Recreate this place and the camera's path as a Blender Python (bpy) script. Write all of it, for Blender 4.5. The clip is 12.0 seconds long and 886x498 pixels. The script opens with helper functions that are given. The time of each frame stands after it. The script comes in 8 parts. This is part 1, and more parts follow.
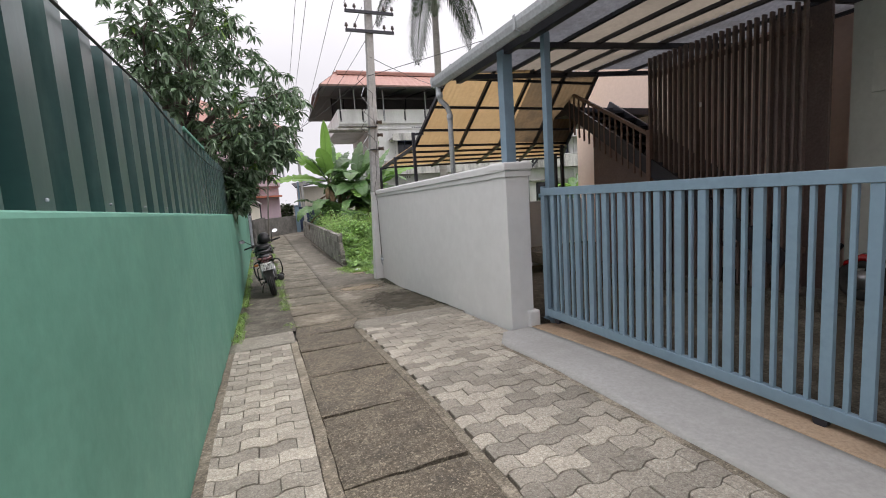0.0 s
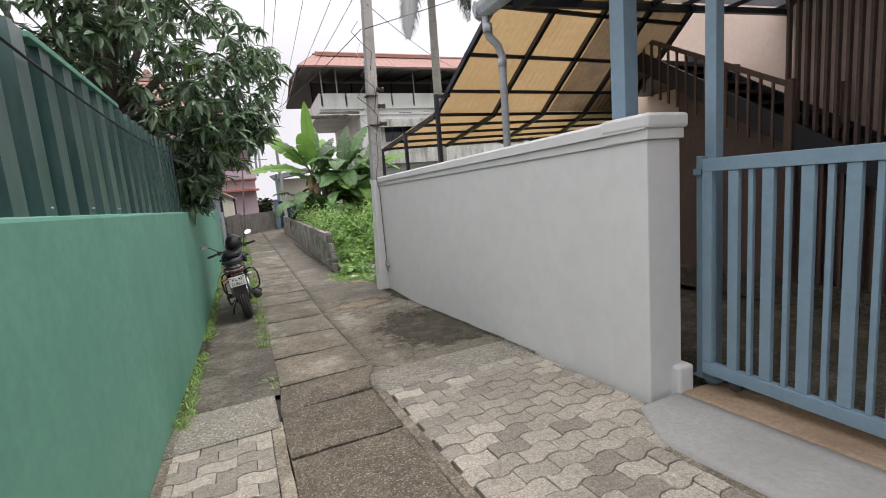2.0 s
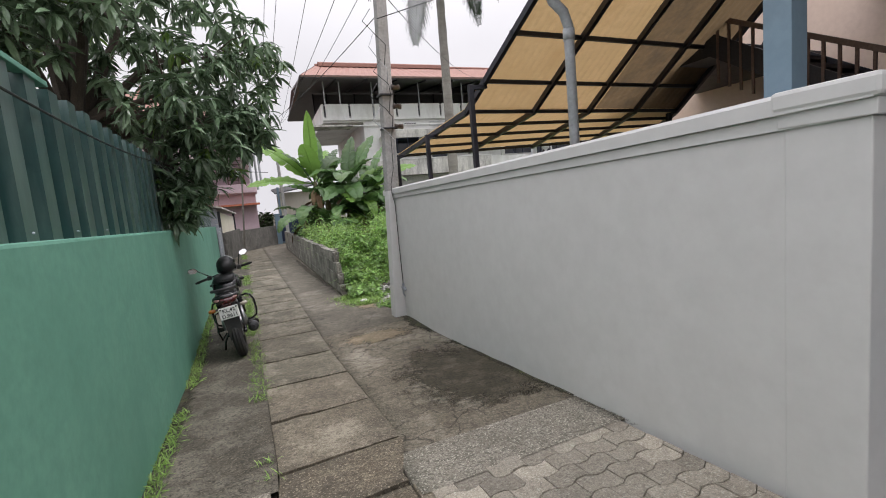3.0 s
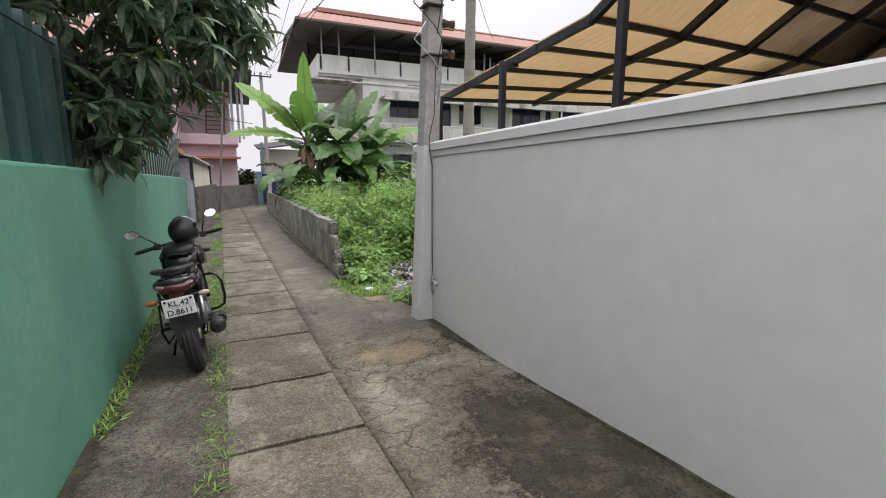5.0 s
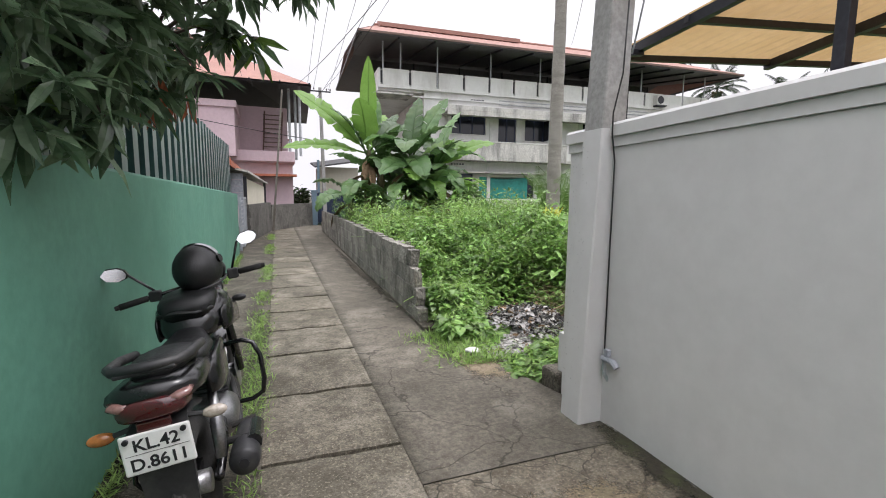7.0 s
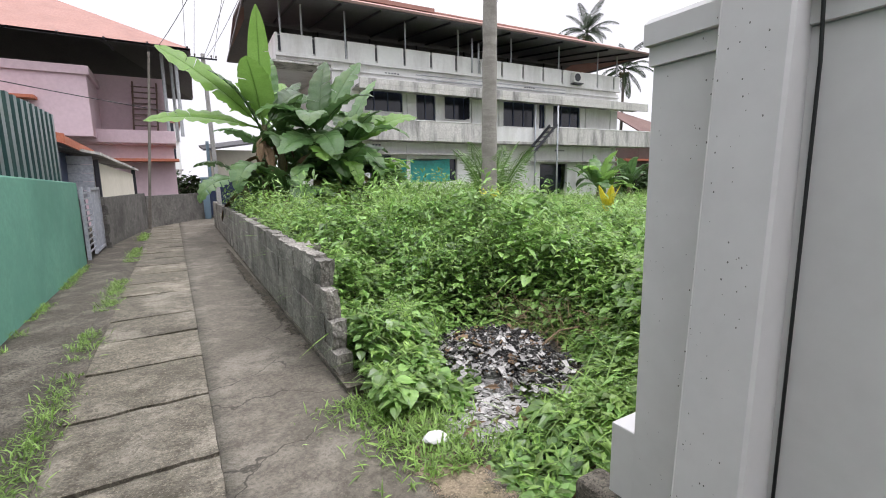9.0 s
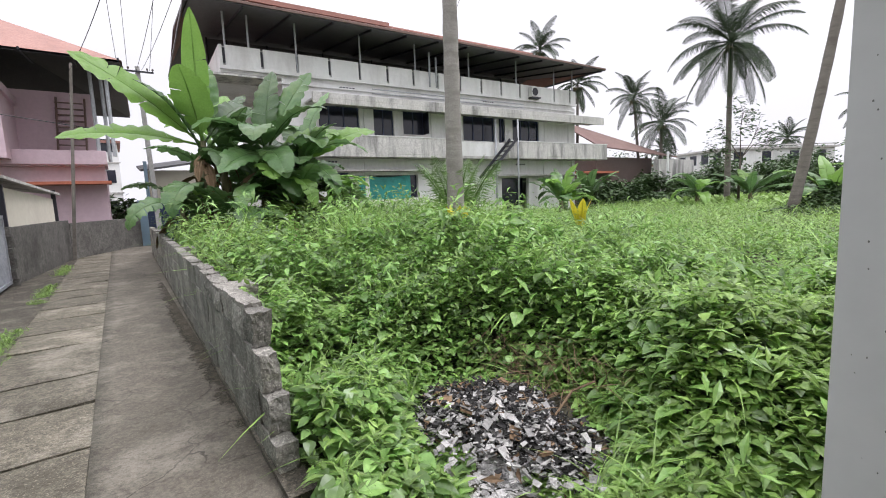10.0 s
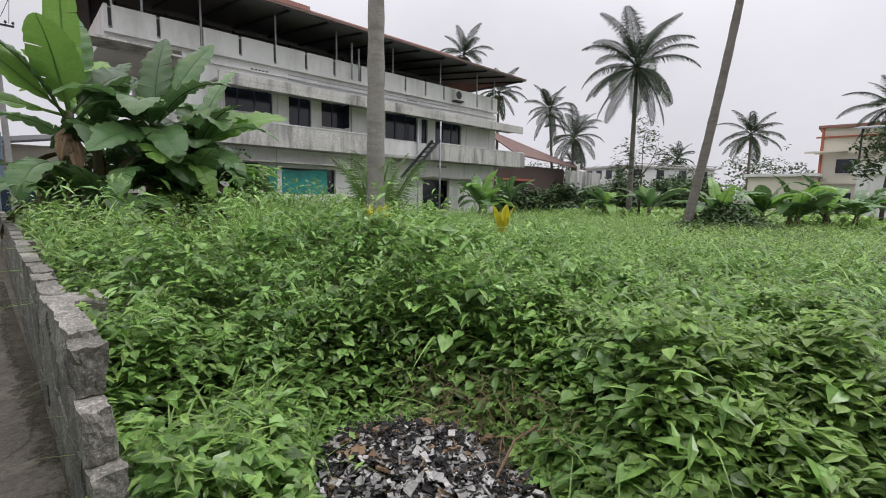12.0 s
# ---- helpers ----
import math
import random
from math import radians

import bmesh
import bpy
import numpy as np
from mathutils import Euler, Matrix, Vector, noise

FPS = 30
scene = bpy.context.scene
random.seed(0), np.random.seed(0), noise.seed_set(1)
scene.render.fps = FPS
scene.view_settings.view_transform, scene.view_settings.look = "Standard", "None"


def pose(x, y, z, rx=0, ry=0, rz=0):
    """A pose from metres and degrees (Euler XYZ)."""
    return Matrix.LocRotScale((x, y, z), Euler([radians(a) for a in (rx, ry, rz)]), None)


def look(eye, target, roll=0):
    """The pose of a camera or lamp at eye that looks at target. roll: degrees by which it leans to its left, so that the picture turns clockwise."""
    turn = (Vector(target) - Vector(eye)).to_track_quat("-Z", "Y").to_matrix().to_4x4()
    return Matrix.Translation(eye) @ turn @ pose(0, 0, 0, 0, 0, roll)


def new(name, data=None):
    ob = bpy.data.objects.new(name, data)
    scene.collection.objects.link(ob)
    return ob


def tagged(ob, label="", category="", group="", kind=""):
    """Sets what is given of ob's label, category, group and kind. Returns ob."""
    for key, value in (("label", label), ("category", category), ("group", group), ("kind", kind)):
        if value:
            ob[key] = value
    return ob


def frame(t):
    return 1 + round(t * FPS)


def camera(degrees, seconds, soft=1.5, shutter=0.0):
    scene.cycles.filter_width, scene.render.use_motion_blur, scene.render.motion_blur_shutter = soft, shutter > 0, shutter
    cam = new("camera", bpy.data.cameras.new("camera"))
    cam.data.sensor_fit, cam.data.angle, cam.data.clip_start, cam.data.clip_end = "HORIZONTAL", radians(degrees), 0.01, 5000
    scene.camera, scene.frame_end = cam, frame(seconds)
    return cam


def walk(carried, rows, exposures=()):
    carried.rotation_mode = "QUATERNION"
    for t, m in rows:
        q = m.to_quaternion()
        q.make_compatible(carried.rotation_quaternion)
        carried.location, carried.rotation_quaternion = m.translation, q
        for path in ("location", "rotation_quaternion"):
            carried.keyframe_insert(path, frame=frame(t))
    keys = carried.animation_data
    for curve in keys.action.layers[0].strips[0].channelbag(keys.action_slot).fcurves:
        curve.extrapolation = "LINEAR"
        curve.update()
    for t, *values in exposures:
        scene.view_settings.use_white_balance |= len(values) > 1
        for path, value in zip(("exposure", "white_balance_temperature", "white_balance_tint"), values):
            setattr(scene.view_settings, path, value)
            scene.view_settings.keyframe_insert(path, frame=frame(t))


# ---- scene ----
cam = camera(89.2, 12.0, soft=1.0)
METRES, EYE, TILT, LEAN, TURN = 11.2, 1.5, 0.0, 0.0, -21.7
ROWS = [
    (0.0, 0.0, 0.0, 0.0, -0.45, -6.89, 3.7),
    (0.5, -0.0122, 0.0473, 0.0023, -1.41, -5.44, 4.38),
    (1.0, -0.0308, 0.0956, -0.0026, -5.14, -7.51, 3.16),
    (1.5, -0.0391, 0.1404, -0.0053, -6.5, -8.75, 3.05),
    (2.0, -0.0611, 0.1929, -0.0027, -2.82, -8.09, 4.65),
    (2.5, -0.0748, 0.2392, -0.0014, -3.17, -6.32, 5.23),
    (3.0, -0.0895, 0.2915, -0.0018, -2.7, -6.5, 5.17),
    (5.0, -0.1513, 0.468, -0.0126, -4.47, -9.57, -0.13),
    (5.5, -0.1692, 0.5068, -0.0137, -1.66, -7.58, -0.57),
    (6.0, -0.1909, 0.5517, -0.0168, -0.6, -5.91, -1.22),
    (6.5, -0.2061, 0.6058, -0.0223, 2.09, -5.59, -1.27),
    (7.0, -0.2191, 0.6543, -0.0248, 1.44, -6.83, -0.51),
    (9.0, -0.2298, 0.8272, -0.0301, -9.2, -8.79, 0.91),
    (9.5, -0.2317, 0.8657, -0.0274, -12.39, -7.75, 1.53),
    (10.0, -0.2236, 0.9044, -0.028, -14.31, -6.94, 2.29),
    (10.5, -0.2194, 0.9319, -0.0297, -18.76, -5.84, 1.59),
    (11.0, -0.2133, 0.9493, -0.0266, -25.76, -6.03, 0.66),
    (11.5, -0.2101, 0.9537, -0.0263, -29.01, -5.94, -0.25),
    (12.0, -0.211, 0.9561, -0.0279, -24.5, -7.02, -0.98),
]
EXPOSURES = [(0.0, 0.17, 6300, 17), (1.0, 0.2, 6300, 17), (1.6, 0.26, 6300, 16), (2.3, 0.14, 6300, 16), (3.0, 0.02, 6300, 16), (5.0, 0.17, 6300, 16), (7.0, 0.35, 6250, 16), (9.0, 0.40, 6150, 17), (10.0, 0.34, 6150, 17), (10.5, 0.16, 6200, 16), (11.0, -0.12, 6200, 16), (11.5, -0.17, 6200, 16), (12.0, -0.17, 6200, 16)]
PATH = [(t, pose(0, 0, EYE, TILT, LEAN, TURN) @ pose(METRES * x, METRES * y, METRES * z, 90 + pitch, roll, yaw)) for t, x, y, z, yaw, pitch, roll in ROWS]
PATH += [(4.8, look((0.344, 5.286, 1.392), (1.237, 7.042, 1.046), 0.0)), (7.2, look((0.526, 7.897, 1.219), (1.214, 9.756, 0.952), 0.1))]
walk(cam, sorted(PATH, key=lambda row: row[0]), EXPOSURES)

# overcast sky, with a veiled high sun
world = bpy.data.worlds.new("overcast")
world.use_nodes = True
scene.world = world
wt = world.node_tree
sky = wt.nodes.new("ShaderNodeTexSky")
sky.sky_type, sky.sun_disc = "NISHITA", False
sky.sun_elevation, sky.sun_rotation = radians(63), radians(121)
sky.dust_density, sky.air_density = 6.0, 1.0
grey = wt.nodes.new("ShaderNodeRGBToBW")
wt.links.new(sky.outputs[0], grey.inputs[0])
tc = wt.nodes.new("ShaderNodeTexCoord")
cl = wt.nodes.new("ShaderNodeTexNoise")
cl.inputs["Scale"].default_value, cl.inputs["Detail"].default_value = 2.2, 5
wt.links.new(tc.outputs["Generated"], cl.inputs["Vector"])
ramp = wt.nodes.new("ShaderNodeValToRGB")
ramp.color_ramp.elements[0].position, ramp.color_ramp.elements[0].color = 0.3, (8.2, 8.15, 8.1, 1)
ramp.color_ramp.elements[1].position, ramp.color_ramp.elements[1].color = 0.7, (9.9, 9.8, 9.7, 1)
wt.links.new(cl.outputs[0], ramp.inputs[0])
mixs = wt.nodes.new("ShaderNodeMixRGB")
mixs.inputs[0].default_value = 0.88
wt.links.new(grey.outputs[0], mixs.inputs[1])
wt.links.new(ramp.outputs[0], mixs.inputs[2])
# an overcast sky grows brighter towards the zenith
sep = wt.nodes.new("ShaderNodeSeparateXYZ")
wt.links.new(tc.outputs["Generated"], sep.inputs[0])
zen = wt.nodes.new("ShaderNodeMapRange")
zen.interpolation_type = "SMOOTHSTEP"
for key, value in (("From Min", 0.22), ("From Max", 1.0), ("To Min", 1.0), ("To Max", 2.9)):
    zen.inputs[key].default_value = value
wt.links.new(sep.outputs["Z"], zen.inputs["Value"])
mul = wt.nodes.new("ShaderNodeVectorMath")
mul.operation = "SCALE"
wt.links.new(mixs.outputs[0], mul.inputs[0])
wt.links.new(zen.outputs[0], mul.inputs["Scale"])
wt.links.new(mul.outputs[0], wt.nodes["Background"].inputs[0])
wt.nodes["Background"].inputs[1].default_value = 0.1
sun = new("sun", bpy.data.lights.new("sun", "SUN"))
sun.data.energy, sun.data.angle, sun.data.color = 1.1, radians(16), (1.0, 0.97, 0.92)
sun.matrix_world = look((15, -9, 34), (0, 0, 0))

# ---- materials ----
def surf(name, c1, c2, scale=3.0, rough=0.85, bump=0.25, bscale=60.0, metal=0.0, stain=None, sscale=1.0, samt=0.6, sstretch=(1, 1, 1), island=0.0, rnd=0.0, coat=0.0, trans=0.0, spec=0.5, grain=0.72, crack=0.0, mid=0.0, pale=None, speck=0.0):
    """A procedural surface: two tones of grain, shaped stains, fine relief."""
    m = bpy.data.materials.new(name)
    m.use_nodes = True
    nt = m.node_tree
    N, Lk = nt.nodes.new, nt.links.new
    b = nt.nodes["Principled BSDF"]
    geo = N("ShaderNodeNewGeometry")

    def tex(s, detail=6, stretch=(1, 1, 1), r=0.6):
        mp = N("ShaderNodeMapping")
        mp.inputs["Scale"].default_value = stretch
        Lk(geo.outputs["Position"], mp.inputs["Vector"])
        n = N("ShaderNodeTexNoise")
        n.inputs["Scale"].default_value, n.inputs["Detail"].default_value, n.inputs["Roughness"].default_value = s, detail, r
        Lk(mp.outputs[0], n.inputs["Vector"])
        return n.outputs[0]

    def ramp(v, lo, hi):
        r = N("ShaderNodeMapRange")
        r.inputs["From Min"].default_value, r.inputs["From Max"].default_value = lo, hi
        Lk(v, r.inputs["Value"])
        return r.outputs[0]

    def mix(f, a, c):
        x = N("ShaderNodeMixRGB")
        for i, v in ((0, f), (1, a), (2, c)):
            if isinstance(v, (tuple, float, int)):
                x.inputs[i].default_value = (*v, 1) if isinstance(v, tuple) else v
            else:
                Lk(v, x.inputs[i])
        return x.outputs[0]

    col = mix(ramp(tex(scale), 0.3, 0.7), c1, c2)
    col = mix(ramp(tex(scale * 14, 4), 0.35, 0.75), col, tuple(v * grain for v in c1))
    if mid:
        mm = N("ShaderNodeMath")
        mm.operation = "MULTIPLY"
        Lk(ramp(tex(scale * 4.2, 6, (1, 1, 1), 0.7), 0.46, 0.64), mm.inputs[0])
        mm.inputs[1].default_value = mid
        col = mix(mm.outputs[0], col, tuple(v * 0.42 for v in c1))
    if stain:
        s = N("ShaderNodeMath")
        s.operation = "MULTIPLY"
        Lk(ramp(tex(sscale, 8, sstretch, 0.65), 0.48, 0.66), s.inputs[0])
        s.inputs[1].default_value = samt
        col = mix(s.outputs[0], col, stain)
    if pale:
        pm = N("ShaderNodeMath")
        pm.operation = "MULTIPLY"
        Lk(ramp(tex(1.7, 8, (1, 1, 1), 0.7), 0.52, 0.64), pm.inputs[0])
        pm.inputs[1].default_value = 0.6
        col = mix(pm.outputs[0], col, pale)
    if speck:
        for sc, lo, hi, k in ((38, 0.53, 0.6, 0.35), (95, 0.54, 0.62, 0.3)):
            sp = N("ShaderNodeMath")
            sp.operation = "MULTIPLY"
            Lk(ramp(tex(sc, 3, (1, 1, 1), 0.55), lo, hi), sp.inputs[0])
            sp.inputs[1].default_value = speck
            col = mix(sp.outputs[0], col, tuple(v * k for v in c1))
        sp = N("ShaderNodeMath")
        sp.operation = "MULTIPLY"
        Lk(ramp(tex(70, 2, (1, 1, 1), 0.5), 0.6, 0.66), sp.inputs[0])
        sp.inputs[1].default_value = speck * 0.8
        col = mix(sp.outputs[0], col, tuple(min(0.7, v * 1.7) for v in c2))
    if crack:
        wob = N("ShaderNodeTexNoise")
        wob.inputs["Scale"].default_value, wob.inputs["Detail"].default_value = 3.0, 4
        Lk(geo.outputs["Position"], wob.inputs["Vector"])
        add = N("ShaderNodeMixRGB")
        add.inputs[0].default_value = 0.3
        Lk(geo.outputs["Position"], add.inputs[1])
        Lk(wob.outputs["Color"], add.inputs[2])
        vo = N("ShaderNodeTexVoronoi")
        vo.feature = "DISTANCE_TO_EDGE"
        vo.inputs["Scale"].default_value = crack
        Lk(add.outputs[0], vo.inputs["Vector"])
        edge = N("ShaderNodeMapRange")
        edge.inputs["From Min"].default_value, edge.inputs["From Max"].default_value = 0.0014 * crack, 0.0062 * crack
        edge.inputs["To Min"].default_value, edge.inputs["To Max"].default_value = 0.85, 0.0
        Lk(vo.outputs["Distance"], edge.inputs["Value"])
        part_only = N("ShaderNodeMath")
        part_only.operation = "MULTIPLY"
        Lk(edge.outputs[0], part_only.inputs[0])
        Lk(ramp(tex(0.9, 5), 0.36, 0.5), part_only.inputs[1])
        col = mix(part_only.outputs[0], col, (0.04, 0.036, 0.026))
    if island or rnd:
        v = geo.outputs["Random Per Island"] if island else N("ShaderNodeObjectInfo").outputs["Random"]
        amt = island or rnd
        r = N("ShaderNodeMapRange")
        r.inputs["To Min"].default_value, r.inputs["To Max"].default_value = 1 - amt, 1 + amt
        Lk(v, r.inputs["Value"])
        h = N("ShaderNodeHueSaturation")
        Lk(r.outputs[0], h.inputs["Value"])
        Lk(col, h.inputs["Color"])
        col = h.outputs[0]
    Lk(col, b.inputs["Base Color"])
    b.inputs["Metallic"].default_value = metal
    b.inputs["Specular IOR Level"].default_value = spec
    b.inputs["Coat Weight"].default_value = coat
    b.inputs["Coat Roughness"].default_value = min(rough, 0.3)
    rr = N("ShaderNodeMapRange")
    rr.inputs["To Min"].default_value, rr.inputs["To Max"].default_value = max(0.03, rough - 0.12), min(1, rough + 0.1)
    Lk(tex(scale * 3), rr.inputs["Value"])
    Lk(rr.outputs[0], b.inputs["Roughness"])
    if bump:
        bp = N("ShaderNodeBump")
        bp.inputs["Strength"].default_value, bp.inputs["Distance"].default_value = bump, 0.01
        Lk(tex(bscale, 5), bp.inputs["Height"])
        Lk(bp.outputs[0], b.inputs["Normal"])
    if trans:
        tr = N("ShaderNodeBsdfTranslucent")
        Lk(col, tr.inputs[0])
        ms = N("ShaderNodeMixShader")
        ms.inputs[0].default_value = trans
        Lk(b.outputs[0], ms.inputs[1])
        Lk(tr.outputs[0], ms.inputs[2])
        Lk(ms.outputs[0], nt.nodes["Material Output"].inputs[0])
    return m


M = {}
M["green_paint"] = surf("green_paint", (0.10, 0.265, 0.195), (0.13, 0.315, 0.232), 1.2, 0.6, 0.08, 35, stain=(0.068, 0.195, 0.14), sscale=0.55, samt=0.6, grain=0.93)
M["fence"] = surf("fence", (0.018, 0.058, 0.056), (0.027, 0.078, 0.072), 1.5, 0.36, 0.05, 30, stain=(0.12, 0.185, 0.165), sscale=2.6, samt=0.5, sstretch=(2, 2, 0.3), coat=0.7, grain=0.9)
M["white_paint"] = surf("white_paint", (0.62, 0.61, 0.60), (0.66, 0.65, 0.64), 0.5, 0.75, 0.05, 30, stain=(0.57, 0.56, 0.545), sscale=0.5, samt=0.4, grain=0.95)
M["old_white"] = surf("old_white", (0.70, 0.71, 0.69), (0.78, 0.78, 0.76), 0.5, 0.85, 0.1, 20, stain=(0.42, 0.41, 0.38), sscale=0.9, samt=0.5, sstretch=(1, 1, 0.25), grain=0.95)
M["stained_white"] = surf("stained_white", (0.52, 0.51, 0.48), (0.66, 0.65, 0.61), 1.0, 0.9, 0.15, 20, stain=(0.10, 0.10, 0.095), sscale=1.1, samt=0.85, sstretch=(1.3, 1.3, 0.22))
M["pole_concrete"] = surf("pole_concrete", (0.35, 0.345, 0.33), (0.43, 0.42, 0.405), 2, 0.9, 0.2, 60, stain=(0.2, 0.195, 0.18), sscale=3, samt=0.5)
M["paver"] = surf("paver", (0.385, 0.34, 0.275), (0.47, 0.425, 0.35), 8, 0.94, 0.8, 90, stain=(0.2, 0.175, 0.14), sscale=1.6, samt=0.5, rnd=0.3, grain=0.6, mid=0.25, speck=0.35)
M["paver_rest"] = surf("paver_rest", (0.385, 0.34, 0.275), (0.47, 0.425, 0.35), 8, 0.94, 0.8, 90, stain=(0.2, 0.175, 0.14), sscale=1.6, samt=0.5, island=0.3, grain=0.6, mid=0.25, speck=0.35)
M["slab"] = surf("slab", (0.14, 0.112, 0.077), (0.28, 0.238, 0.175), 8, 0.95, 1.0, 50, stain=(0.055, 0.048, 0.037), sscale=3.5, samt=0.85, rnd=0.14, grain=0.38, mid=0.8, speck=0.55)
M["lane"] = surf("lane", (0.185, 0.155, 0.11), (0.32, 0.28, 0.218), 3, 0.93, 1.0, 40, stain=(0.075, 0.062, 0.04), sscale=1.5, samt=0.75, grain=0.5, crack=4.2, mid=0.75, pale=(0.40, 0.365, 0.295), speck=0.35)
M["lane_damp"] = surf("lane_damp", (0.142, 0.124, 0.094), (0.215, 0.192, 0.152), 2.5, 0.9, 0.8, 45, stain=(0.07, 0.063, 0.045), sscale=1.2, samt=0.65, grain=0.6, crack=1.7, mid=0.5, pale=(0.27, 0.245, 0.2), speck=0.3)
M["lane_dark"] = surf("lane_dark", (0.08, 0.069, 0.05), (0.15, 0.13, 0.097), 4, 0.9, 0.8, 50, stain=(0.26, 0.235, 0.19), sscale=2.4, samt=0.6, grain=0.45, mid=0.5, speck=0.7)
M["lane_slab"] = surf("lane_slab", (0.195, 0.16, 0.113), (0.34, 0.295, 0.225), 4, 0.93, 1.0, 45, stain=(0.085, 0.073, 0.053), sscale=2.2, samt=0.75, rnd=0.12, grain=0.48, mid=0.75, pale=(0.42, 0.375, 0.29), speck=0.4)
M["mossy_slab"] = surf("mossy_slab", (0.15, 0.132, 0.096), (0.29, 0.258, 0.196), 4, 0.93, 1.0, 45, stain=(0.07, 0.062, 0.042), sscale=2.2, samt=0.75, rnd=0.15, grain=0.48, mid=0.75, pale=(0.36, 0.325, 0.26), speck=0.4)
M["sand"] = surf("sand", (0.30, 0.235, 0.155), (0.37, 0.30, 0.205), 5, 0.95, 0.8, 80, stain=(0.14, 0.125, 0.06), sscale=3.5, samt=0.7, grain=0.6, mid=0.4, speck=0.5)
M["black_moss"] = surf("black_moss", (0.035, 0.03, 0.018), (0.075, 0.062, 0.04), 7, 0.95, 1.0, 45, stain=(0.10, 0.12, 0.04), sscale=4, samt=0.5, grain=0.5, mid=0.6)
M["moss"] = surf("moss", (0.048, 0.040, 0.024), (0.085, 0.07, 0.042), 5, 0.9, 0.8, 50, stain=(0.2, 0.175, 0.13), sscale=4.5, samt=0.5, grain=0.5, speck=0.6)
M["brown_roof"] = surf("brown_roof", (0.16, 0.09, 0.075), (0.21, 0.13, 0.11), 1.2, 0.85, 0.1, 15, stain=(0.1, 0.07, 0.06), sscale=0.8, samt=0.5)
M["old_plaster"] = surf("old_plaster", (0.15, 0.142, 0.128), (0.25, 0.238, 0.215), 2.0, 0.95, 1.0, 25, stain=(0.045, 0.043, 0.036), sscale=1.3, samt=0.8, grain=0.5, mid=0.7, speck=0.3)
M["mortar"] = surf("mortar", (0.31, 0.28, 0.225), (0.42, 0.385, 0.32), 6, 0.95, 0.9, 60, stain=(0.17, 0.15, 0.115), sscale=2.5, samt=0.65, grain=0.45, mid=0.5, speck=0.7)
M["apron"] = surf("apron", (0.33, 0.32, 0.30), (0.38, 0.37, 0.35), 2.5, 0.85, 0.15, 60, stain=(0.24, 0.23, 0.21), sscale=1.3, samt=0.4, grain=0.88)
M["track"] = surf("track", (0.34, 0.235, 0.15), (0.40, 0.30, 0.21), 3, 0.9, 0.3, 60, stain=(0.17, 0.12, 0.08), sscale=2, samt=0.6)
M["soil"] = surf("soil", (0.06, 0.055, 0.035), (0.10, 0.085, 0.055), 3, 0.95, 0.8, 25, stain=(0.03, 0.045, 0.015), sscale=1.5, samt=0.6)
M["joint"] = surf("joint", (0.035, 0.033, 0.026), (0.06, 0.055, 0.045), 5, 0.95, 0.5, 60)
M["gate_paint"] = surf("gate_paint", (0.19, 0.275, 0.345), (0.215, 0.305, 0.375), 1.5, 0.45, 0.05, 40, stain=(0.15, 0.205, 0.255), sscale=3, samt=0.4, grain=0.93)
M["dark_steel"] = surf("dark_steel", (0.018, 0.018, 0.026), (0.03, 0.03, 0.04), 3, 0.5, 0.05, 40)
M["rust_brown"] = surf("rust_brown", (0.15, 0.092, 0.072), (0.19, 0.12, 0.095), 3, 0.55, 0.1, 40)
M["dark_slat"] = surf("dark_slat", (0.13, 0.09, 0.078), (0.17, 0.12, 0.105), 3, 0.5, 0.1, 40)
M["grey_pvc"] = surf("grey_pvc", (0.42, 0.44, 0.46), (0.48, 0.50, 0.52), 2, 0.45, 0.03, 30, stain=(0.25, 0.26, 0.26), sscale=3, samt=0.4)
M["block"] = surf("block", (0.245, 0.23, 0.198), (0.40, 0.38, 0.335), 3, 0.95, 1.0, 40, stain=(0.055, 0.052, 0.04), sscale=2.0, samt=0.9, sstretch=(1, 1, 0.4), rnd=0.25, grain=0.55, mid=0.6, speck=0.4)
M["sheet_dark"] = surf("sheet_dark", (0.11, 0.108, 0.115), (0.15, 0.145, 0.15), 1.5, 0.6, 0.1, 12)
M["roof_red"] = surf("roof_red", (0.30, 0.15, 0.115), (0.36, 0.19, 0.15), 1.2, 0.7, 0.1, 15, stain=(0.2, 0.10, 0.08), sscale=0.8, samt=0.5)
M["pink"] = surf("pink", (0.58, 0.44, 0.48), (0.64, 0.50, 0.54), 0.6, 0.85, 0.08, 20, stain=(0.46, 0.35, 0.38), sscale=0.8, samt=0.45, sstretch=(1, 1, 0.3), grain=0.93)
M["beige"] = surf("beige", (0.72, 0.56, 0.46), (0.77, 0.61, 0.51), 1.2, 0.85, 0.1, 30, grain=0.95)
M["dark_wall"] = surf("dark_wall", (0.56, 0.58, 0.53), (0.62, 0.64, 0.59), 1.0, 0.9, 0.1, 30, grain=0.95)
M["window_dark"] = surf("window_dark", (0.012, 0.015, 0.026), (0.02, 0.024, 0.04), 1, 0.12, 0.0, 10)
M["teal_sheet"] = surf("teal_sheet", (0.02, 0.29, 0.26), (0.035, 0.37, 0.33), 1.0, 0.5, 0.35, 4, stain=(0.01, 0.14, 0.13), sscale=1.5, samt=0.6)
M["yellow_sheet"] = surf("yellow_sheet", (0.54, 0.37, 0.18), (0.62, 0.43, 0.22), 1.0, 0.55, 0.04, 20, stain=(0.46, 0.29, 0.12), sscale=1.2, samt=0.5, sstretch=(1.5, 0.5, 1), trans=0.36, grain=0.95)
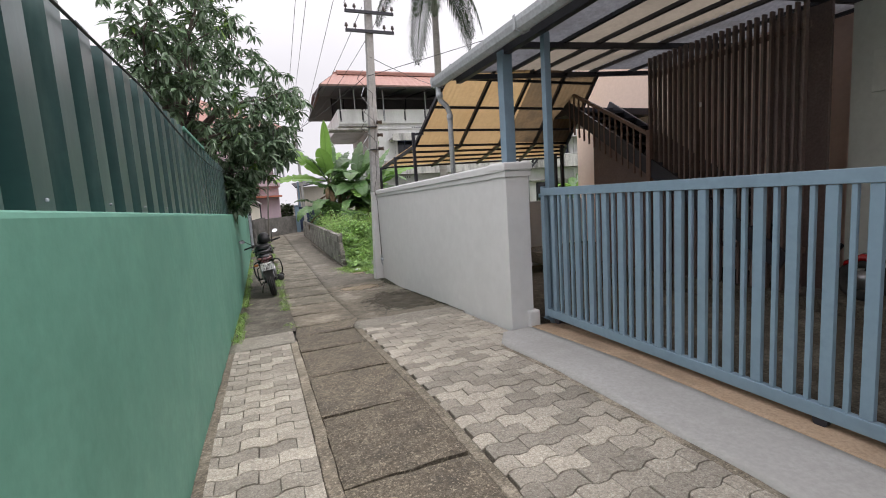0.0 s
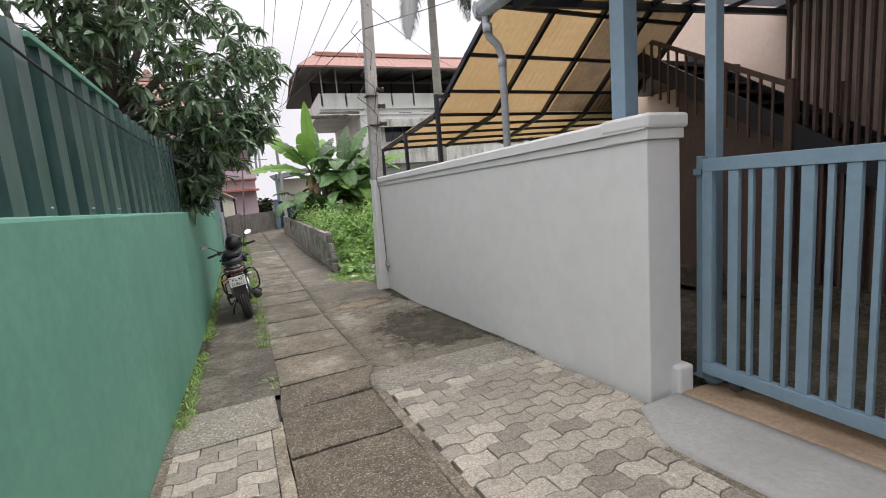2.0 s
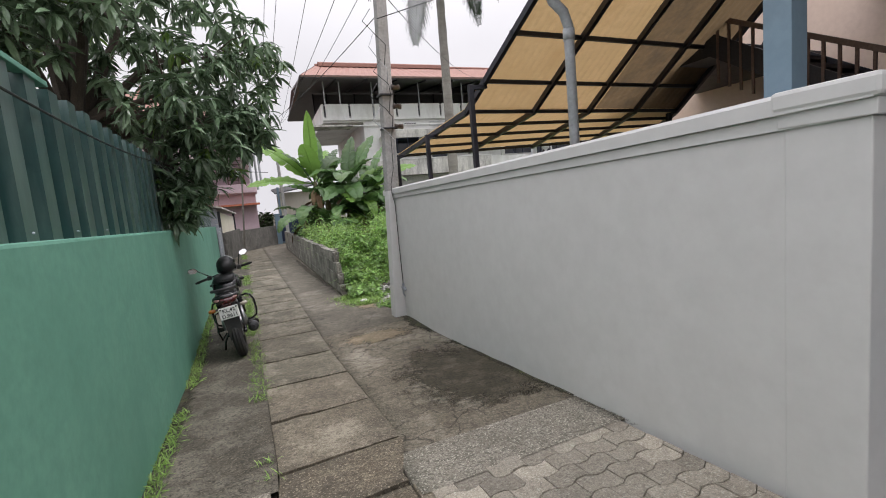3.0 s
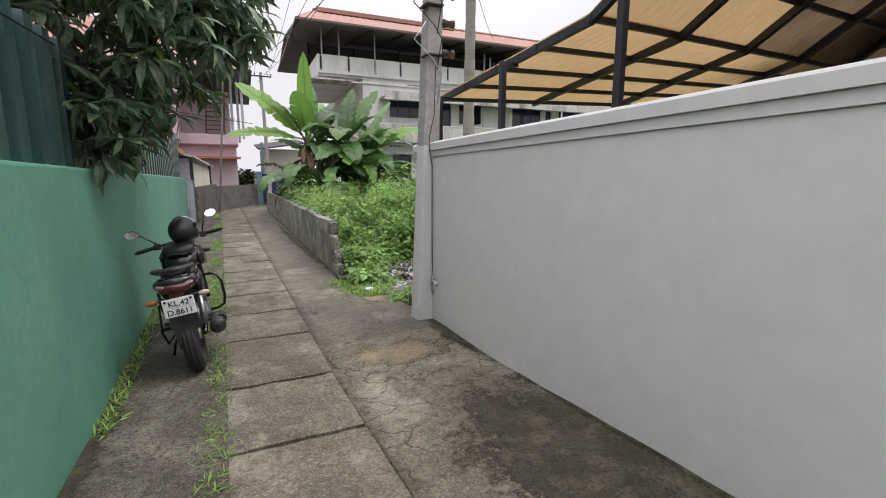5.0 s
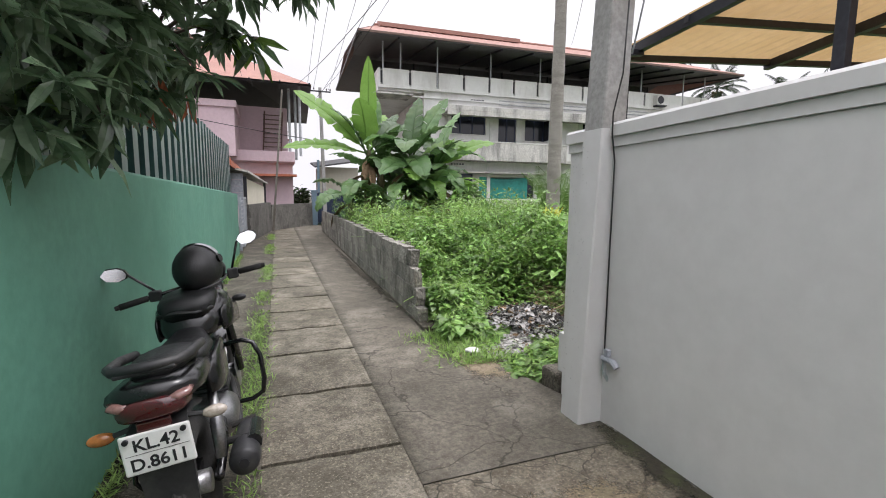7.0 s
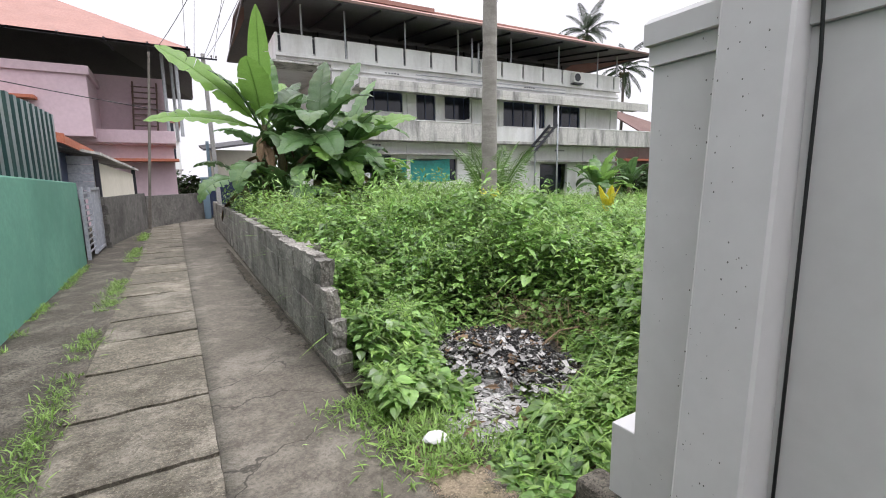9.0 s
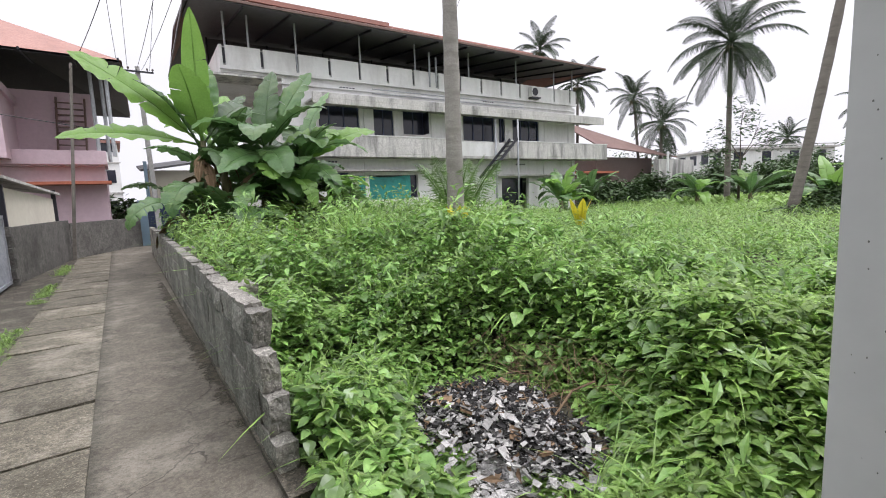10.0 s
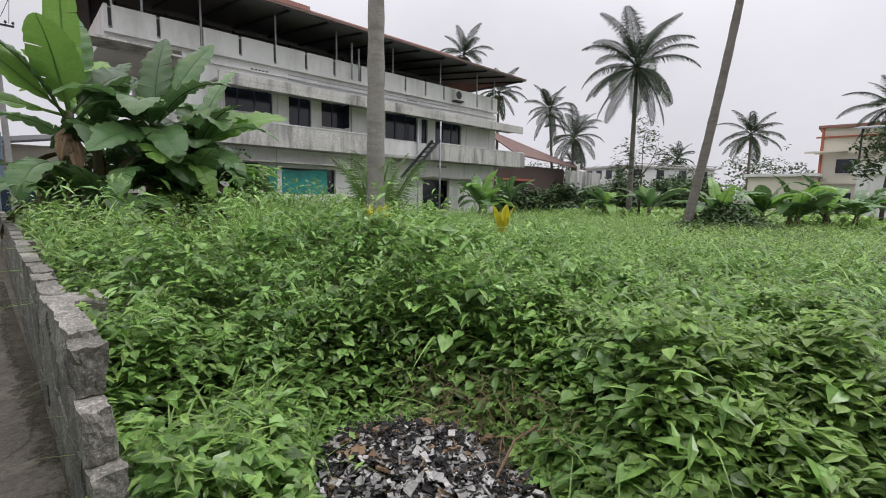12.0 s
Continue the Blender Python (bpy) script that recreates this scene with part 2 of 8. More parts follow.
M["old_sheet"] = surf("old_sheet", (0.26, 0.225, 0.18), (0.33, 0.285, 0.225), 1.0, 0.6, 0.04, 20, stain=(0.16, 0.14, 0.11), sscale=1.2, samt=0.5, trans=0.42, grain=0.95)
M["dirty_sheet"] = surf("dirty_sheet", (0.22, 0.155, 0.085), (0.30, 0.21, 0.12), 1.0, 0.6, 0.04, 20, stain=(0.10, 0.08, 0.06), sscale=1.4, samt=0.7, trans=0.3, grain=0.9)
M["steel_sheet"] = surf("steel_sheet", (0.36, 0.38, 0.42), (0.44, 0.46, 0.50), 1.2, 0.5, 0.05, 20, stain=(0.16, 0.15, 0.14), sscale=1.5, samt=0.5)
M["weed"] = surf("weed", (0.195, 0.365, 0.09), (0.325, 0.50, 0.15), 1.3, 0.32, 0, 40, island=0.55, trans=0.36, stain=(0.10, 0.215, 0.055), sscale=0.9, samt=0.45)
M["grass"] = surf("grass", (0.215, 0.365, 0.075), (0.315, 0.465, 0.125), 0.7, 0.42, 0, 40, island=0.45, trans=0.38)
M["mango"] = surf("mango", (0.118, 0.185, 0.105), (0.185, 0.265, 0.155), 1.5, 0.28, 0, 40, island=0.5, trans=0.26)
M["mango_young"] = surf("mango_young", (0.13, 0.25, 0.04), (0.18, 0.28, 0.06), 2, 0.45, 0, 40, island=0.3, trans=0.3)
M["red_leaf"] = surf("red_leaf", (0.35, 0.09, 0.045), (0.42, 0.14, 0.07), 2, 0.5, 0, 40, island=0.3, trans=0.25)
M["banana"] = surf("banana", (0.095, 0.19, 0.065), (0.155, 0.27, 0.10), 2, 0.33, 0.25, 26, rnd=0.4, trans=0.3, stain=(0.2, 0.27, 0.09), sscale=2.2, samt=0.4, grain=0.85)
M["banana_young"] = surf("banana_young", (0.21, 0.39, 0.075), (0.27, 0.46, 0.11), 2, 0.38, 0.25, 26, rnd=0.15, trans=0.42, grain=0.88)
M["dry_leaf"] = surf("dry_leaf", (0.16, 0.10, 0.055), (0.24, 0.16, 0.09), 4, 0.85, 0.4, 30, rnd=0.25)
M["stem"] = surf("stem", (0.12, 0.115, 0.05), (0.17, 0.15, 0.07), 4, 0.7, 0.3, 30, stain=(0.06, 0.045, 0.025), sscale=4, samt=0.8, sstretch=(2, 2, 0.5))
M["palm_leaf"] = surf("palm_leaf", (0.028, 0.045, 0.022), (0.045, 0.068, 0.03), 1.5, 0.75, 0, 40, island=0.4, trans=0.1, spec=0.12)
M["palm_trunk"] = surf("palm_trunk", (0.15, 0.135, 0.115), (0.21, 0.19, 0.165), 3, 0.9, 0.6, 14, stain=(0.08, 0.07, 0.058), sscale=2.5, samt=0.6, sstretch=(0.6, 0.6, 3))
M["pale_trunk"] = surf("pale_trunk", (0.25, 0.235, 0.21), (0.33, 0.31, 0.285), 3, 0.9, 0.6, 14, stain=(0.14, 0.125, 0.108), sscale=2.5, samt=0.6, sstretch=(0.6, 0.6, 3))
M["palm_young"] = surf("palm_young", (0.12, 0.22, 0.05), (0.17, 0.29, 0.075), 1.5, 0.45, 0, 40, island=0.3, trans=0.25)
M["roof_under"] = surf("roof_under", (0.30, 0.305, 0.33), (0.36, 0.365, 0.39), 1.2, 0.55, 0.05, 20, trans=0.2, stain=(0.16, 0.15, 0.14), sscale=1.5, samt=0.5)
M["bark"] = surf("bark", (0.07, 0.055, 0.045), (0.11, 0.09, 0.07), 5, 0.9, 0.7, 25)
M["far_green"] = surf("far_green", (0.045, 0.09, 0.026), (0.075, 0.13, 0.04), 0.6, 0.7, 0, 10, island=0.4, trans=0.15)
M["yellow_leaf"] = surf("yellow_leaf", (0.62, 0.55, 0.03), (0.70, 0.62, 0.06), 4, 0.5, 0, 10, trans=0.35)
M["ash_black"] = surf("ash_black", (0.02, 0.019, 0.018), (0.05, 0.047, 0.044), 8, 0.9, 0.6, 60, island=0.4)
M["ash_white"] = surf("ash_white", (0.30, 0.29, 0.275), (0.5, 0.49, 0.47), 8, 0.95, 0.4, 60, island=0.45)
M["orange_trim"] = surf("orange_trim", (0.42, 0.13, 0.07), (0.48, 0.17, 0.1), 2, 0.8, 0.1, 20)
M["cream"] = surf("cream", (0.66, 0.62, 0.52), (0.72, 0.68, 0.58), 0.6, 0.85, 0.1, 20, stain=(0.5, 0.46, 0.38), sscale=0.8, samt=0.4, sstretch=(1, 1, 0.3), grain=0.95)
M["pit_grey"] = surf("pit_grey", (0.16, 0.155, 0.145), (0.22, 0.215, 0.2), 9, 0.95, 0.2, 90)
M["cable"] = surf("cable", (0.015, 0.015, 0.015), (0.025, 0.025, 0.025), 3, 0.6, 0, 10)
M["ceramic"] = surf("ceramic", (0.06, 0.045, 0.04), (0.09, 0.07, 0.06), 3, 0.3, 0, 10)
M["navy"] = surf("navy", (0.018, 0.03, 0.075), (0.028, 0.045, 0.1), 1, 0.5, 0.05, 20)


# ---- mesh helpers ----
def mesh_object(name, bm, material, smooth=False):
    me = bpy.data.meshes.new(name)
    bm.normal_update()
    bm.to_mesh(me)
    bm.free()
    me.materials.append(material)
    if smooth:
        me.polygons.foreach_set("use_smooth", [True] * len(me.polygons))
    return new(name, me)


def part(name, bm, material, parent, label="", smooth=False):
    ob = mesh_object(name, bm, material, smooth)
    ob.parent = parent
    if label:
        ob["label"] = label
    return ob


def thing(name, label, category, group="", kind="", at=(0, 0, 0)):
    ob = new(name)
    ob.location = at
    ob.empty_display_size = 0.1
    ob.matrix_world = pose(*at)
    return tagged(ob, label, category, group, kind)


def box(bm, x0, y0, z0, x1, y1, z1, bevel=0.0, m=None):
    r = bmesh.ops.create_cube(bm, size=1)
    vs = r["verts"]
    bmesh.ops.transform(bm, matrix=Matrix.Translation(((x0 + x1) / 2, (y0 + y1) / 2, (z0 + z1) / 2)) @ Matrix.Diagonal((abs(x1 - x0), abs(y1 - y0), abs(z1 - z0), 1)), verts=vs)
    if bevel:
        es = list({e for v in vs for e in v.link_edges})
        r2 = bmesh.ops.bevel(bm, geom=es, offset=bevel, segments=2, profile=0.5, affect="EDGES")
        vs = list({v for f in r2["faces"] for v in f.verts} | {v for v in vs if v.is_valid})
    if m is not None:
        bmesh.ops.transform(bm, matrix=m, verts=[v for v in vs if v.is_valid])
    return bm


def boxm(x0, y0, z0, x1, y1, z1, bevel=0.0, m=None):
    return box(bmesh.new(), x0, y0, z0, x1, y1, z1, bevel, m)


def tube(bm, pts, r, n=8, caps=True):
    """A round bar along points; r is one radius or one for each point."""
    pts = [Vector(p) for p in pts]
    rs = r if isinstance(r, (list, tuple)) else [r] * len(pts)
    rings, up = [], None
    for i, p in enumerate(pts):
        d = (pts[min(i + 1, len(pts) - 1)] - pts[max(i - 1, 0)]).normalized()
        if up is None:
            up = Vector((0, 0, 1)) if abs(d.z) < 0.9 else Vector((1, 0, 0))
        a = d.cross(up).normalized()
        b = a.cross(d).normalized()
        up = b
        rings.append([bm.verts.new(p + rs[i] * (math.cos(2 * math.pi * k / n) * a + math.sin(2 * math.pi * k / n) * b)) for k in range(n)])
    for u, v in zip(rings, rings[1:]):
        for k in range(n):
            bm.faces.new((u[k], u[(k + 1) % n], v[(k + 1) % n], v[k]))
    if caps:
        bm.faces.new(rings[0][::-1])
        bm.faces.new(rings[-1])
    return bm


def tubem(pts, r, n=8):
    return tube(bmesh.new(), pts, r, n)


def prism(bm, poly, axis, a, b):
    """An outline drawn in the two other axes, drawn out along axis from a to b."""
    def p3(u, v, w):
        return {"x": (w, u, v), "y": (u, w, v), "z": (u, v, w)}[axis]
    lo = [bm.verts.new(p3(u, v, a)) for u, v in poly]
    hi = [bm.verts.new(p3(u, v, b)) for u, v in poly]
    n = len(poly)
    for i in range(n):
        bm.faces.new((lo[i], lo[(i + 1) % n], hi[(i + 1) % n], hi[i]))
    bm.faces.new(lo[::-1])
    bm.faces.new(hi)
    bmesh.ops.recalc_face_normals(bm, faces=bm.faces)
    return bm


def prismm(poly, axis, a, b):
    return prism(bmesh.new(), poly, axis, a, b)


def slab8(bm, bottom, top):
    """A solid from four bottom and four top corners."""
    lo, hi = [bm.verts.new(p) for p in bottom], [bm.verts.new(p) for p in top]
    for i in range(4):
        bm.faces.new((lo[i], lo[(i + 1) % 4], hi[(i + 1) % 4], hi[i]))
    bm.faces.new(lo[::-1])
    bm.faces.new(hi)
    bmesh.ops.recalc_face_normals(bm, faces=bm.faces)
    return bm


def cloud_object(name, base_v, base_f, mats, material, smooth=False):
    """Many copies of one small piece joined in one mesh: base (V,3), quads (F,4), mats (N,4,4)."""
    base_v, base_f, mats = np.asarray(base_v, float), np.asarray(base_f, int), np.asarray(mats, float)
    n, v, f, k = len(mats), len(base_v), len(base_f), base_f.shape[1]
    co = (np.einsum("nij,vj->nvi", mats[:, :3, :3], base_v) + mats[:, None, :3, 3]).reshape(-1, 3)
    idx = (base_f[None] + (np.arange(n) * v)[:, None, None]).reshape(-1)
    me = bpy.data.meshes.new(name)
    me.vertices.add(n * v)
    me.vertices.foreach_set("co", co.ravel())
    me.loops.add(n * f * k)
    me.loops.foreach_set("vertex_index", idx)
    me.polygons.add(n * f)
    me.polygons.foreach_set("loop_start", np.arange(n * f) * k)
    me.polygons.foreach_set("use_smooth", np.full(n * f, smooth))
    me.update(calc_edges=True)
    me.materials.append(material)
    return new(name, me)


RNG = np.random.default_rng(7)


def leaf_mats(pos, az, pitch, roll, size, rng_scale=0.3):
    """Matrices for leaves at pos: az heading, pitch up, roll about the midrib."""
    n = len(pos)
    ca, sa, cp, sp, cr, sr = np.cos(az), np.sin(az), np.cos(pitch), np.sin(pitch), np.cos(roll), np.sin(roll)
    d = np.stack([ca * cp, sa * cp, sp], 1)
    side = np.stack([-sa, ca, np.zeros(n)], 1)
    up = np.cross(d, side)
    s2, u2 = side * cr[:, None] + up * sr[:, None], up * cr[:, None] - side * sr[:, None]
    sc = np.asarray(size) * (1 + RNG.uniform(-rng_scale, rng_scale, n))
    m = np.zeros((n, 4, 4))
    m[:, :3, 0], m[:, :3, 1], m[:, :3, 2] = d * sc[:, None], s2 * sc[:, None], u2 * sc[:, None]
    m[:, :3, 3], m[:, 3, 3] = pos, 1
    return m


def leaf_shape(width, segs, droop=0.2, fold=0.15, belly=0.45):
    """A blade 1 long along x with a folded midrib."""
    v, f = [], []
    for i in range(segs + 1):
        t = i / segs
        w = width / 2 * max(0.03, (math.sin(math.pi * t ** (math.log(0.5) / math.log(belly))) if 0 < t < 1 else 0.03))
        z = -droop * t * t
        v += [(t, -w, z + fold * w), (t, 0, z), (t, w, z + fold * w)]
    for i in range(segs):
        a = 3 * i
        f += [(a, a + 3, a + 4, a + 1), (a + 1, a + 4, a + 5, a + 2)]
    return v, f


def g(y):
    """The height of the lane along its length."""
    return float(np.interp(y, [-20, 3.0, 6.2, 9.0, 14, 40], [0.06, 0.0, -0.17, -0.33, -0.33, -0.33]))

# ---- the setting ----
# ground: one sheet to the horizon
def axis_steps(lo, hi, a, b, fine, coarse):
    out = [lo]
    while out[-1] < hi:
        x = out[-1]
        out.append(x + (fine if a <= x < b else min(coarse, max(fine, 0.35 * (a - x) if x < a else 0.35 * (x - b) + fine))))
    return out


def field_height(x, y):
    """Soil in the empty plot, a little higher than the lane."""
    base = g(y) - 0.06
    if x > 2.6 and y > 10.8:
        base += 0.16 * min(1, (x - 2.6) / 2.0) + 0.05 * noise.noise(Vector((x * 0.5, y * 0.5, 0)))
    return base


bm = bmesh.new()
xs, ys = axis_steps(-600, 900, -4, 30, 0.6, 60), axis_steps(-500, 900, -4, 34, 0.6, 60)
grid = [[bm.verts.new((x, y, field_height(x, y))) for x in xs] for y in ys]
for j in range(len(ys) - 1):
    for i in range(len(xs) - 1):
        bm.faces.new((grid[j][i], grid[j][i + 1], grid[j + 1][i + 1], grid[j + 1][i]))
tagged(mesh_object("ground", bm, M["soil"], True), "brown soil with scattered green growth", "ground", kind="structure")


def strip(name, xl, xr, y0, y1, dz, material, label, steps=None, thick=0.12):
    """A paved strip that follows the slope; xl and xr are functions of y."""
    b = bmesh.new()
    n = steps or max(2, int((y1 - y0) / 0.35))
    m = 8
    tops, lows = [], []
    for j in range(n + 1):
        y = y0 + (y1 - y0) * j / n
        row, low = [], []
        for i in range(m + 1):
            x = xl(y) + (xr(y) - xl(y)) * i / m
            z = g(y) + dz + 0.008 * noise.noise(Vector((x * 2.3, y * 2.3, 1)))
            row.append(b.verts.new((x, y, z)))
        tops.append(row)
        lows.append([b.verts.new((row[0].co.x, y, g(y) + dz - thick)), b.verts.new((row[-1].co.x, y, g(y) + dz - thick))])
    for j in range(n):
        for i in range(m):
            b.faces.new((tops[j][i], tops[j][i + 1], tops[j + 1][i + 1], tops[j + 1][i]))
        b.faces.new((tops[j][0], tops[j + 1][0], lows[j + 1][0], lows[j][0]))
        b.faces.new((tops[j][m], lows[j][1], lows[j + 1][1], tops[j + 1][m]))
    return tagged(mesh_object(name, b, material, True), label, "paving", kind="structure")


def low_x(y):
    """The lane side of the low block wall."""
    return 1.985 + (y - 12.45) * 0.016


def slab_right(y):
    return float(np.interp(y, [0, 5.9, 6.3, 40], [0.98, 0.98, 1.12, 1.16]))


def slab_left(y):
    return float(np.interp(y, [0, 5.9, 6.3, 40], [0.25, 0.25, 0.29, 0.36]))


def right_edge(y):
    return float(np.interp(y, [5.9, 10.6, 12.4, 40], [2.5, 2.5, 2.0, 2.7]))


strip("lane_bed", lambda y: -0.5, lambda y: 2.6, -8, 6.3, -0.045, M["joint"], "dark bedding under the paved lane")
strip("drain_bed", lambda y: 0.2, lambda y: 1.2, 6.0, 31, -0.05, M["joint"], "dark bedding under the drain slabs")
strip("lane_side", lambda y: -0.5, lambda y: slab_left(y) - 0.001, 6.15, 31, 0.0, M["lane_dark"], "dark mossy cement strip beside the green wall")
strip("lane_cement", lambda y: slab_right(y) + 0.001, right_edge, 6.05, 9.86, 0.0, M["lane"], "cracked grey-brown cement of the lane")
strip("lane_cement", lambda y: slab_right(y) + 0.001, right_edge, 9.87, 31, 0.0, M["lane_damp"], "smoother damp grey-brown cement of the lane")
strip("mortar_left", lambda y: -0.5, lambda y: 0.23, 5.5, 6.17, 0.003, M["mortar"], "rough pale mortar closing the pavers")
strip("mortar_right", lambda y: 1.0, lambda y: 2.5, 5.62, 6.12, 0.003, M["mortar"], "rough pale mortar closing the pavers")
strip("gate_apron", lambda y: float(np.interp(y, [-8, 4.0, 4.45], [2.14, 2.14, 2.5])), lambda y: 2.72, -8, 4.28, 0.014, M["apron"], "smooth grey cement apron before the gate")
strip("gate_track", lambda y: 2.722, lambda y: 3.06, -8, 4.25, 0.02, M["track"], "rust-stained sill under the sliding gate")
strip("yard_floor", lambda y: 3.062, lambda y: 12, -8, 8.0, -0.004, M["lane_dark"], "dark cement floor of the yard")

# growth and silt lying on the cement, thinning out raggedly at the rim
def ragged(m):
    """Lets the ground show through where the patch's cover thins out."""
    nt = m.node_tree
    N, Lk = nt.nodes.new, nt.links.new
    cover = N("ShaderNodeAttribute")
    cover.attribute_name = "cover"
    geo = N("ShaderNodeNewGeometry")
    total = cover.outputs["Fac"]
    for sc, amount in ((5.0, 0.9), (21.0, 0.7), (80.0, 0.55)):
        n = N("ShaderNodeTexNoise")
        n.inputs["Scale"].default_value, n.inputs["Detail"].default_value = sc, 4
        Lk(geo.outputs["Position"], n.inputs["Vector"])
        f = N("ShaderNodeMath")
        f.operation = "MULTIPLY_ADD"
        Lk(n.outputs[0], f.inputs[0])
        f.inputs[1].default_value = amount
        Lk(total, f.inputs[2])
        total = f.outputs[0]
    edge = N("ShaderNodeMapRange")
    edge.inputs["From Min"].default_value, edge.inputs["From Max"].default_value = 1.18, 1.5
    edge.inputs["To Max"].default_value = 0.93
    Lk(total, edge.inputs["Value"])
    clear, both = N("ShaderNodeBsdfTransparent"), N("ShaderNodeMixShader")
    Lk(edge.outputs[0], both.inputs[0])
    Lk(clear.outputs[0], both.inputs[1])
    Lk(nt.nodes["Principled BSDF"].outputs[0], both.inputs[2])
    Lk(both.outputs[0], nt.nodes["Material Output"].inputs[0])
    return m


for key in ("moss", "sand", "black_moss"):
    ragged(M[key])


def patch(name, label, x0, x1, y0, y1, cx, cy, rx, ry, lift, mat, peak=1.15, n=50):
    """A thin layer over a rectangle of the lane, thickest at its middle."""
    b = bmesh.new()
    cover = b.verts.layers.float.new("cover")
    grid = {}
    for j in range(n + 1):
        for i in range(n + 1):
            x, y = x0 + (x1 - x0) * i / n, y0 + (y1 - y0) * j / n
            v = grid[i, j] = b.verts.new((x, y, g(y) + lift + 0.008 * noise.noise(Vector((x * 2.3, y * 2.3, 1)))))
            rim = min(1.0, 12 * min(j / n, 1 - j / n, (i / n) if x0 > -0.4 else 1.0))
            v[cover] = min(rim, 0.0) if rim == 0 else max(-1.5, peak - math.hypot((x - cx) / rx, (y - cy) / ry)) * rim - (1 - rim)
    for j in range(n):
        for i in range(n):
            b.faces.new((grid[i, j], grid[i + 1, j], grid[i + 1, j + 1], grid[i, j + 1]))
    o = tagged(mesh_object(name, b, M[mat], True), label, "debris", kind="structure")
    o.visible_shadow = False
    return o


patch("moss_patch", "dark moss patch on the cement by the white wall", 1.16, 2.497, 6.13, 9.3, 2.15, 7.25, 0.8, 1.25, 0.006, "moss", 1.0)
patch("moss_patch", "dark damp moss at the foot of the block wall", 1.55, 2.02, 12.5, 24.0, 2.0, 17, 0.2, 6.0, 0.006, "moss", 0.8)
patch("sand_patch", "sandy silt lying on the cement near the pole", 1.15, 2.48, 8.3, 10.3, 1.8, 9.3, 0.7, 0.42, 0.008, "sand", 0.85)
patch("sand_patch", "sandy soil between the lane and the weeds", 1.7, 2.6, 10.6, 12.3, 2.15, 11.4, 0.32, 0.9, 0.010, "sand", 0.75)
patch("debris_patch", "black rotten leaves and moss at the foot of the white wall", 1.9, 2.498, 8.2, 10.2, 2.48, 9.6, 0.24, 0.8, 0.013, "black_moss", 0.85)
patch("debris_patch", "black moss along the foot of the white wall", 2.2, 2.498, 4.9, 9.0, 2.52, 7.0, 0.12, 2.2, 0.010, "black_moss", 0.8)
patch("debris_patch", "black moss along the foot of the green wall", -0.498, -0.1, 6.2, 14, -0.5, 9.5, 0.2, 4.0, 0.008, "black_moss", 0.8)

# green wall
def green_top(y):
    return 1.55 - 0.0165 * y


b = bmesh.new()
rows = []
for j in range(60):
    y = -6 + 26.4 * j / 59
    t, q = green_top(y), g(y) - 0.2
    bow = 0.006 * noise.noise(Vector((0, y * 0.8, 3)))
    prof = [(-0.5 + bow, q), (-0.5 + bow, t - 0.02), (-0.505 + bow, t - 0.006), (-0.52 + bow, t), (-0.70, t), (-0.72, t - 0.02), (-0.72, q)]
    rows.append([b.verts.new((x, y, z)) for x, z in prof])
for u, v in zip(rows, rows[1:]):
    for k in range(6):
        b.faces.new((u[k], v[k], v[k + 1], u[k + 1]))
b.faces.new(rows[0])
b.faces.new(rows[-1][::-1])
bmesh.ops.recalc_face_normals(b, faces=b.faces)
tagged(mesh_object("wall_west", b, M["green_paint"]), "mint green painted plaster boundary wall", "wall", kind="structure")

# white wall with coping and end piers
def wtop(y):
    return float(np.interp(y, [4.3, 10.6], [1.80, 1.69]))


def run(b, x0, x1, y0, y1, z0f, z1f, bev=0.006, n=10):
    rr = []
    for j in range(n + 1):
        y = y0 + (y1 - y0) * j / n
        a, c = z0f(y), z1f(y)
        rr.append([b.verts.new(p) for p in ((x0, y, a), (x0, y, c - bev), (x0 + bev, y, c), (x1 - bev, y, c), (x1, y, c - bev), (x1, y, a))])
    for u, v in zip(rr, rr[1:]):
        for k in range(6):
            b.faces.new((u[k], v[k], v[(k + 1) % 6], u[(k + 1) % 6]))
    b.faces.new(rr[0])
    b.faces.new(rr[-1][::-1])
    bmesh.ops.recalc_face_normals(b, faces=b.faces)
    return b


wall_e = tagged(mesh_object("wall_east", run(bmesh.new(), 2.5, 2.7, 4.34, 10.58, lambda y: g(y) - 0.2, lambda y: wtop(y) - 0.155), M["white_paint"]), "white painted boundary wall with stepped coping", "wall", kind="structure")
part("coping_step", run(bmesh.new(), 2.485, 2.715, 4.32, 10.59, lambda y: wtop(y) - 0.155, lambda y: wtop(y) - 0.09), M["white_paint"], wall_e)
part("coping", run(bmesh.new(), 2.465, 2.735, 4.30, 10.60, lambda y: wtop(y) - 0.09, wtop, 0.02), M["white_paint"], wall_e)
pier = tagged(mesh_object("gate_pier", boxm(2.497, 4.31, -0.3, 2.79, 4.62, 1.645, 0.008), M["white_paint"]), "white painted gate pier with coping", "pier", kind="structure")
part("coping_step", boxm(2.48, 4.29, 1.645, 2.805, 4.64, 1.71, 0.005), M["white_paint"], pier)
part("coping", boxm(2.46, 4.27, 1.71, 2.825, 4.66, 1.803, 0.02), M["white_paint"], pier)
part("foot", boxm(2.70, 4.25, -0.2, 2.84, 4.45, 0.13, 0.02), M["white_paint"], pier)
part("end_plinth", boxm(2.57, 10.602, -0.4, 2.76, 10.74, 0.12, 0.006), M["white_paint"], wall_e, "low plastered plinth at the wall's end")
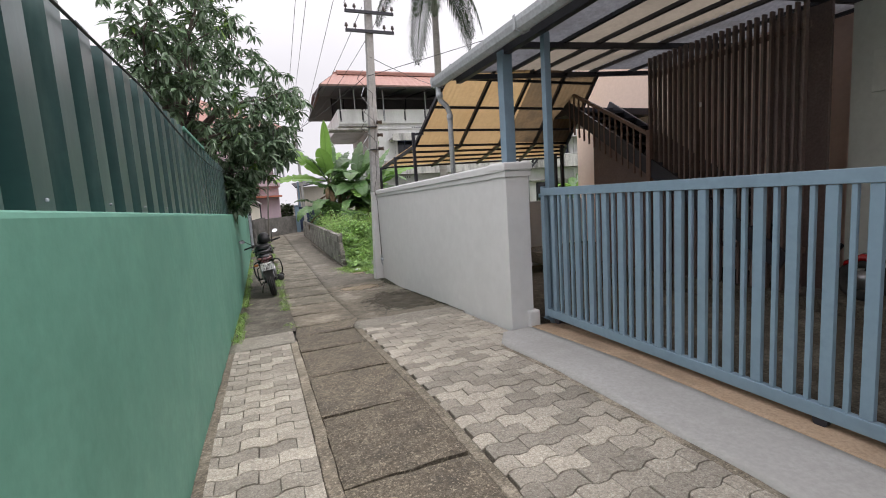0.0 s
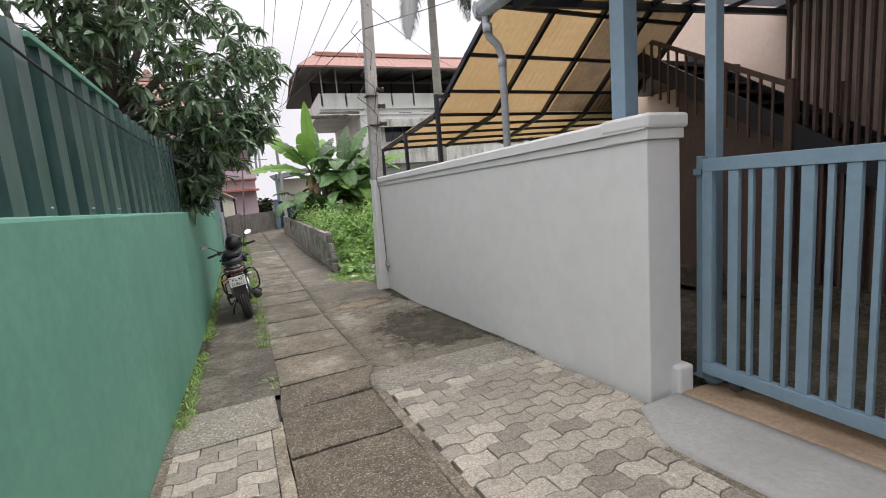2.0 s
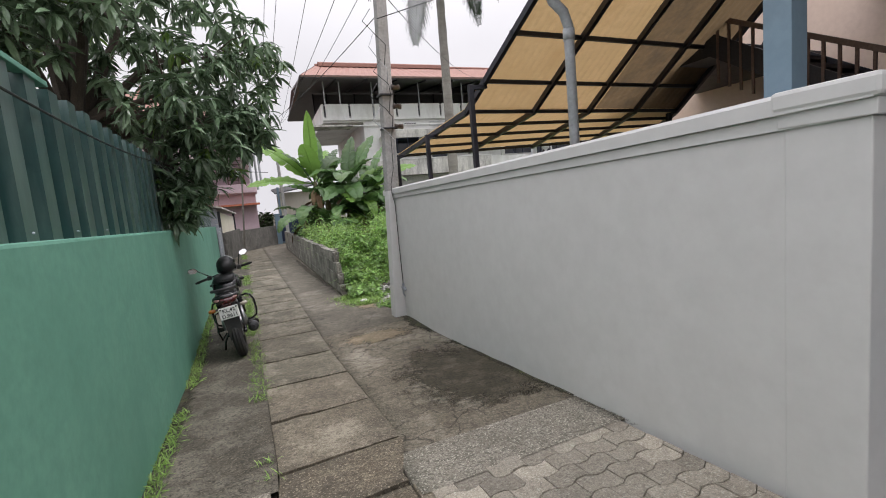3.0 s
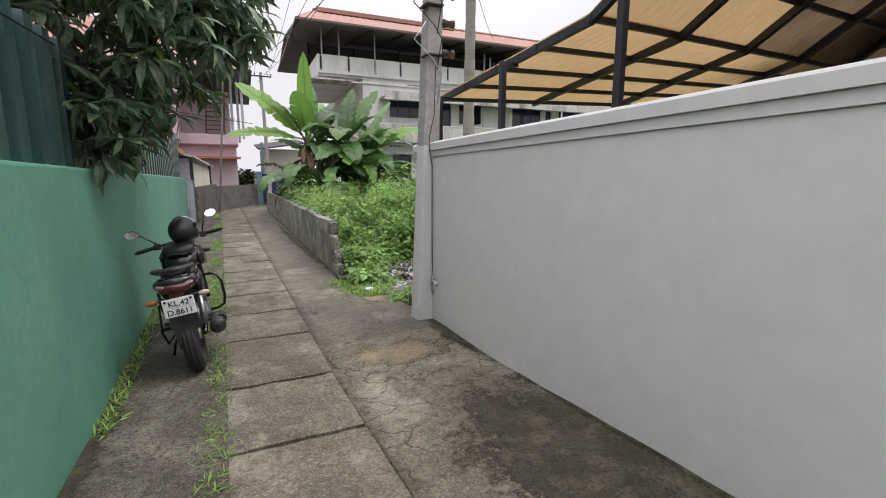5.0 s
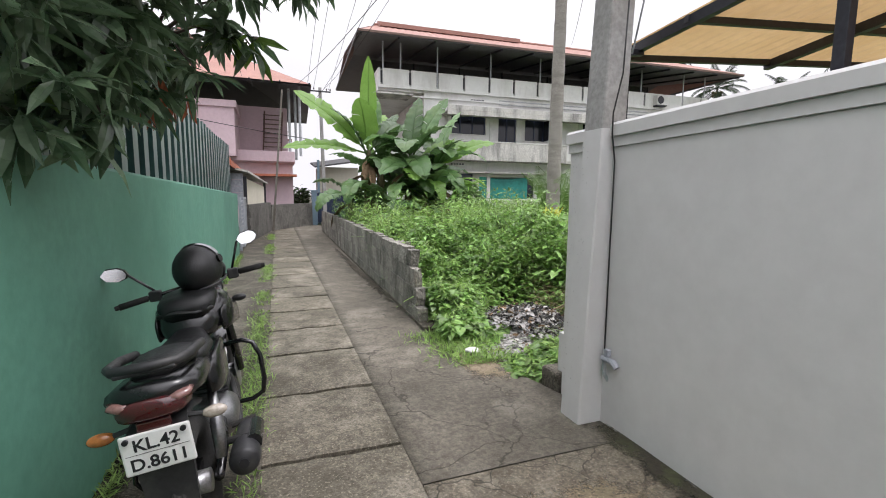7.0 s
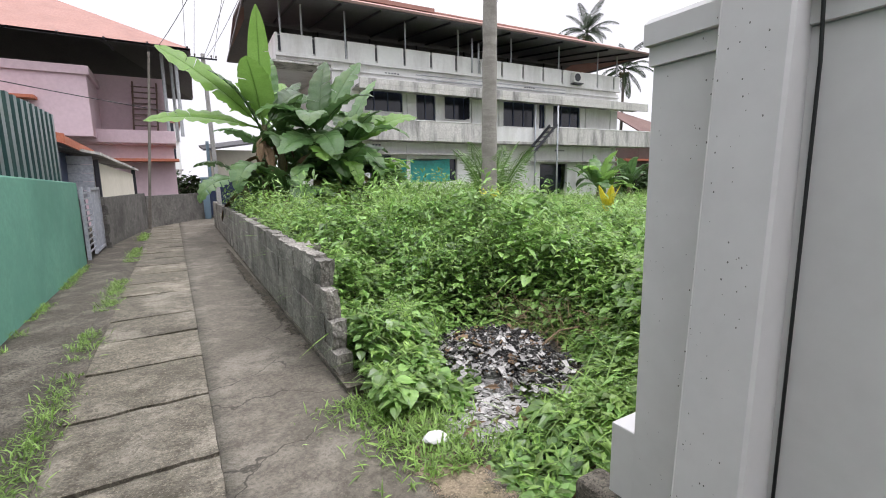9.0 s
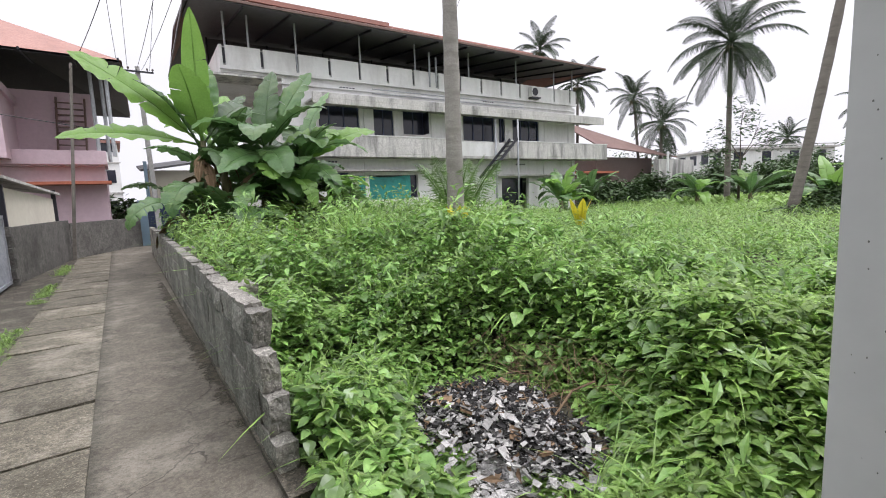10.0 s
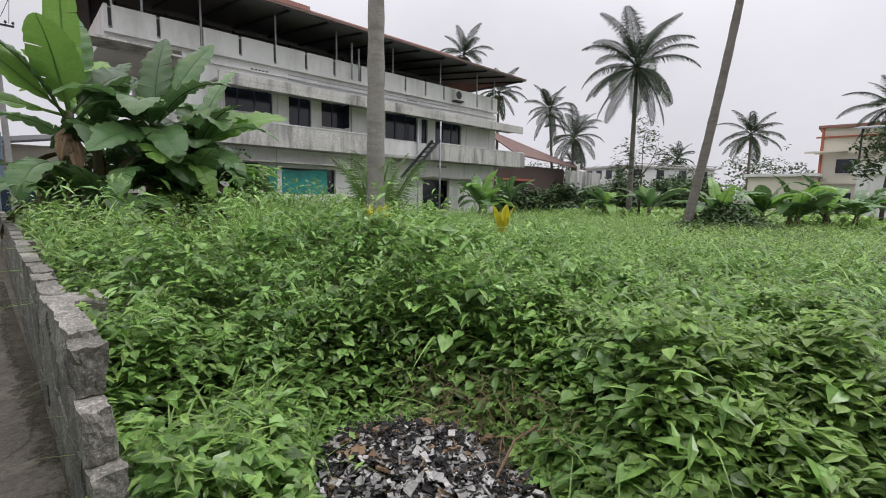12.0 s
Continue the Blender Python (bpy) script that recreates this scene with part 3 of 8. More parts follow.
part("end_stone", boxm(2.5, 10.64, -0.4, 2.68, 10.88, -0.2, 0.03), M["lane_dark"], wall_e, "rough grey stone under the plinth")
# slanting back wall of the yard
b = bmesh.new()
slab8(b, [(2.7, 10.4, -0.4), (14, 7.2, -0.4), (14, 7.4, -0.4), (2.7, 10.58, -0.4)], [(2.7, 10.4, 1.2), (14, 7.2, 1.2), (14, 7.4, 1.2), (2.7, 10.58, 1.2)])
tagged(mesh_object("wall_north", b, M["white_paint"]), "white painted back wall of the yard", "wall", kind="structure")

# unseen wall added behind the start of the walk; it darkens the fence's near faces
tagged(mesh_object("wall_south", boxm(-9, -8.6, -0.5, 13, -8.3, 3.6), M["beige"]), "plain unseen wall added across the lane to darken the fence's near faces", "wall", kind="structure")

# ---- fence of profiled sheets on the green wall ----
fence = thing("sheet_fence", "dark green profiled metal sheet fence standing on the green wall", "fence")
PITCH = 0.31


def fence_sheet(y0, y1, z0a, z0b, z1a, z1b):
    b = bmesh.new()
    prof = []
    y = y0
    while y < y1 - 1e-4:
        for dy, dx in ((0.0, 0.0), (0.13, 0.0), (0.138, 0.085), (0.275, 0.085)):
            if y + dy <= y1:
                prof.append((y + dy, dx))
        y += PITCH
    lo, hi, lo2, hi2 = [], [], [], []
    for yy, dx in prof:
        t = (yy - y0) / (y1 - y0)
        a, c = z0a + (z0b - z0a) * t, z1a + (z1b - z1a) * t
        lean = 0.004 * noise.noise(Vector((0, yy * 1.5, 9)))
        for lst, off, z in ((lo, 0, a), (hi, lean, c), (lo2, -0.003, a), (hi2, lean - 0.003, c)):
            lst.append(b.verts.new((-0.675 + dx + off, yy, z)))
    for i in range(len(prof) - 1):
        b.faces.new((lo[i], lo[i + 1], hi[i + 1], hi[i]))
        b.faces.new((lo2[i + 1], lo2[i], hi2[i], hi2[i + 1]))
        b.faces.new((hi[i], hi[i + 1], hi2[i + 1], hi2[i]))
    return b


for k in range(13):
    y0 = -4.4 + k * 6 * PITCH
    y1 = min(20.3, y0 + 6 * PITCH + 0.02)
    zt = lambda y: float(np.interp(y, [0, 14, 20], [2.27, 2.28, 2.36])) + 0.012 * math.sin(k * 2.1)
    part("sheet", fence_sheet(y0, y1, green_top(y0) - 0.01, green_top(y1) - 0.01, zt(y0), zt(y1)), M["fence"], fence)
b = bmesh.new()
for z in (1.75, 2.2):
    box(b, -0.73, -4.4, z - 0.02, -0.682, 20.3, z + 0.02)
part("rail", b, M["dark_steel"], fence)
part("cap_strip", boxm(-0.632, 4.9, 2.262, -0.575, 6.55, 2.292, 0.004), M["green_paint"], fence, "pale green cap strip")
bolt = None
for k in range(0, 30, 2):
    b = bmesh.new()
    bmesh.ops.create_icosphere(b, subdivisions=1, radius=0.007)
    o = part("bolt", b, M["steel_sheet"], fence)
    o.location = (-0.587, -1 + k * PITCH + 0.22, green_top(-1 + k * PITCH) + 0.035)


def sag(p, q, drop, n=16):
    p, q = Vector(p), Vector(q)
    return [p.lerp(q, i / n) - Vector((0, 0, drop * 4 * (i / n) * (1 - i / n))) for i in range(n + 1)]


def cable(name, label, pts, r):
    return tagged(mesh_object(name, tubem(pts, r, 5), M["cable"], True), label, "cable")


cable("fence_cable", "thin grey cable slung along the sheet fence", sag((-0.55, -3, 2.28), (-0.565, 3.1, 2.24), 0.05) + sag((-0.565, 3.2, 2.24), (-0.565, 9.5, 2.2), 0.12), 0.007)

# ---- sliding gate ----
gate = thing("sliding_gate", "blue-grey painted steel sliding gate with broad and narrow bars", "gate")
GX = 2.9
part("top_rail", boxm(GX - 0.025, -2.2, 1.42, GX + 0.025, 4.22, 1.5, 0.004), M["gate_paint"], gate)
part("bottom_rail", boxm(GX - 0.025, -2.2, 0.07, GX + 0.025, 4.22, 0.155, 0.004), M["gate_paint"], gate)
part("stile", boxm(GX - 0.025, 4.155, 0.156, GX + 0.025, 4.22, 1.419, 0.003), M["gate_paint"], gate)
part("stile", boxm(GX - 0.025, -2.2, 0.156, GX + 0.025, -2.13, 1.419, 0.003), M["gate_paint"], gate)
part("stile", boxm(GX - 0.04, 1.05, 0.02, GX + 0.03, 1.13, 1.54, 0.003), M["gate_paint"], gate)
wide = boxm(-0.018, -0.031, 0.157, 0.018, 0.031, 1.418, 0.003)
wide0 = part("broad_bar", wide, M["gate_paint"], gate)
thin0 = part("narrow_bar", boxm(-0.015, -0.014, 0.157, 0.015, 0.014, 1.418, 0.003), M["gate_paint"], gate)
wide0.location, thin0.location = (GX, 4.025, 0), (GX, 3.925, 0)
for k in range(1, 31):
    for o, off in ((wide0, 4.025), (thin0, 3.925)):
        c = o.copy()
        scene.collection.objects.link(c)
        y = off - k * 0.1955
        if not 1.03 < y < 1.15:
            c.location = (GX, y, 0)
        else:
            bpy.data.objects.remove(c)
for y in (4.0, 1.5, -1.0):
    part("roller", tube(bmesh.new(), [(GX - 0.02, y, 0.055), (GX + 0.02, y, 0.055)], 0.04, 12), M["dark_steel"], gate)
guide = thing("gate_guide_post", "thin blue steel guide post beside the white pier", "post")
part("post", boxm(2.93, 4.255, 0, 2.975, 4.30, 1.52, 0.003), M["gate_paint"], guide)
part("latch", boxm(2.905, 4.25, 1.40, 2.985, 4.305, 1.44, 0.003), M["gate_paint"], guide)
for nm, x, y, w, zt in (("carport_post", 2.84, 4.80, 0.065, 3.12), ("carport_post", 3.02, 4.24, 0.038, 3.16), ("carport_post", 2.84, -1.6, 0.065, 3.12)):
    p = thing("carport_post", "blue painted square steel post under the carport roof", "post", "carport posts")
    part("shaft", boxm(x - w, y - w, -0.05, x + w, y + w, zt, 0.004), M["gate_paint"], p)
    part("base_plate", boxm(x - w - 0.05, y - w - 0.05, 0.0, x + w + 0.05, y + w + 0.05, 0.012), M["gate_paint"], p)

# ---- carport roof, gutter, downpipe ----
roof = thing("carport_roof", "sheet roof on dark steel rafters with a pale gutter", "roof")


def rz(x):
    return 3.16 + (x - 2.6) * 0.055


def sheet(b, x0, x1, y0, y1, za, zb, pitch=0.09, amp=0.012, along="y"):
    """A wavy sheet whose ribs run along x; za and zb at x0 and x1."""
    n = int((y1 - y0) / (pitch / 2))
    r0, r1 = [], []
    for i in range(n + 1):
        y = y0 + (y1 - y0) * i / n
        w = amp if i % 2 else -amp
        r0.append(b.verts.new((x0, y, za + w)))
        r1.append(b.verts.new((x1, y, zb + w)))
    for i in range(n):
        b.faces.new((r0[i], r0[i + 1], r1[i + 1], r1[i]))
    return b


part("roof_sheet", sheet(bmesh.new(), 2.62, 3.7, -6, 6.3, rz(2.62) + 0.09, rz(3.7) + 0.09), M["roof_under"], roof)
part("roof_sheet", sheet(bmesh.new(), 3.68, 5.35, -6, 6.3, rz(3.68) + 0.1, rz(5.35) + 0.1), M["old_sheet"], roof, "dirty beige translucent roof sheet")
part("roof_sheet", sheet(bmesh.new(), 5.33, 12.5, -6, 6.3, rz(5.33) + 0.11, rz(12.5) + 0.11), M["roof_under"], roof)
for y in (6.22, 4.8, 3.2, 1.6, 0.0, -1.6, -3.2, -5):
    b = bmesh.new()
    slab8(b, [(2.66, y - 0.03, rz(2.66) - 0.02), (12.4, y - 0.03, rz(12.4) - 0.02), (12.4, y + 0.03, rz(12.4) - 0.02), (2.66, y + 0.03, rz(2.66) - 0.02)],
          [(2.66, y - 0.03, rz(2.66) + 0.05), (12.4, y - 0.03, rz(12.4) + 0.05), (12.4, y + 0.03, rz(12.4) + 0.05), (2.66, y + 0.03, rz(2.66) + 0.05)])
    part("rafter", b, M["dark_steel"], roof)
for x in (2.75, 3.0, 3.7, 4.25, 4.8, 5.35, 6.2, 7.2, 8.2, 9.4):
    part("purlin", boxm(x - 0.025, -6, rz(x) + 0.04, x + 0.025, 6.28, rz(x) + 0.082), M["dark_steel"], roof)
part("eave_beam", boxm(2.8, -6, rz(2.8) - 0.10, 2.88, 6.1, rz(2.8) - 0.022, 0.003), M["dark_steel"], roof)
b = bmesh.new()
prism(b, [(2.50, 3.13), (2.52, 3.07), (2.57, 3.04), (2.62, 3.05), (2.655, 3.09), (2.66, 3.17), (2.645, 3.17), (2.64, 3.10), (2.61, 3.065), (2.57, 3.055), (2.53, 3.08), (2.515, 3.13), (2.52, 3.18), (2.50, 3.18)], "y", -6, 6.36)
part("gutter", b, M["grey_pvc"], roof, "pale grey half-round gutter")
for y in (-4, -2, 0, 2, 4, 6.3):
    part("gutter_clip", prismm([(2.492, 3.06), (2.60, 3.03), (2.668, 3.06), (2.668, 3.2), (2.66, 3.2), (2.66, 3.07), (2.60, 3.04), (2.50, 3.07), (2.50, 3.2), (2.492, 3.2)], "y", y - 0.02, y + 0.02), M["grey_pvc"], roof)
dp = thing("downpipe", "grey plastic rain downpipe with an elbow below the gutter", "pipe")
part("pipe", tubem([(2.58, 6.25, 3.05), (2.58, 6.25, 2.93), (2.60, 6.24, 2.86), (2.68, 6.22, 2.78), (2.72, 6.22, 2.68), (2.72, 6.22, 2.5), (2.72, 6.22, 1.74)], 0.038, 10), M["grey_pvc"], dp, smooth=True)
for z in (2.62, 2.93):
    part("socket", tubem([(2.72 if z < 2.8 else 2.58, 6.22, z - 0.04), (2.72 if z < 2.8 else 2.58, 6.22, z + 0.04)], 0.045, 10), M["grey_pvc"], dp, smooth=True)

# lower awning
awn = thing("awning", "yellow translucent sheet awning on a dark steel frame", "awning")


def az(y):
    return float(np.interp(y, [5.9, 8.05, 10.6], [3.50, 2.46, 2.24]))


def awn_right(y):
    return float(np.interp(y, [6.0, 8.05, 10.6], [5.35, 6.2, 7.0]))


def skew(y, f):
    """The awning's outer end is cut back towards the house."""
    return y - 0.5 * f * max(0.0, y - 8.05)


def awn_sheet(y0, y1, n, m, fa=0.0, fb=1.0):
    b = bmesh.new()
    rows = []
    for j in range(n + 1):
        y = y0 + (y1 - y0) * j / n
        rows.append([b.verts.new((2.76 + (awn_right(y) - 2.76) * f, skew(y, f), az(y) + 0.003 * (-1) ** i)) for i, f in enumerate(fa + (fb - fa) * i / m for i in range(m + 1))])
    for j in range(n):
        for i in range(m):
            b.faces.new((rows[j][i], rows[j][i + 1], rows[j + 1][i + 1], rows[j + 1][i]))
    return b


part("upper_sheet", awn_sheet(6.2, 8.07, 4, 42, 0.0, 0.56), M["yellow_sheet"], awn)
part("upper_sheet", awn_sheet(6.2, 8.07, 4, 32, 0.56, 1.0), M["dirty_sheet"], awn, "darker brown sheet by the house")
part("lower_sheet", awn_sheet(8.05, 10.5, 4, 90), M["yellow_sheet"], awn)


def bar_between(p, q, w, h):
    p, q = Vector(p), Vector(q)
    d = (q - p).normalized()
    s = d.cross(Vector((0, 0, 1))).normalized() * w / 2
    u = s.cross(d).normalized() * h / 2
    return slab8(bmesh.new(), [p - s - u, p + s - u, p + s + u, p - s + u], [q - s - u, q + s - u, q + s + u, q - s + u])


for f in (0.0, 0.27, 0.52, 0.76, 1.0):
    for ya, yb in ((6.15, 8.05), (8.05, 10.5)):
        xa, xb = 2.77 + (awn_right(ya) - 2.77) * f, 2.77 + (awn_right(yb) - 2.77) * f
        part("rafter", bar_between((xa, skew(ya, f), az(ya) - 0.045), (xb, skew(yb, f), az(yb) - 0.045), 0.045, 0.06), M["dark_steel"], awn)
for y in (6.4, 7.02, 7.6, 8.05, 8.65, 9.25, 9.85, 10.46):
    part("purlin", bar_between((2.74, y, az(y) - 0.035), (awn_right(y), skew(y, 1), az(y) - 0.035), 0.035, 0.04), M["dark_steel"], awn)
for x, y in ((2.61, 7.62), (2.65, 8.97), (2.66, 10.25)):
    part("post", boxm(x - 0.025, y - 0.025, wtop(y) - 0.01, x + 0.025, y + 0.025, az(y) - 0.06, 0.003), M["dark_steel"], awn)
    part("bracket", bar_between((x, y, az(y) - 0.09), (2.80, y, az(y) - 0.075), 0.04, 0.04), M["dark_steel"], awn)
for x, y in ((6.1, 8.1), (6.7, 9.15)):
    part("post", boxm(x - 0.03, y - 0.03, -0.3, x + 0.03, y + 0.03, az(y) - 0.06), M["dark_steel"], awn)

# ---- the house behind the gate ----
house = thing("house", "dark timber-screened house front behind the gate", "house")
part("rear_wall", boxm(7.4, -6, -0.2, 7.7, 9.2, 4.6), M["beige"], house, "beige plaster wall")
part("porch_wall", boxm(6.3, -6, -0.2, 6.5, 3.1, 3.3), M["dark_wall"], house, "dark grey-green plastered wall")
part("porch_return", boxm(6.5, 2.95, -0.2, 7.39, 3.1, 3.3), M["dark_wall"], house)
part("wall_band", boxm(6.27, 0.4, 2.3, 6.298, 2.9, 2.75, 0.004), M["dark_wall"], house)
part("doorway_frame", boxm(6.26, 0.9, 0, 6.298, 1.0, 2.1), M["rust_brown"], house)
part("doorway_frame", boxm(6.26, -0.1, 0, 6.298, 0.0, 2.1), M["rust_brown"], house)
part("door", boxm(6.27, 0.0, 0, 6.297, 0.9, 2.08), M["rust_brown"], house)
for k in range(25):
    y = 3.12 + k * 0.085
    part("slat", boxm(5.47, y - 0.013, 0.15, 5.53, y + 0.013, 3.28), M["dark_slat"], house)
part("slat_rail", boxm(5.535, 3.1, 0.6, 5.57, 5.22, 0.66), M["rust_brown"], house)
part("slat_rail", boxm(5.535, 3.1, 3.0, 5.57, 5.22, 3.06), M["rust_brown"], house)
part("dark_backing", boxm(5.9, 3.1, 0, 5.95, 3.7, 3.3), M["dark_slat"], house, "dark brown board wall")
part("screen_wall", boxm(6.4, 3.7, 0, 6.5, 5.6, 3.34), M["beige"], house, "beige plaster wall behind the slats")
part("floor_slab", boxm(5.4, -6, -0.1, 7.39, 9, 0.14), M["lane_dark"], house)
stair = thing("outdoor_stair", "dark steel outdoor stair with a barred railing", "stair")
for k in range(12):
    part("tread", boxm(5.42, 3.6 + k * 0.27, 0.85 + k * 0.175, 6.35, 3.9 + k * 0.27, 0.89 + k * 0.175), M["dark_steel"], stair)
for x in (5.38, 6.38):
    part("stringer", bar_between((x, 3.2, 0.5), (x, 7.0, 2.96), 0.04, 0.22), M["dark_steel"], stair)
    for k in range(15 if x < 6 else 0):
        y = 5.1 + k * 0.125
        z = 1.70 + (y - 5.1) * 0.56
        part("baluster", boxm(x - 0.03, y - 0.012, z - 0.2, x - 0.006, y + 0.012, z + 0.48), M["rust_brown"], stair)
    if x < 6:
        part("handrail", bar_between((x - 0.018, 5.06, 2.18), (x - 0.018, 6.95, 3.23), 0.05, 0.05), M["rust_brown"], stair)
    part("newel", boxm(x - 0.045, 5.03, 0.9, x + 0.01, 5.09, 2.24, 0.004), M["rust_brown"], stair)
part("soffit", slab8(bmesh.new(), [(5.41, 3.6, 0.62), (6.35, 3.6, 0.62), (6.35, 6.95, 2.79), (5.41, 6.95, 2.79)], [(5.41, 3.6, 0.68), (6.35, 3.6, 0.68), (6.35, 6.95, 2.85), (5.41, 6.95, 2.85)]), M["dark_steel"], stair)
part("under_stair_board", prismm([(4.2, 0.14), (6.5, 0.14), (6.5, 2.45), (5.0, 1.48), (4.2, 0.95)], "x", 5.58, 5.62), M["dark_slat"], stair, "dark boards closing the space under the stair")
part("landing", boxm(5.38, 6.85, 2.8, 7.38, 8.6, 2.92), M["dark_steel"], stair)
sock = tagged(mesh_object("wall_switch", boxm(5.452, 4.30, 2.42, 5.4695, 4.325, 2.48, 0.003), M["white_paint"]), "small white switch box on the brown slats", "switch")

# ---- utility poles and wires ----
def utility_pole(x, y, base, top, w0, w1, painted, arms, label, lean=0.0):
    p = thing("utility_pole", label, "pole", "utility poles")

    def cut(za, zb, mat, nm, lab=""):
        def hw(z):
            return w0 + (w1 - w0) * (z - base) / (top - base)
        b = bmesh.new()
        c = []
        for z in (za, zb):
            h = hw(z)
            d = h * 0.1
            cx = x + lean * (z - base)
            c.append([b.verts.new((cx + px, y + py, z)) for px, py in ((-h, -h + d), (-h + d, -h), (h - d, -h), (h, -h + d), (h, h - d), (h - d, h), (-h + d, h), (-h, h - d))])
        for k in range(8):
            b.faces.new((c[0][k], c[0][(k + 1) % 8], c[1][(k + 1) % 8], c[1][k]))
        b.faces.new(c[0][::-1])
        b.faces.new(c[1])
        part(nm, b, mat, p, lab)
    if painted:
        cut(base - 0.3, painted, M["white_paint"], "painted_foot", "white painted lower length")
        cut(painted, top, M["pole_concrete"], "shaft")
    else:
        cut(base - 0.3, top, M["pole_concrete"], "shaft")
    for za, half in arms:
        cx = x + lean * (za - base)
        part("cross_arm", boxm(cx - half, y - 0.14, za - 0.03, cx + half, y - 0.09, za + 0.03), M["dark_steel"], p)
        for s in (-0.95, -0.6, 0.6, 0.95):
            part("insulator", tubem([(cx + s * half, y - 0.115, za + 0.03), (cx + s * half, y - 0.115, za + 0.07), (cx + s * half, y - 0.115, za + 0.08), (cx + s * half, y - 0.115, za + 0.15)], [0.012, 0.012, 0.04, 0.025], 8), M["ceramic"], p, smooth=True)
    return p


pole = utility_pole(2.42, 10.225, g(10), 8.4, 0.105, 0.06, 1.66, [(5.55, 0.54), (5.15, 0.54)], "grey concrete utility pole with a white painted foot", 0.04)
for z in (2.6, 3.1):
    part("strap", boxm(2.42, 10.07, z, 2.62, 10.27, z + 0.015), M["dark_steel"], pole)
for z in (2.62, 2.92, 3.2):
    part("reel_insulator", tubem([(2.6, 10.05, z), (2.66, 10.05, z), (2.66, 10.05, z), (2.72, 10.05, z)], [0.045, 0.03, 0.03, 0.045], 10), M["ceramic"], pole, smooth=True)
rr = random.Random(4)
for k in range(5):
    z = 2.4 + 0.35 * k
    pts = [(2.36 + rr.uniform(0, 0.12), 10.03, z + 0.5), (2.3 + rr.uniform(-0.08, 0.05), 9.97, z + 0.3), (2.45 + rr.uniform(-0.1, 0.14), 9.96, z + 0.12), (2.56, 10.0, z), (2.52, 10.03, z - 0.3)]
    part("wire_loop", tubem(pts, 0.006, 5), M["cable"] if k % 3 else M["grey_pvc"], pole, smooth=True)
# black tube draws the shadow line in the gap between pole and wall
part("conduit", tubem([(2.492, 10.103, 0.12), (2.488, 10.1, 0.9), (2.49, 10.1, 1.45), (2.455, 10.095, 1.62), (2.455, 10.095, 1.75), (2.52, 10.1, 2.0), (2.53, 10.09, 2.5)], 0.005, 8), M["cable"], pole, "thin black line for the shaded gap between pole and wall", smooth=True)
pits = []
for k in range(150):
    if k < 100:
        pits.append(np.array(pose(2.313, 10.14 + rr.random() * 0.17, rr.uniform(-0.2, 1.6), 0, -90, 0) @ Matrix.Scale(rr.uniform(0.12, 0.4), 4)))
    else:
        pits.append(np.array(pose(2.4985, 10.36 + rr.random() * 0.2, rr.uniform(-0.2, 1.5), 0, -90, 0) @ Matrix.Scale(rr.uniform(0.1, 0.3), 4)))
pv = [(0.009 * math.cos(a), 0.006 * math.sin(a), 0) for a in np.linspace(0, 6.283, 8, endpoint=False)]
pt = cloud_object("pitting", pv, [list(range(8))], np.array(pits), M["pit_grey"])
pt.parent = pole
tagged(pt, "small pits in the white paint", kind="stuff")
seam = [(2.497 + rr.uniform(-0.004, 0.004), 10.331 + rr.uniform(-0.004, 0.004), -0.3 + k * 0.016) for k in range(122)]
part("plaster_seam", tubem(seam, [rr.uniform(0.001, 0.006) for _ in seam], 5), M["old_white"], pole, "ragged white plaster seam between pole and wall")
tap = thing("wall_tap", "small metal tap on a short pipe by the pole", "tap")
part("pipe", tubem([(2.51, 10.075, -0.02), (2.475, 10.075, 0.03), (2.47, 10.075, 0.16)], 0.014, 8), M["grey_pvc"], tap)
part("valve", tubem([(2.47, 10.09, 0.14), (2.47, 9.99, 0.14), (2.475, 9.96, 0.11)], 0.022, 8), M["steel_sheet"], tap)
part("handle", boxm(2.455, 10.03, 0.165, 2.485, 10.07, 0.21, 0.004), M["steel_sheet"], tap)
lane_pole = utility_pole(0.28, 27.6, -0.33, 5.4, 0.045, 0.035, 0, [], "thin dark pole at the bend of the lane", 0.09)
for o in lane_pole.children:
    o.data.materials[0] = M["palm_trunk"]
far_pole = utility_pole(2.75, 31.2, -0.33, 6.4, 0.09, 0.07, 0, [(6.2, 0.5)], "grey utility pole with a cross arm at the lane's end", -0.02)
for k, (a, c, d) in enumerate((((2.0, 31.1, 6.28), (0.55, -9, 7.4), 0.5), ((2.3, 31.1, 6.28), (0.75, -9, 7.5), 0.5), ((3.0, 31.1, 6.28), (1.25, -9, 7.3), 0.5),
                               ((2.45, 31.1, 5.9), (2.5, 10.1, 5.65), 0.45), ((2.75, 31.1, 6.28), (3.0, 10.1, 5.68), 0.45), ((0.75, 27.6, 5.2), (2.45, 10.1, 4.2), 0.35),
                               ((2.1, 10.05, 5.68), (2.4, -12, 6.6), 0.4), ((2.95, 10.05, 5.68), (3.0, -12, 6.8), 0.4), ((2.6, 10.1, 4.6), (12, 24, 7.4), 0.3), ((2.5, 10.1, 4.2), (14, 3, 7.2), 0.2))):
    cable("overhead_wire", "thin black overhead wire between poles", sag(a, c, d), 0.007)
cable("service_wire", "pale service wire crossing to the pink house", sag((-6, 24, 4.3), (1.9, 28.6, 3.6), 0.1), 0.014)

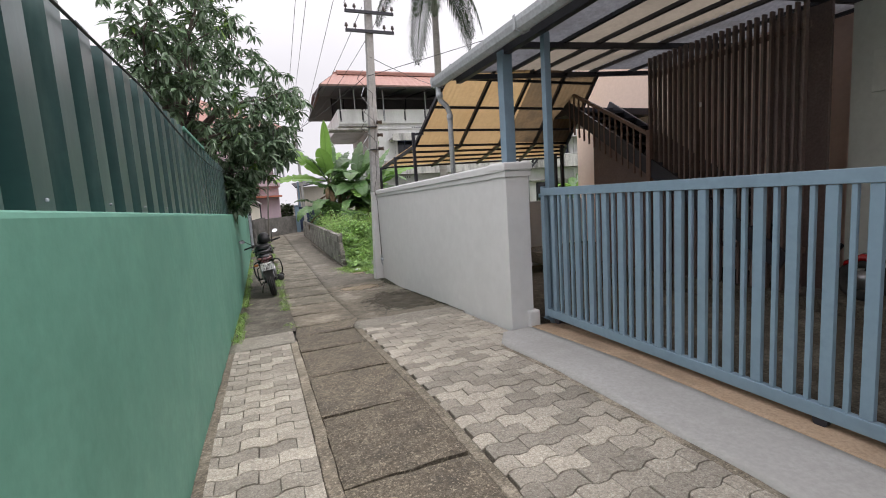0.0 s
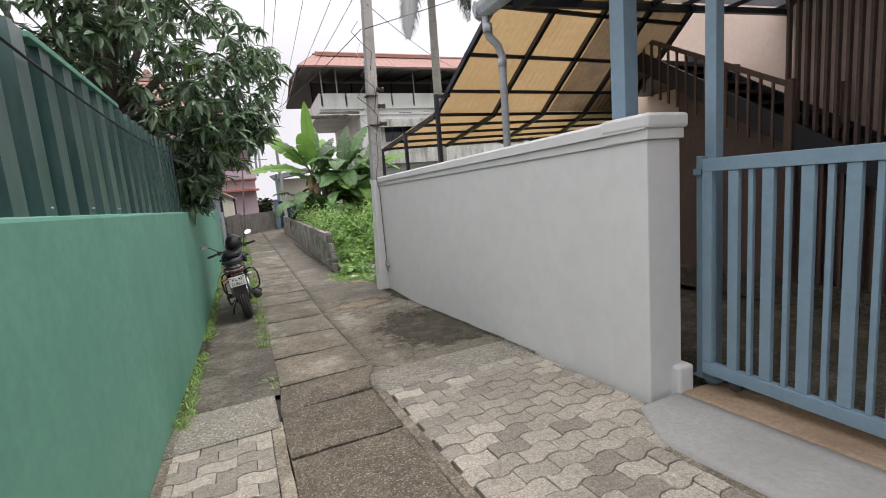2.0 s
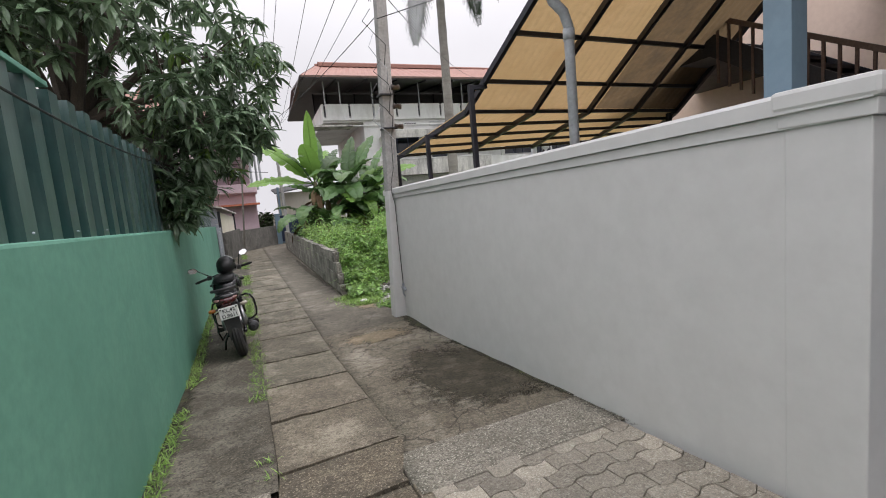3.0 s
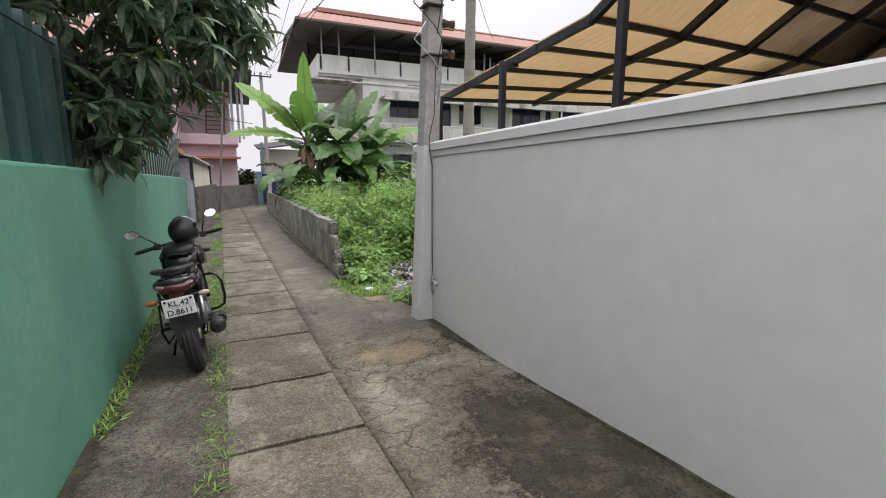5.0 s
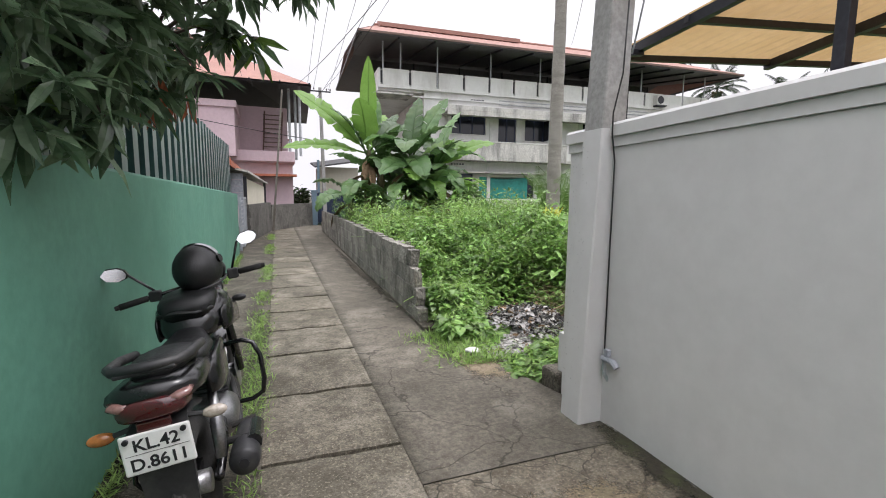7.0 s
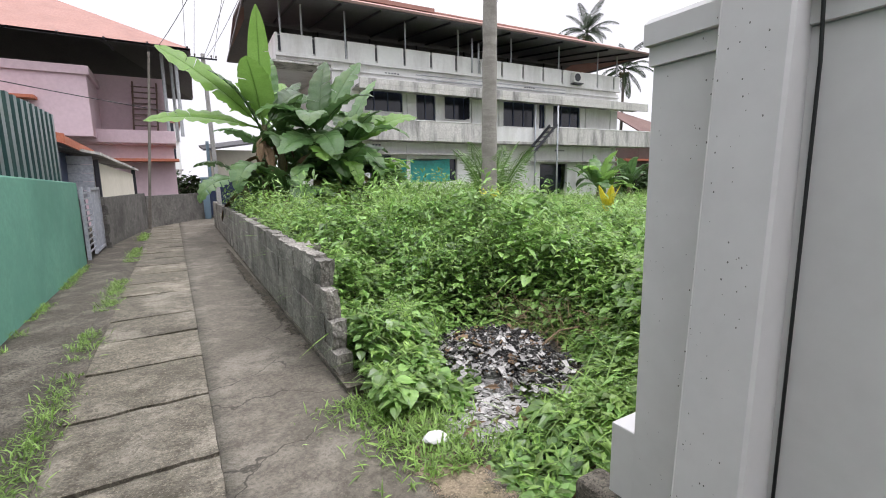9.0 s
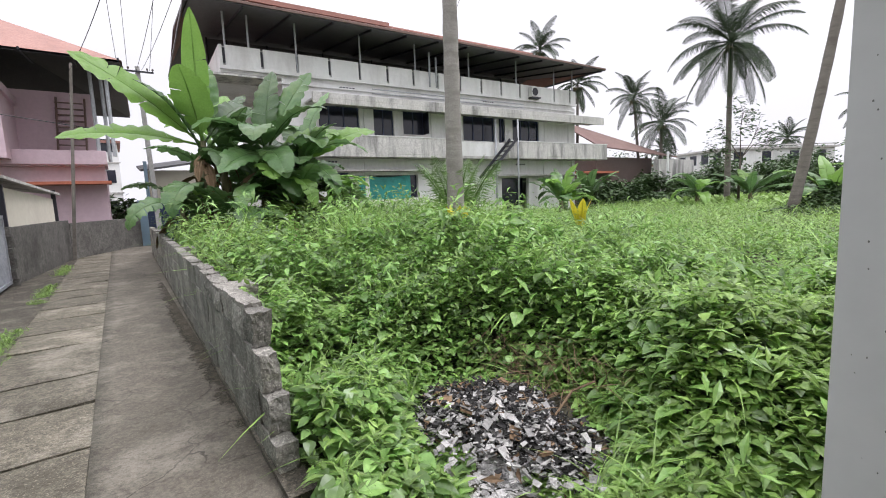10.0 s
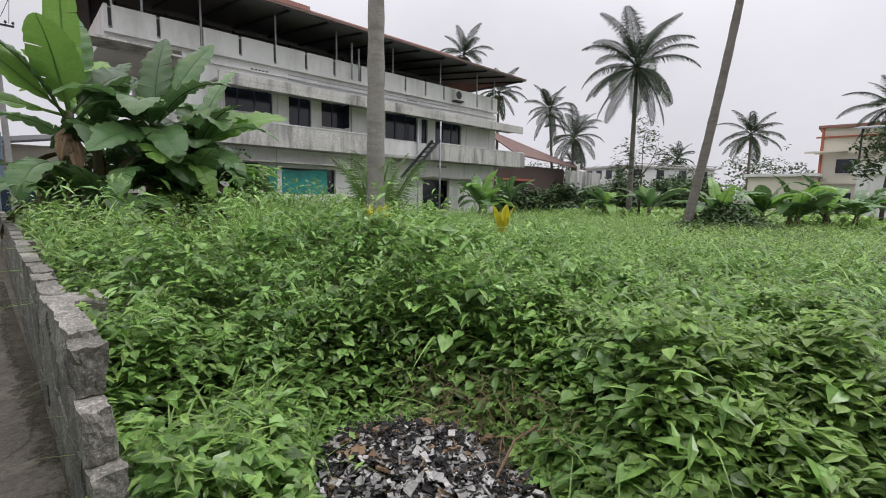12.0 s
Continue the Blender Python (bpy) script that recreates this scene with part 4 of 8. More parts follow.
# ---- low block wall along the plot ----
low = tagged(new("block_wall"), "low grey weathered concrete block wall with moss", "wall", kind="structure")
for c in range(4):
    y = (12.74, 12.86, 12.96, 13.12)[c]
    k = 0
    while y < 27.3:
        L = (0.2 if c % 2 else 0.4) if k == 0 else 0.4
        x = low_x(y)
        b = bmesh.new()
        z0 = -0.36 + c * 0.225
        j = [rr.uniform(-0.008, 0.008) for _ in range(3)]
        wide = 0.16 if k in (3, 13) and c > 1 else 0.0
        box(b, x + j[0], y + 0.003, z0 + 0.003, x + 0.115 + wide + j[0], y + L - 0.003, z0 + 0.221 + (2 * j[1] - 0.02 * (k == 0) if c == 3 else 0))
        rough = y < 15.5
        bmesh.ops.subdivide_edges(b, edges=b.edges[:], cuts=5 if rough else 1, use_grid_fill=True)
        for v in b.verts:
            worn = 1.8 if rough and (k == 0 or c == 3) else 1.0
            v.co += worn * (0.010 * noise.noise_vector(v.co * 5) + 0.006 * noise.noise_vector(v.co * 19))
            if rough:
                v.co += worn * 0.005 * noise.noise_vector(v.co * 48)
        part("block", b, M["block"], low, smooth=False)
        y += L
        k += 1
part("joint_fill", slab8(bmesh.new(), [(low_x(13.2) + 0.012, 13.2, -0.5), (low_x(13.2) + 0.1, 13.2, -0.5), (low_x(27.3) + 0.1, 27.3, -0.5), (low_x(27.3) + 0.012, 27.3, -0.5)],
                         [(low_x(13.2) + 0.012, 13.2, 0.5), (low_x(13.2) + 0.1, 13.2, 0.5), (low_x(27.3) + 0.1, 27.3, 0.5), (low_x(27.3) + 0.012, 27.3, 0.5)]), M["block"], low)
part("footing", slab8(bmesh.new(), [(low_x(12.5) - 0.015, 12.5, -0.6), (low_x(12.5) + 0.14, 12.5, -0.6), (low_x(27.3) + 0.14, 27.3, -0.6), (low_x(27.3) - 0.015, 27.3, -0.6)],
                      [(low_x(12.5) - 0.015, 12.5, -0.29), (low_x(12.5) + 0.14, 12.5, -0.29), (low_x(27.3) + 0.14, 27.3, -0.29), (low_x(27.3) - 0.015, 27.3, -0.29)]), M["lane_dark"], low, "rough dark footing")

# ---- lane end: gate, stone walls, blue gate ----
sg = thing("side_gate", "grey sheet-metal gate with a barred leaf beside the green wall", "gate")
b = bmesh.new()
n = 26
lo, hi = [], []
for i in range(n + 1):
    y = 21.5 + 1.3 * i / n
    x = -0.46 + (0.012 if i % 2 else -0.012)
    lo.append(b.verts.new((x, y, -0.2)))
    hi.append(b.verts.new((x, y, 1.05)))
for i in range(n):
    b.faces.new((lo[i], lo[i + 1], hi[i + 1], hi[i]))
part("sheet_leaf", b, M["steel_sheet"], sg)
for y in (20.5, 21.47, 22.82):
    part("stile", boxm(-0.49, y - 0.03, -0.28, -0.43, y + 0.03, 1.12, 0.004), M["steel_sheet"], sg)
for k in range(11):
    part("bar", boxm(-0.47, 20.53, -0.15 + k * 0.115, -0.45, 21.44, -0.12 + k * 0.115), M["steel_sheet"], sg)
part("top_rail", boxm(-0.485, 21.5, 1.06, -0.435, 22.79, 1.11), M["steel_sheet"], sg)
part("bottom_rail", boxm(-0.485, 21.5, -0.27, -0.435, 22.79, -0.21), M["steel_sheet"], sg)


def stone_run(name, pts, top, label):
    b = bmesh.new()
    for (x0, y0), (x1, y1) in zip(pts, pts[1:]):
        d = Vector((x1 - x0, y1 - y0, 0)).normalized()
        s = Vector((-d.y, d.x, 0)) * 0.22
        slab8(b, [(x0, y0, -0.6), (x1, y1, -0.6), (x1 + s.x, y1 + s.y, -0.6), (x0 + s.x, y0 + s.y, -0.6)], [(x0, y0, top), (x1, y1, top), (x1 + s.x, y1 + s.y, top), (x0 + s.x, y0 + s.y, top)])
    return tagged(mesh_object(name, b, M["old_plaster"]), label, "wall", kind="structure")


stone_run("wall_lane_side", [(-0.40, 22.95), (0.22, 28.0)], 0.86, "dark stained plaster wall beside the bending lane")
stone_run("wall_lane_end", [(0.24, 28.0), (0.5, 28.5), (2.15, 31.6)], 0.76, "low grey mossy plaster wall closing the lane's bend")
jamb = tagged(new("wall_gate_jamb"), "rough stacked block jamb beside the side gate", "wall", kind="structure")
for k in range(6):
    j0 = 0.03 * (k % 2)
    part("block", boxm(-0.56, 22.84 - j0, -0.4 + k * 0.215, -0.32 - j0, 22.94, -0.19 + k * 0.215, 0.015), M["old_plaster"], jamb)
bg = thing("far_gate", "dark blue sheet gate between slate-blue posts at the lane's end", "gate")
for x in (2.3, 4.6):
    part("post", boxm(x - 0.14, 32.0, -0.4, x + 0.14, 32.28, 1.35, 0.01), M["gate_paint"], bg)
    part("post_cap", boxm(x - 0.17, 31.97, 1.35, x + 0.17, 32.31, 1.43, 0.01), M["gate_paint"], bg)
part("leaf", boxm(2.45, 32.1, -0.25, 4.45, 32.15, 1.3), M["navy"], bg)
part("tall_post", boxm(2.5, 32.4, -0.4, 2.62, 32.52, 3.0), M["gate_paint"], bg)
lean_to = thing("lean_to_roof", "dark tiled lean-to roof behind the far gate", "roof")
part("roof_sheet", slab8(bmesh.new(), [(2.4, 32.6, 2.6), (4.9, 32.6, 3.0), (4.9, 36, 3.4), (2.4, 36, 3.0)], [(2.4, 32.6, 2.68), (4.9, 32.6, 3.08), (4.9, 36, 3.48), (2.4, 36, 3.08)]), M["sheet_dark"], lean_to)
part("wall", boxm(2.7, 33.4, -0.4, 4.8, 35.8, 2.7), M["cream"], lean_to)

# ---- white apartment building ----
bld = thing("apartment_building", "white stained three-level apartment building with a sheet roof over its terrace", "building", at=(5.4, 30.75, 0))
bld.matrix_world = pose(5.4, 30.75, 0, 0, 0, -2.5)


def bx(name, u0, v0, z0, u1, v1, z1, mat, bevel=0.0, label="", parent=None):
    """A box in the facade's own axes: u along it, v outwards."""
    return part(name, boxm(u0, -v1, z0, u1, -v0, z1, bevel), M[mat], parent or bld, label)


W = 21.2
# walls with real openings: piers and spandrels between windows
def facade(z0, z1, openings, mat, depth=0.22):
    """A storey's wall; openings are (u0, u1, sill, head)."""
    u = 2.4
    for a, c, s, h in openings:
        if a > u:
            bx("wall", u, -depth, z0, a, 0, z1, mat)
        if s > z0:
            bx("wall", a, -depth, z0, c, 0, s, mat)
        if h < z1:
            bx("wall", a, -depth, h, c, 0, z1, mat)
        u = c
    bx("wall", u, -depth, z0, W, 0, z1, mat)


def window(u0, u1, z0, z1, bars=2, open_leaf=False):
    w = bx("window", u0, -0.16, z0, u1, -0.14, z1, "window_dark")
    for a in np.linspace(u0 + 0.03, u1 - 0.03, bars + 1):
        bx("mullion", a - 0.03, -0.14, z0, a + 0.03, -0.11, z1, "navy", parent=w)
    bx("window_frame", u0 - 0.02, -0.14, z1 - 0.06, u1 + 0.02, -0.085, z1, "navy", parent=w)
    bx("window_sill", u0 - 0.05, -0.14, z0 - 0.05, u1 + 0.05, 0.06, z0, "old_white", parent=w)
    if open_leaf:
        bx("leaf", u1 - 0.03, -0.1, z0 + 0.03, u1, 0.42, z1 - 0.05, "window_dark", parent=w)


g_open = [(4.05, 5.2, 1.15, 2.4), (5.55, 9.0, 1.08, 2.25), (14.75, 16.95, -0.2, 2.0)]
f_open = [(3.7, 5.9, 4.5, 5.7), (6.65, 7.75, 3.4, 5.7), (8.28, 9.55, 4.3, 5.7), (12.05, 14.3, 4.1, 5.65), (14.62, 15.1, 3.4, 5.65), (15.7, 17.9, 4.05, 5.65)]
facade(-0.5, 3.1, g_open, "old_white")
facade(3.1, 6.449, f_open, "old_white")
for o in g_open[:1] + f_open:
    window(o[0], o[1], o[2], o[3], 3 if o[1] - o[0] > 1.5 else 2, o[0] == 8.28)
bx("door_recess", 14.75, -0.6, -0.2, 16.95, -0.55, 2.0, "window_dark")
bx("dark_opening", 8.5, -0.2, 1.08, 9.0, -0.18, 2.25, "window_dark")
b = bmesh.new()
cols = []
for i in range(25):
    u = 5.57 + 2.95 * i / 24
    cols.append([b.verts.new((u, 0.0 - 0.03 * noise.noise(Vector((u * 3, z, 2))) - 0.02, z)) for z in np.linspace(1.05, 2.2 - 0.05 * math.sin(u * 2), 9)])
for p_, q_ in zip(cols, cols[1:]):
    for i in range(8):
        b.faces.new((p_[i], q_[i], q_[i + 1], p_[i + 1]))
tarp = part("teal_tarpaulin", b, M["teal_sheet"], bld, "teal plastic sheet hung over the opening", True)
bx("side_wall", 2.4, -10, -0.5, 2.62, -0.23, 6.44, "old_white")
bx("side_wall", W - 0.22, -10, -0.5, W, -0.22, 6.7, "old_white")
bx("rear_wall", 2.63, -10, -0.5, W - 0.22, -9.8, 6.7, "old_white")
bx("terrace_floor", 0.0, -9.8, 6.45, W - 0.23, -0.001, 6.699, "old_white")
bx("first_floor_slab", 2.63, -9.8, 2.95, W - 0.22, -0.23, 3.1, "stained_white")
bx("inner_wall", 2.63, -4.2, -0.4, W - 0.22, -4.0, 2.94, "dark_wall")
bx("inner_wall", 2.63, -4.2, 3.11, W - 0.22, -4.0, 6.44, "dark_wall")
# terrace parapet panels with dark slots between posts
edges = [0.0] + [0.17 + 1.46 * k for k in range(15)]
edges = [e for e in edges if e < W - 0.4] + [W]
for k, (a, c) in enumerate(zip(edges, edges[1:])):
    bx("parapet_panel", a + (0.06 if k else 0), 0.0, 6.7, c - 0.06, 0.14, 7.5, "old_white", 0.01)
    if k:
        bx("parapet_slot", a - 0.058, 0.02, 6.74, a + 0.058, 0.05, 7.46, "stained_white")
        bx("slot_grille", a - 0.05, 0.052, 6.80, a + 0.05, 0.07, 7.4, "dark_steel")
bx("parapet_base", -0.02, 0.0, 6.56, W + 0.02, 0.18, 6.699, "old_white", 0.01)
bx("string_course", -0.02, 0.001, 6.2, W + 0.02, 0.09, 6.27, "old_white", 0.01)
bx("parapet_side", W - 0.14, -9.8, 6.7, W, -0.01, 7.5, "old_white")
bx("parapet_side", 0.0, -9.8, 6.7, 0.14, -0.01, 7.5, "old_white")
# canopy over the first floor and balconies
bx("canopy", 3.3, 0.002, 5.42, 22.6, 1.25, 5.5, "stained_white")
bx("canopy_fascia", 3.3, 1.13, 5.28, 22.6, 1.25, 5.419, "stained_white")
bx("canopy_upstand", 3.3, 1.14, 5.501, 22.6, 1.25, 5.74, "stained_white", 0.01)
bx("small_canopy", -0.9, 0.002, 6.02, 1.5, 1.3, 6.1, "stained_white")
bx("small_canopy", -0.9, 0.002, 5.9, -0.8, 1.3, 6.019, "stained_white")
for a, c, v in ((1.5, 10.4, 1.0), (14.3, 23.0, 1.2)):
    bx("balcony_slab", a, 0.002, 3.05, c, v, 3.19, "stained_white", 0.01)
    bx("balcony_front", a, v - 0.1, 3.191, c, v, 4.0, "stained_white", 0.012)
    bx("balcony_cap", a - 0.02, v - 0.12, 4.001, c + 0.02, v + 0.02, 4.05, "old_white", 0.008)
    bx("balcony_end", a, 0.002, 3.191, a + 0.1, v - 0.101, 4.0, "stained_white")
    bx("balcony_end", c - 0.1, 0.002, 3.191, c, v - 0.101, 4.0, "stained_white")
bx("mid_slab", 10.4, 0.002, 3.05, 14.3, 0.8, 3.19, "stained_white", 0.01)
bx("mid_front", 10.401, 0.7, 3.191, 14.299, 0.8, 3.95, "old_white")
bx("sunshade", 3.6, 0.002, 2.42, 9.6, 0.6, 2.5, "stained_white")
bx("sunshade", 14.0, 0.002, 2.1, 21.3, 0.6, 2.18, "stained_white")
for u in (2.5, 6.1, 10.0, 12.0, 18.3, 20.9):
    bx("pilaster", u - 0.1, 0.001, -0.5, u + 0.1, 0.07, 3.04, "old_white", 0.008)
for u in (3.8, 6.2, 10.0, 11.8, 18.4, 20.6):
    bx("pilaster", u - 0.09, 0.001, 3.2, u + 0.09, 0.07, 5.41, "old_white", 0.008)
for u, z in ((3.9, 3.02), (15.9, 2.92), (5.0, 6.42), (13.5, 6.42)):
    for i in range(5):
        bx("vent_hole", u + i * 0.16, 0.0, z - 0.16, u + 0.11 + i * 0.16, 0.006, z - 0.08, "window_dark")
# compound wall before the ground floor
bx("garden_wall", 1.0, 2.6, -0.5, 9.6, 2.75, 0.95, "old_white", 0.01)
bx("garden_wall_cap", 0.98, 2.55, 0.951, 9.62, 2.8, 1.03, "old_white", 0.01)
# pipes and the outside stair
for u, z0, z1, v in ((13.6, 0, 5.2, 0.9), (9.8, 6.7, 8.4, 0.3), (10.2, 6.7, 8.2, 0.3), (14.9, -0.3, 5.2, 1.3)):
    part("drain_pipe", tubem([(u, -v, z0), (u, -v, z1)], 0.05, 8), M["grey_pvc"], bld, smooth=True)
for k, z in enumerate((6.35, 6.15)):
    part("wall_pipe", tubem([(6.6, -0.12, z), (16.5, -0.12, z)], 0.025, 6), M["grey_pvc"], bld)
for u in (12.0, 13.5):
    part("stair_string", bar_between((12.2, -1.2 - (u - 12) * 0.4, 2.0), (14.4, -1.2 - (u - 12) * 0.4, 4.1), 0.05, 0.14), M["dark_steel"], bld)
for k in range(8):
    bx("stair_tread", 12.3 + k * 0.27, 1.2, 2.1 + k * 0.26, 12.55 + k * 0.27, 1.8, 2.14 + k * 0.26, "dark_steel")
ac = thing("air_conditioner", "white outdoor air-conditioner unit on the terrace parapet", "air conditioner")
ac.matrix_world = pose(5.4, 30.75, 0, 0, 0, -2.5)
part("case", boxm(16.85, -0.5, 6.78, 17.65, -0.16, 7.36, 0.02), M["old_white"], ac)
part("fan_grille", tubem([(17.12, -0.515, 7.07), (17.12, -0.49, 7.07)], 0.23, 20), M["dark_steel"], ac)
part("bracket", boxm(16.9, -0.5, 6.72, 17.6, -0.14, 6.779), M["dark_steel"], ac)
# terrace roof: sheet on posts, its ridge well behind
ROOF_U = (-1.15, 22.4)
for u in (0.25, 1.15, 3.1, 6.1, 9.1, 12.5, 16.0, 19.2, 20.9):
    part("roof_post", tubem([(u, -0.05, 6.7), (u, -0.05, 8.95)], 0.04, 8), M["grey_pvc"], bld)
    part("roof_post", tubem([(u, 5.0, 6.7), (u, 5.0, 9.3)], 0.05, 8), M["dark_steel"], bld)


def roof_pt(u, v, dz=0.0):
    return (u, -v, 8.75 + (1.5 - v) * 0.13 + dz)


RIDGE_V, RIDGE_Z = -3.5, 10.75


def red_pt(u, f, dz=0.0):
    """A place on the front slope: f is 0 at the eave and 1 at the ridge, which is hipped at both ends."""
    hip = 1.55 * f
    u = ROOF_U[0] + hip + (ROOF_U[1] - ROOF_U[0] - 2 * hip) * (u - ROOF_U[0]) / (ROOF_U[1] - ROOF_U[0])
    return (u, -(1.5 + (RIDGE_V - 1.5) * f), 8.75 + (RIDGE_Z - 8.75) * f + dz)


b = bmesh.new()
n = 110
ra, rb = [], []
for i in range(n + 1):
    u = ROOF_U[0] + (ROOF_U[1] - ROOF_U[0]) * i / n
    w = 0.02 if i % 2 else -0.02
    ra.append(b.verts.new(red_pt(u, 0, w)))
    rb.append(b.verts.new(red_pt(u, 1, w)))
for i in range(n):
    b.faces.new((ra[i], ra[i + 1], rb[i + 1], rb[i]))
part("roof_sheet", b, M["roof_red"], bld, "rust-red profiled roof sheet")
part("eave_trim", bar_between((ROOF_U[0], -1.5, 8.71), (ROOF_U[1], -1.5, 8.71), 0.05, 0.1), M["rust_brown"], bld)
for u, hip in ((ROOF_U[0], 1.55), (ROOF_U[1], -1.55)):
    b = bmesh.new()
    b.faces.new([b.verts.new(p) for p in ((u, -1.5, 8.75), (u + hip, -RIDGE_V, RIDGE_Z), (u, 11, 8.75))])
    part("roof_hip", b, M["roof_red"], bld)
    part("verge_board", bar_between((u, -1.5, 8.70), (u, 11, 8.70), 0.05, 0.1), M["sheet_dark"], bld)
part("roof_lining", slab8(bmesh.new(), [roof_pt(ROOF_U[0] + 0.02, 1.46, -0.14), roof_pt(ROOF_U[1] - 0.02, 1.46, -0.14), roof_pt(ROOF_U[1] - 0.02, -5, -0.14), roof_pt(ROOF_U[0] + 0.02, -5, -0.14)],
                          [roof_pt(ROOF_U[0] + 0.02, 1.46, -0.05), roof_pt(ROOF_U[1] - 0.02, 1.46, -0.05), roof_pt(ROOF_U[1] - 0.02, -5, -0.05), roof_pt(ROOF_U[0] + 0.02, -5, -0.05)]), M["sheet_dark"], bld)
part("rear_roof", slab8(bmesh.new(), [(0.4, 3.5, 10.66), (20.85, 3.5, 10.66), (ROOF_U[1], 11, 8.7), (ROOF_U[0], 11, 8.7)], [(0.4, 3.5, 10.74), (20.85, 3.5, 10.74), (ROOF_U[1], 11, 8.78), (ROOF_U[0], 11, 8.78)]), M["roof_red"], bld)
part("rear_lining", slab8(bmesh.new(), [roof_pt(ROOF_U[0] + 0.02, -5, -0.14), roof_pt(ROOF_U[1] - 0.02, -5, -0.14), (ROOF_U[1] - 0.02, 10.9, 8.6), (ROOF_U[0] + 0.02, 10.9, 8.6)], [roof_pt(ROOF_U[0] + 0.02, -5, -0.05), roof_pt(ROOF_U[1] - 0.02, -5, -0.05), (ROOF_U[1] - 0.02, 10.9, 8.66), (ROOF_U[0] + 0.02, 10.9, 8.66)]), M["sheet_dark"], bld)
part("ridge_cap", tubem([(0.4, 3.5, 10.78), (20.85, 3.5, 10.78)], 0.1, 8), M["roof_red"], bld)
part("raised_ridge", prismm([(2.7, 10.5), (2.7, 10.72), (3.5, 11.0), (4.3, 10.72), (4.3, 10.5)], "x", 0.6, 9.2), M["roof_red"], bld)
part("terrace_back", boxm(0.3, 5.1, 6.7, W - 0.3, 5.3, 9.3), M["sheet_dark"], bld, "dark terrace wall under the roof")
for k in range(14):
    u = -1 + k * 1.78
    part("roof_rafter", bar_between(roof_pt(u, 1.4, -0.19), roof_pt(u, -4.9, -0.19), 0.06, 0.09), M["dark_steel"], bld)

# ---- pink house at the lane's end ----
ph = thing("pink_house", "pink plastered two-storey house with a red hipped sheet roof", "house")


def hb(name, x0, y0, z0, x1, y1, z1, mat, bevel=0.0, parent=None, label=""):
    return part(name, boxm(x0, y0, z0, x1, y1, z1, bevel), M[mat], parent or ph, label)


hb("ground_wall", -8, 31.5, -0.5, 1.25, 40, 2.9, "pink")
hb("upper_wall", -8, 33.0, 3.0, 1.1, 40, 5.6, "pink")
hb("balcony_front", -8, 31.0, 2.75, 1.35, 31.15, 3.25, "pink", 0.02)
hb("balcony_slab", -8, 31.15, 2.7, 1.35, 33.0, 2.85, "pink")
hb("corner_block", -8, 30.2, 2.9, -1.2, 33.0, 5.0, "pink")
hb("corner_cap", -8.1, 30.1, 5.0, -1.1, 33.0, 5.3, "pink", 0.02)
hb("sunshade", -0.9, 30.6, 2.05, 1.4, 31.5, 2.15, "orange_trim")
hb("sunshade", -4.0, 29.7, 4.05, -2.6, 30.2, 4.15, "orange_trim")
w = hb("window", -3.8, 30.17, 3.3, -2.8, 30.199, 4.0, "window_dark")
for k in range(5):
    hb("window_bar", -3.8 + k * 0.24, 30.14, 3.3, -3.77 + k * 0.24, 30.169, 4.0, "white_paint", parent=w)
for s in (0, 0.85):
    part("ladder_rail", bar_between((-0.1 + s, 32.6, 3.2), (0.02 + s, 32.95, 5.4), 0.05, 0.07), M["rust_brown"], ph)
for k in range(9):
    hb("ladder_step", -0.05, 32.62 + k * 0.04, 3.35 + k * 0.23, 0.8, 32.75 + k * 0.04, 3.39 + k * 0.23, "rust_brown")
for x, y in ((1.15, 31.1), (1.45, 31.6), (1.6, 30.4)):
    part("pillar", tubem([(x, y, 2.9 if y > 31 else 3.0), (x, y, 6.2)], 0.06, 8), M["grey_pvc"], ph)
# hipped roof
b = bmesh.new()
ev = [(-9, 29.2, 6.2), (2.1, 29.6, 6.15), (2.6, 41, 6.15), (-9, 41, 6.2)]
rd = [(-6.0, 34.5, 9.0), (-3.5, 34.5, 9.0)]
v = [b.verts.new(p) for p in ev + rd]
for f in ((0, 1, 5, 4), (1, 2, 5), (2, 3, 4, 5), (3, 0, 4)):
    b.faces.new([v[i] for i in f])
part("roof_sheet", b, M["roof_red"], ph, "faded red ribbed roof sheet")
b = bmesh.new()
v = [b.verts.new((p[0] * 0.99, p[1] + 0.05, p[2] - 0.08)) for p in ev + rd]
for f in ((0, 1, 5, 4), (1, 2, 5), (2, 3, 4, 5), (3, 0, 4)):
    b.faces.new([v[i] for i in f])
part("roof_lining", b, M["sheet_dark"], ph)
for k in range(9):
    part("rafter", bar_between((-8 + k * 1.25, 29.5, 6.15), (-8 + k * 1.25, 33.0, 7.7 if k < 6 else 6.6), 0.06, 0.09), M["dark_steel"], ph)
part("roof_gable", slab8(bmesh.new(), [(-4.2, 34.2, 8.9), (-3.2, 34.2, 8.9), (-3.2, 34.8, 8.9), (-4.2, 34.8, 8.9)], [(-3.8, 34.4, 9.6), (-3.6, 34.4, 9.6), (-3.6, 34.6, 9.6), (-3.8, 34.6, 9.6)]), M["roof_red"], ph)

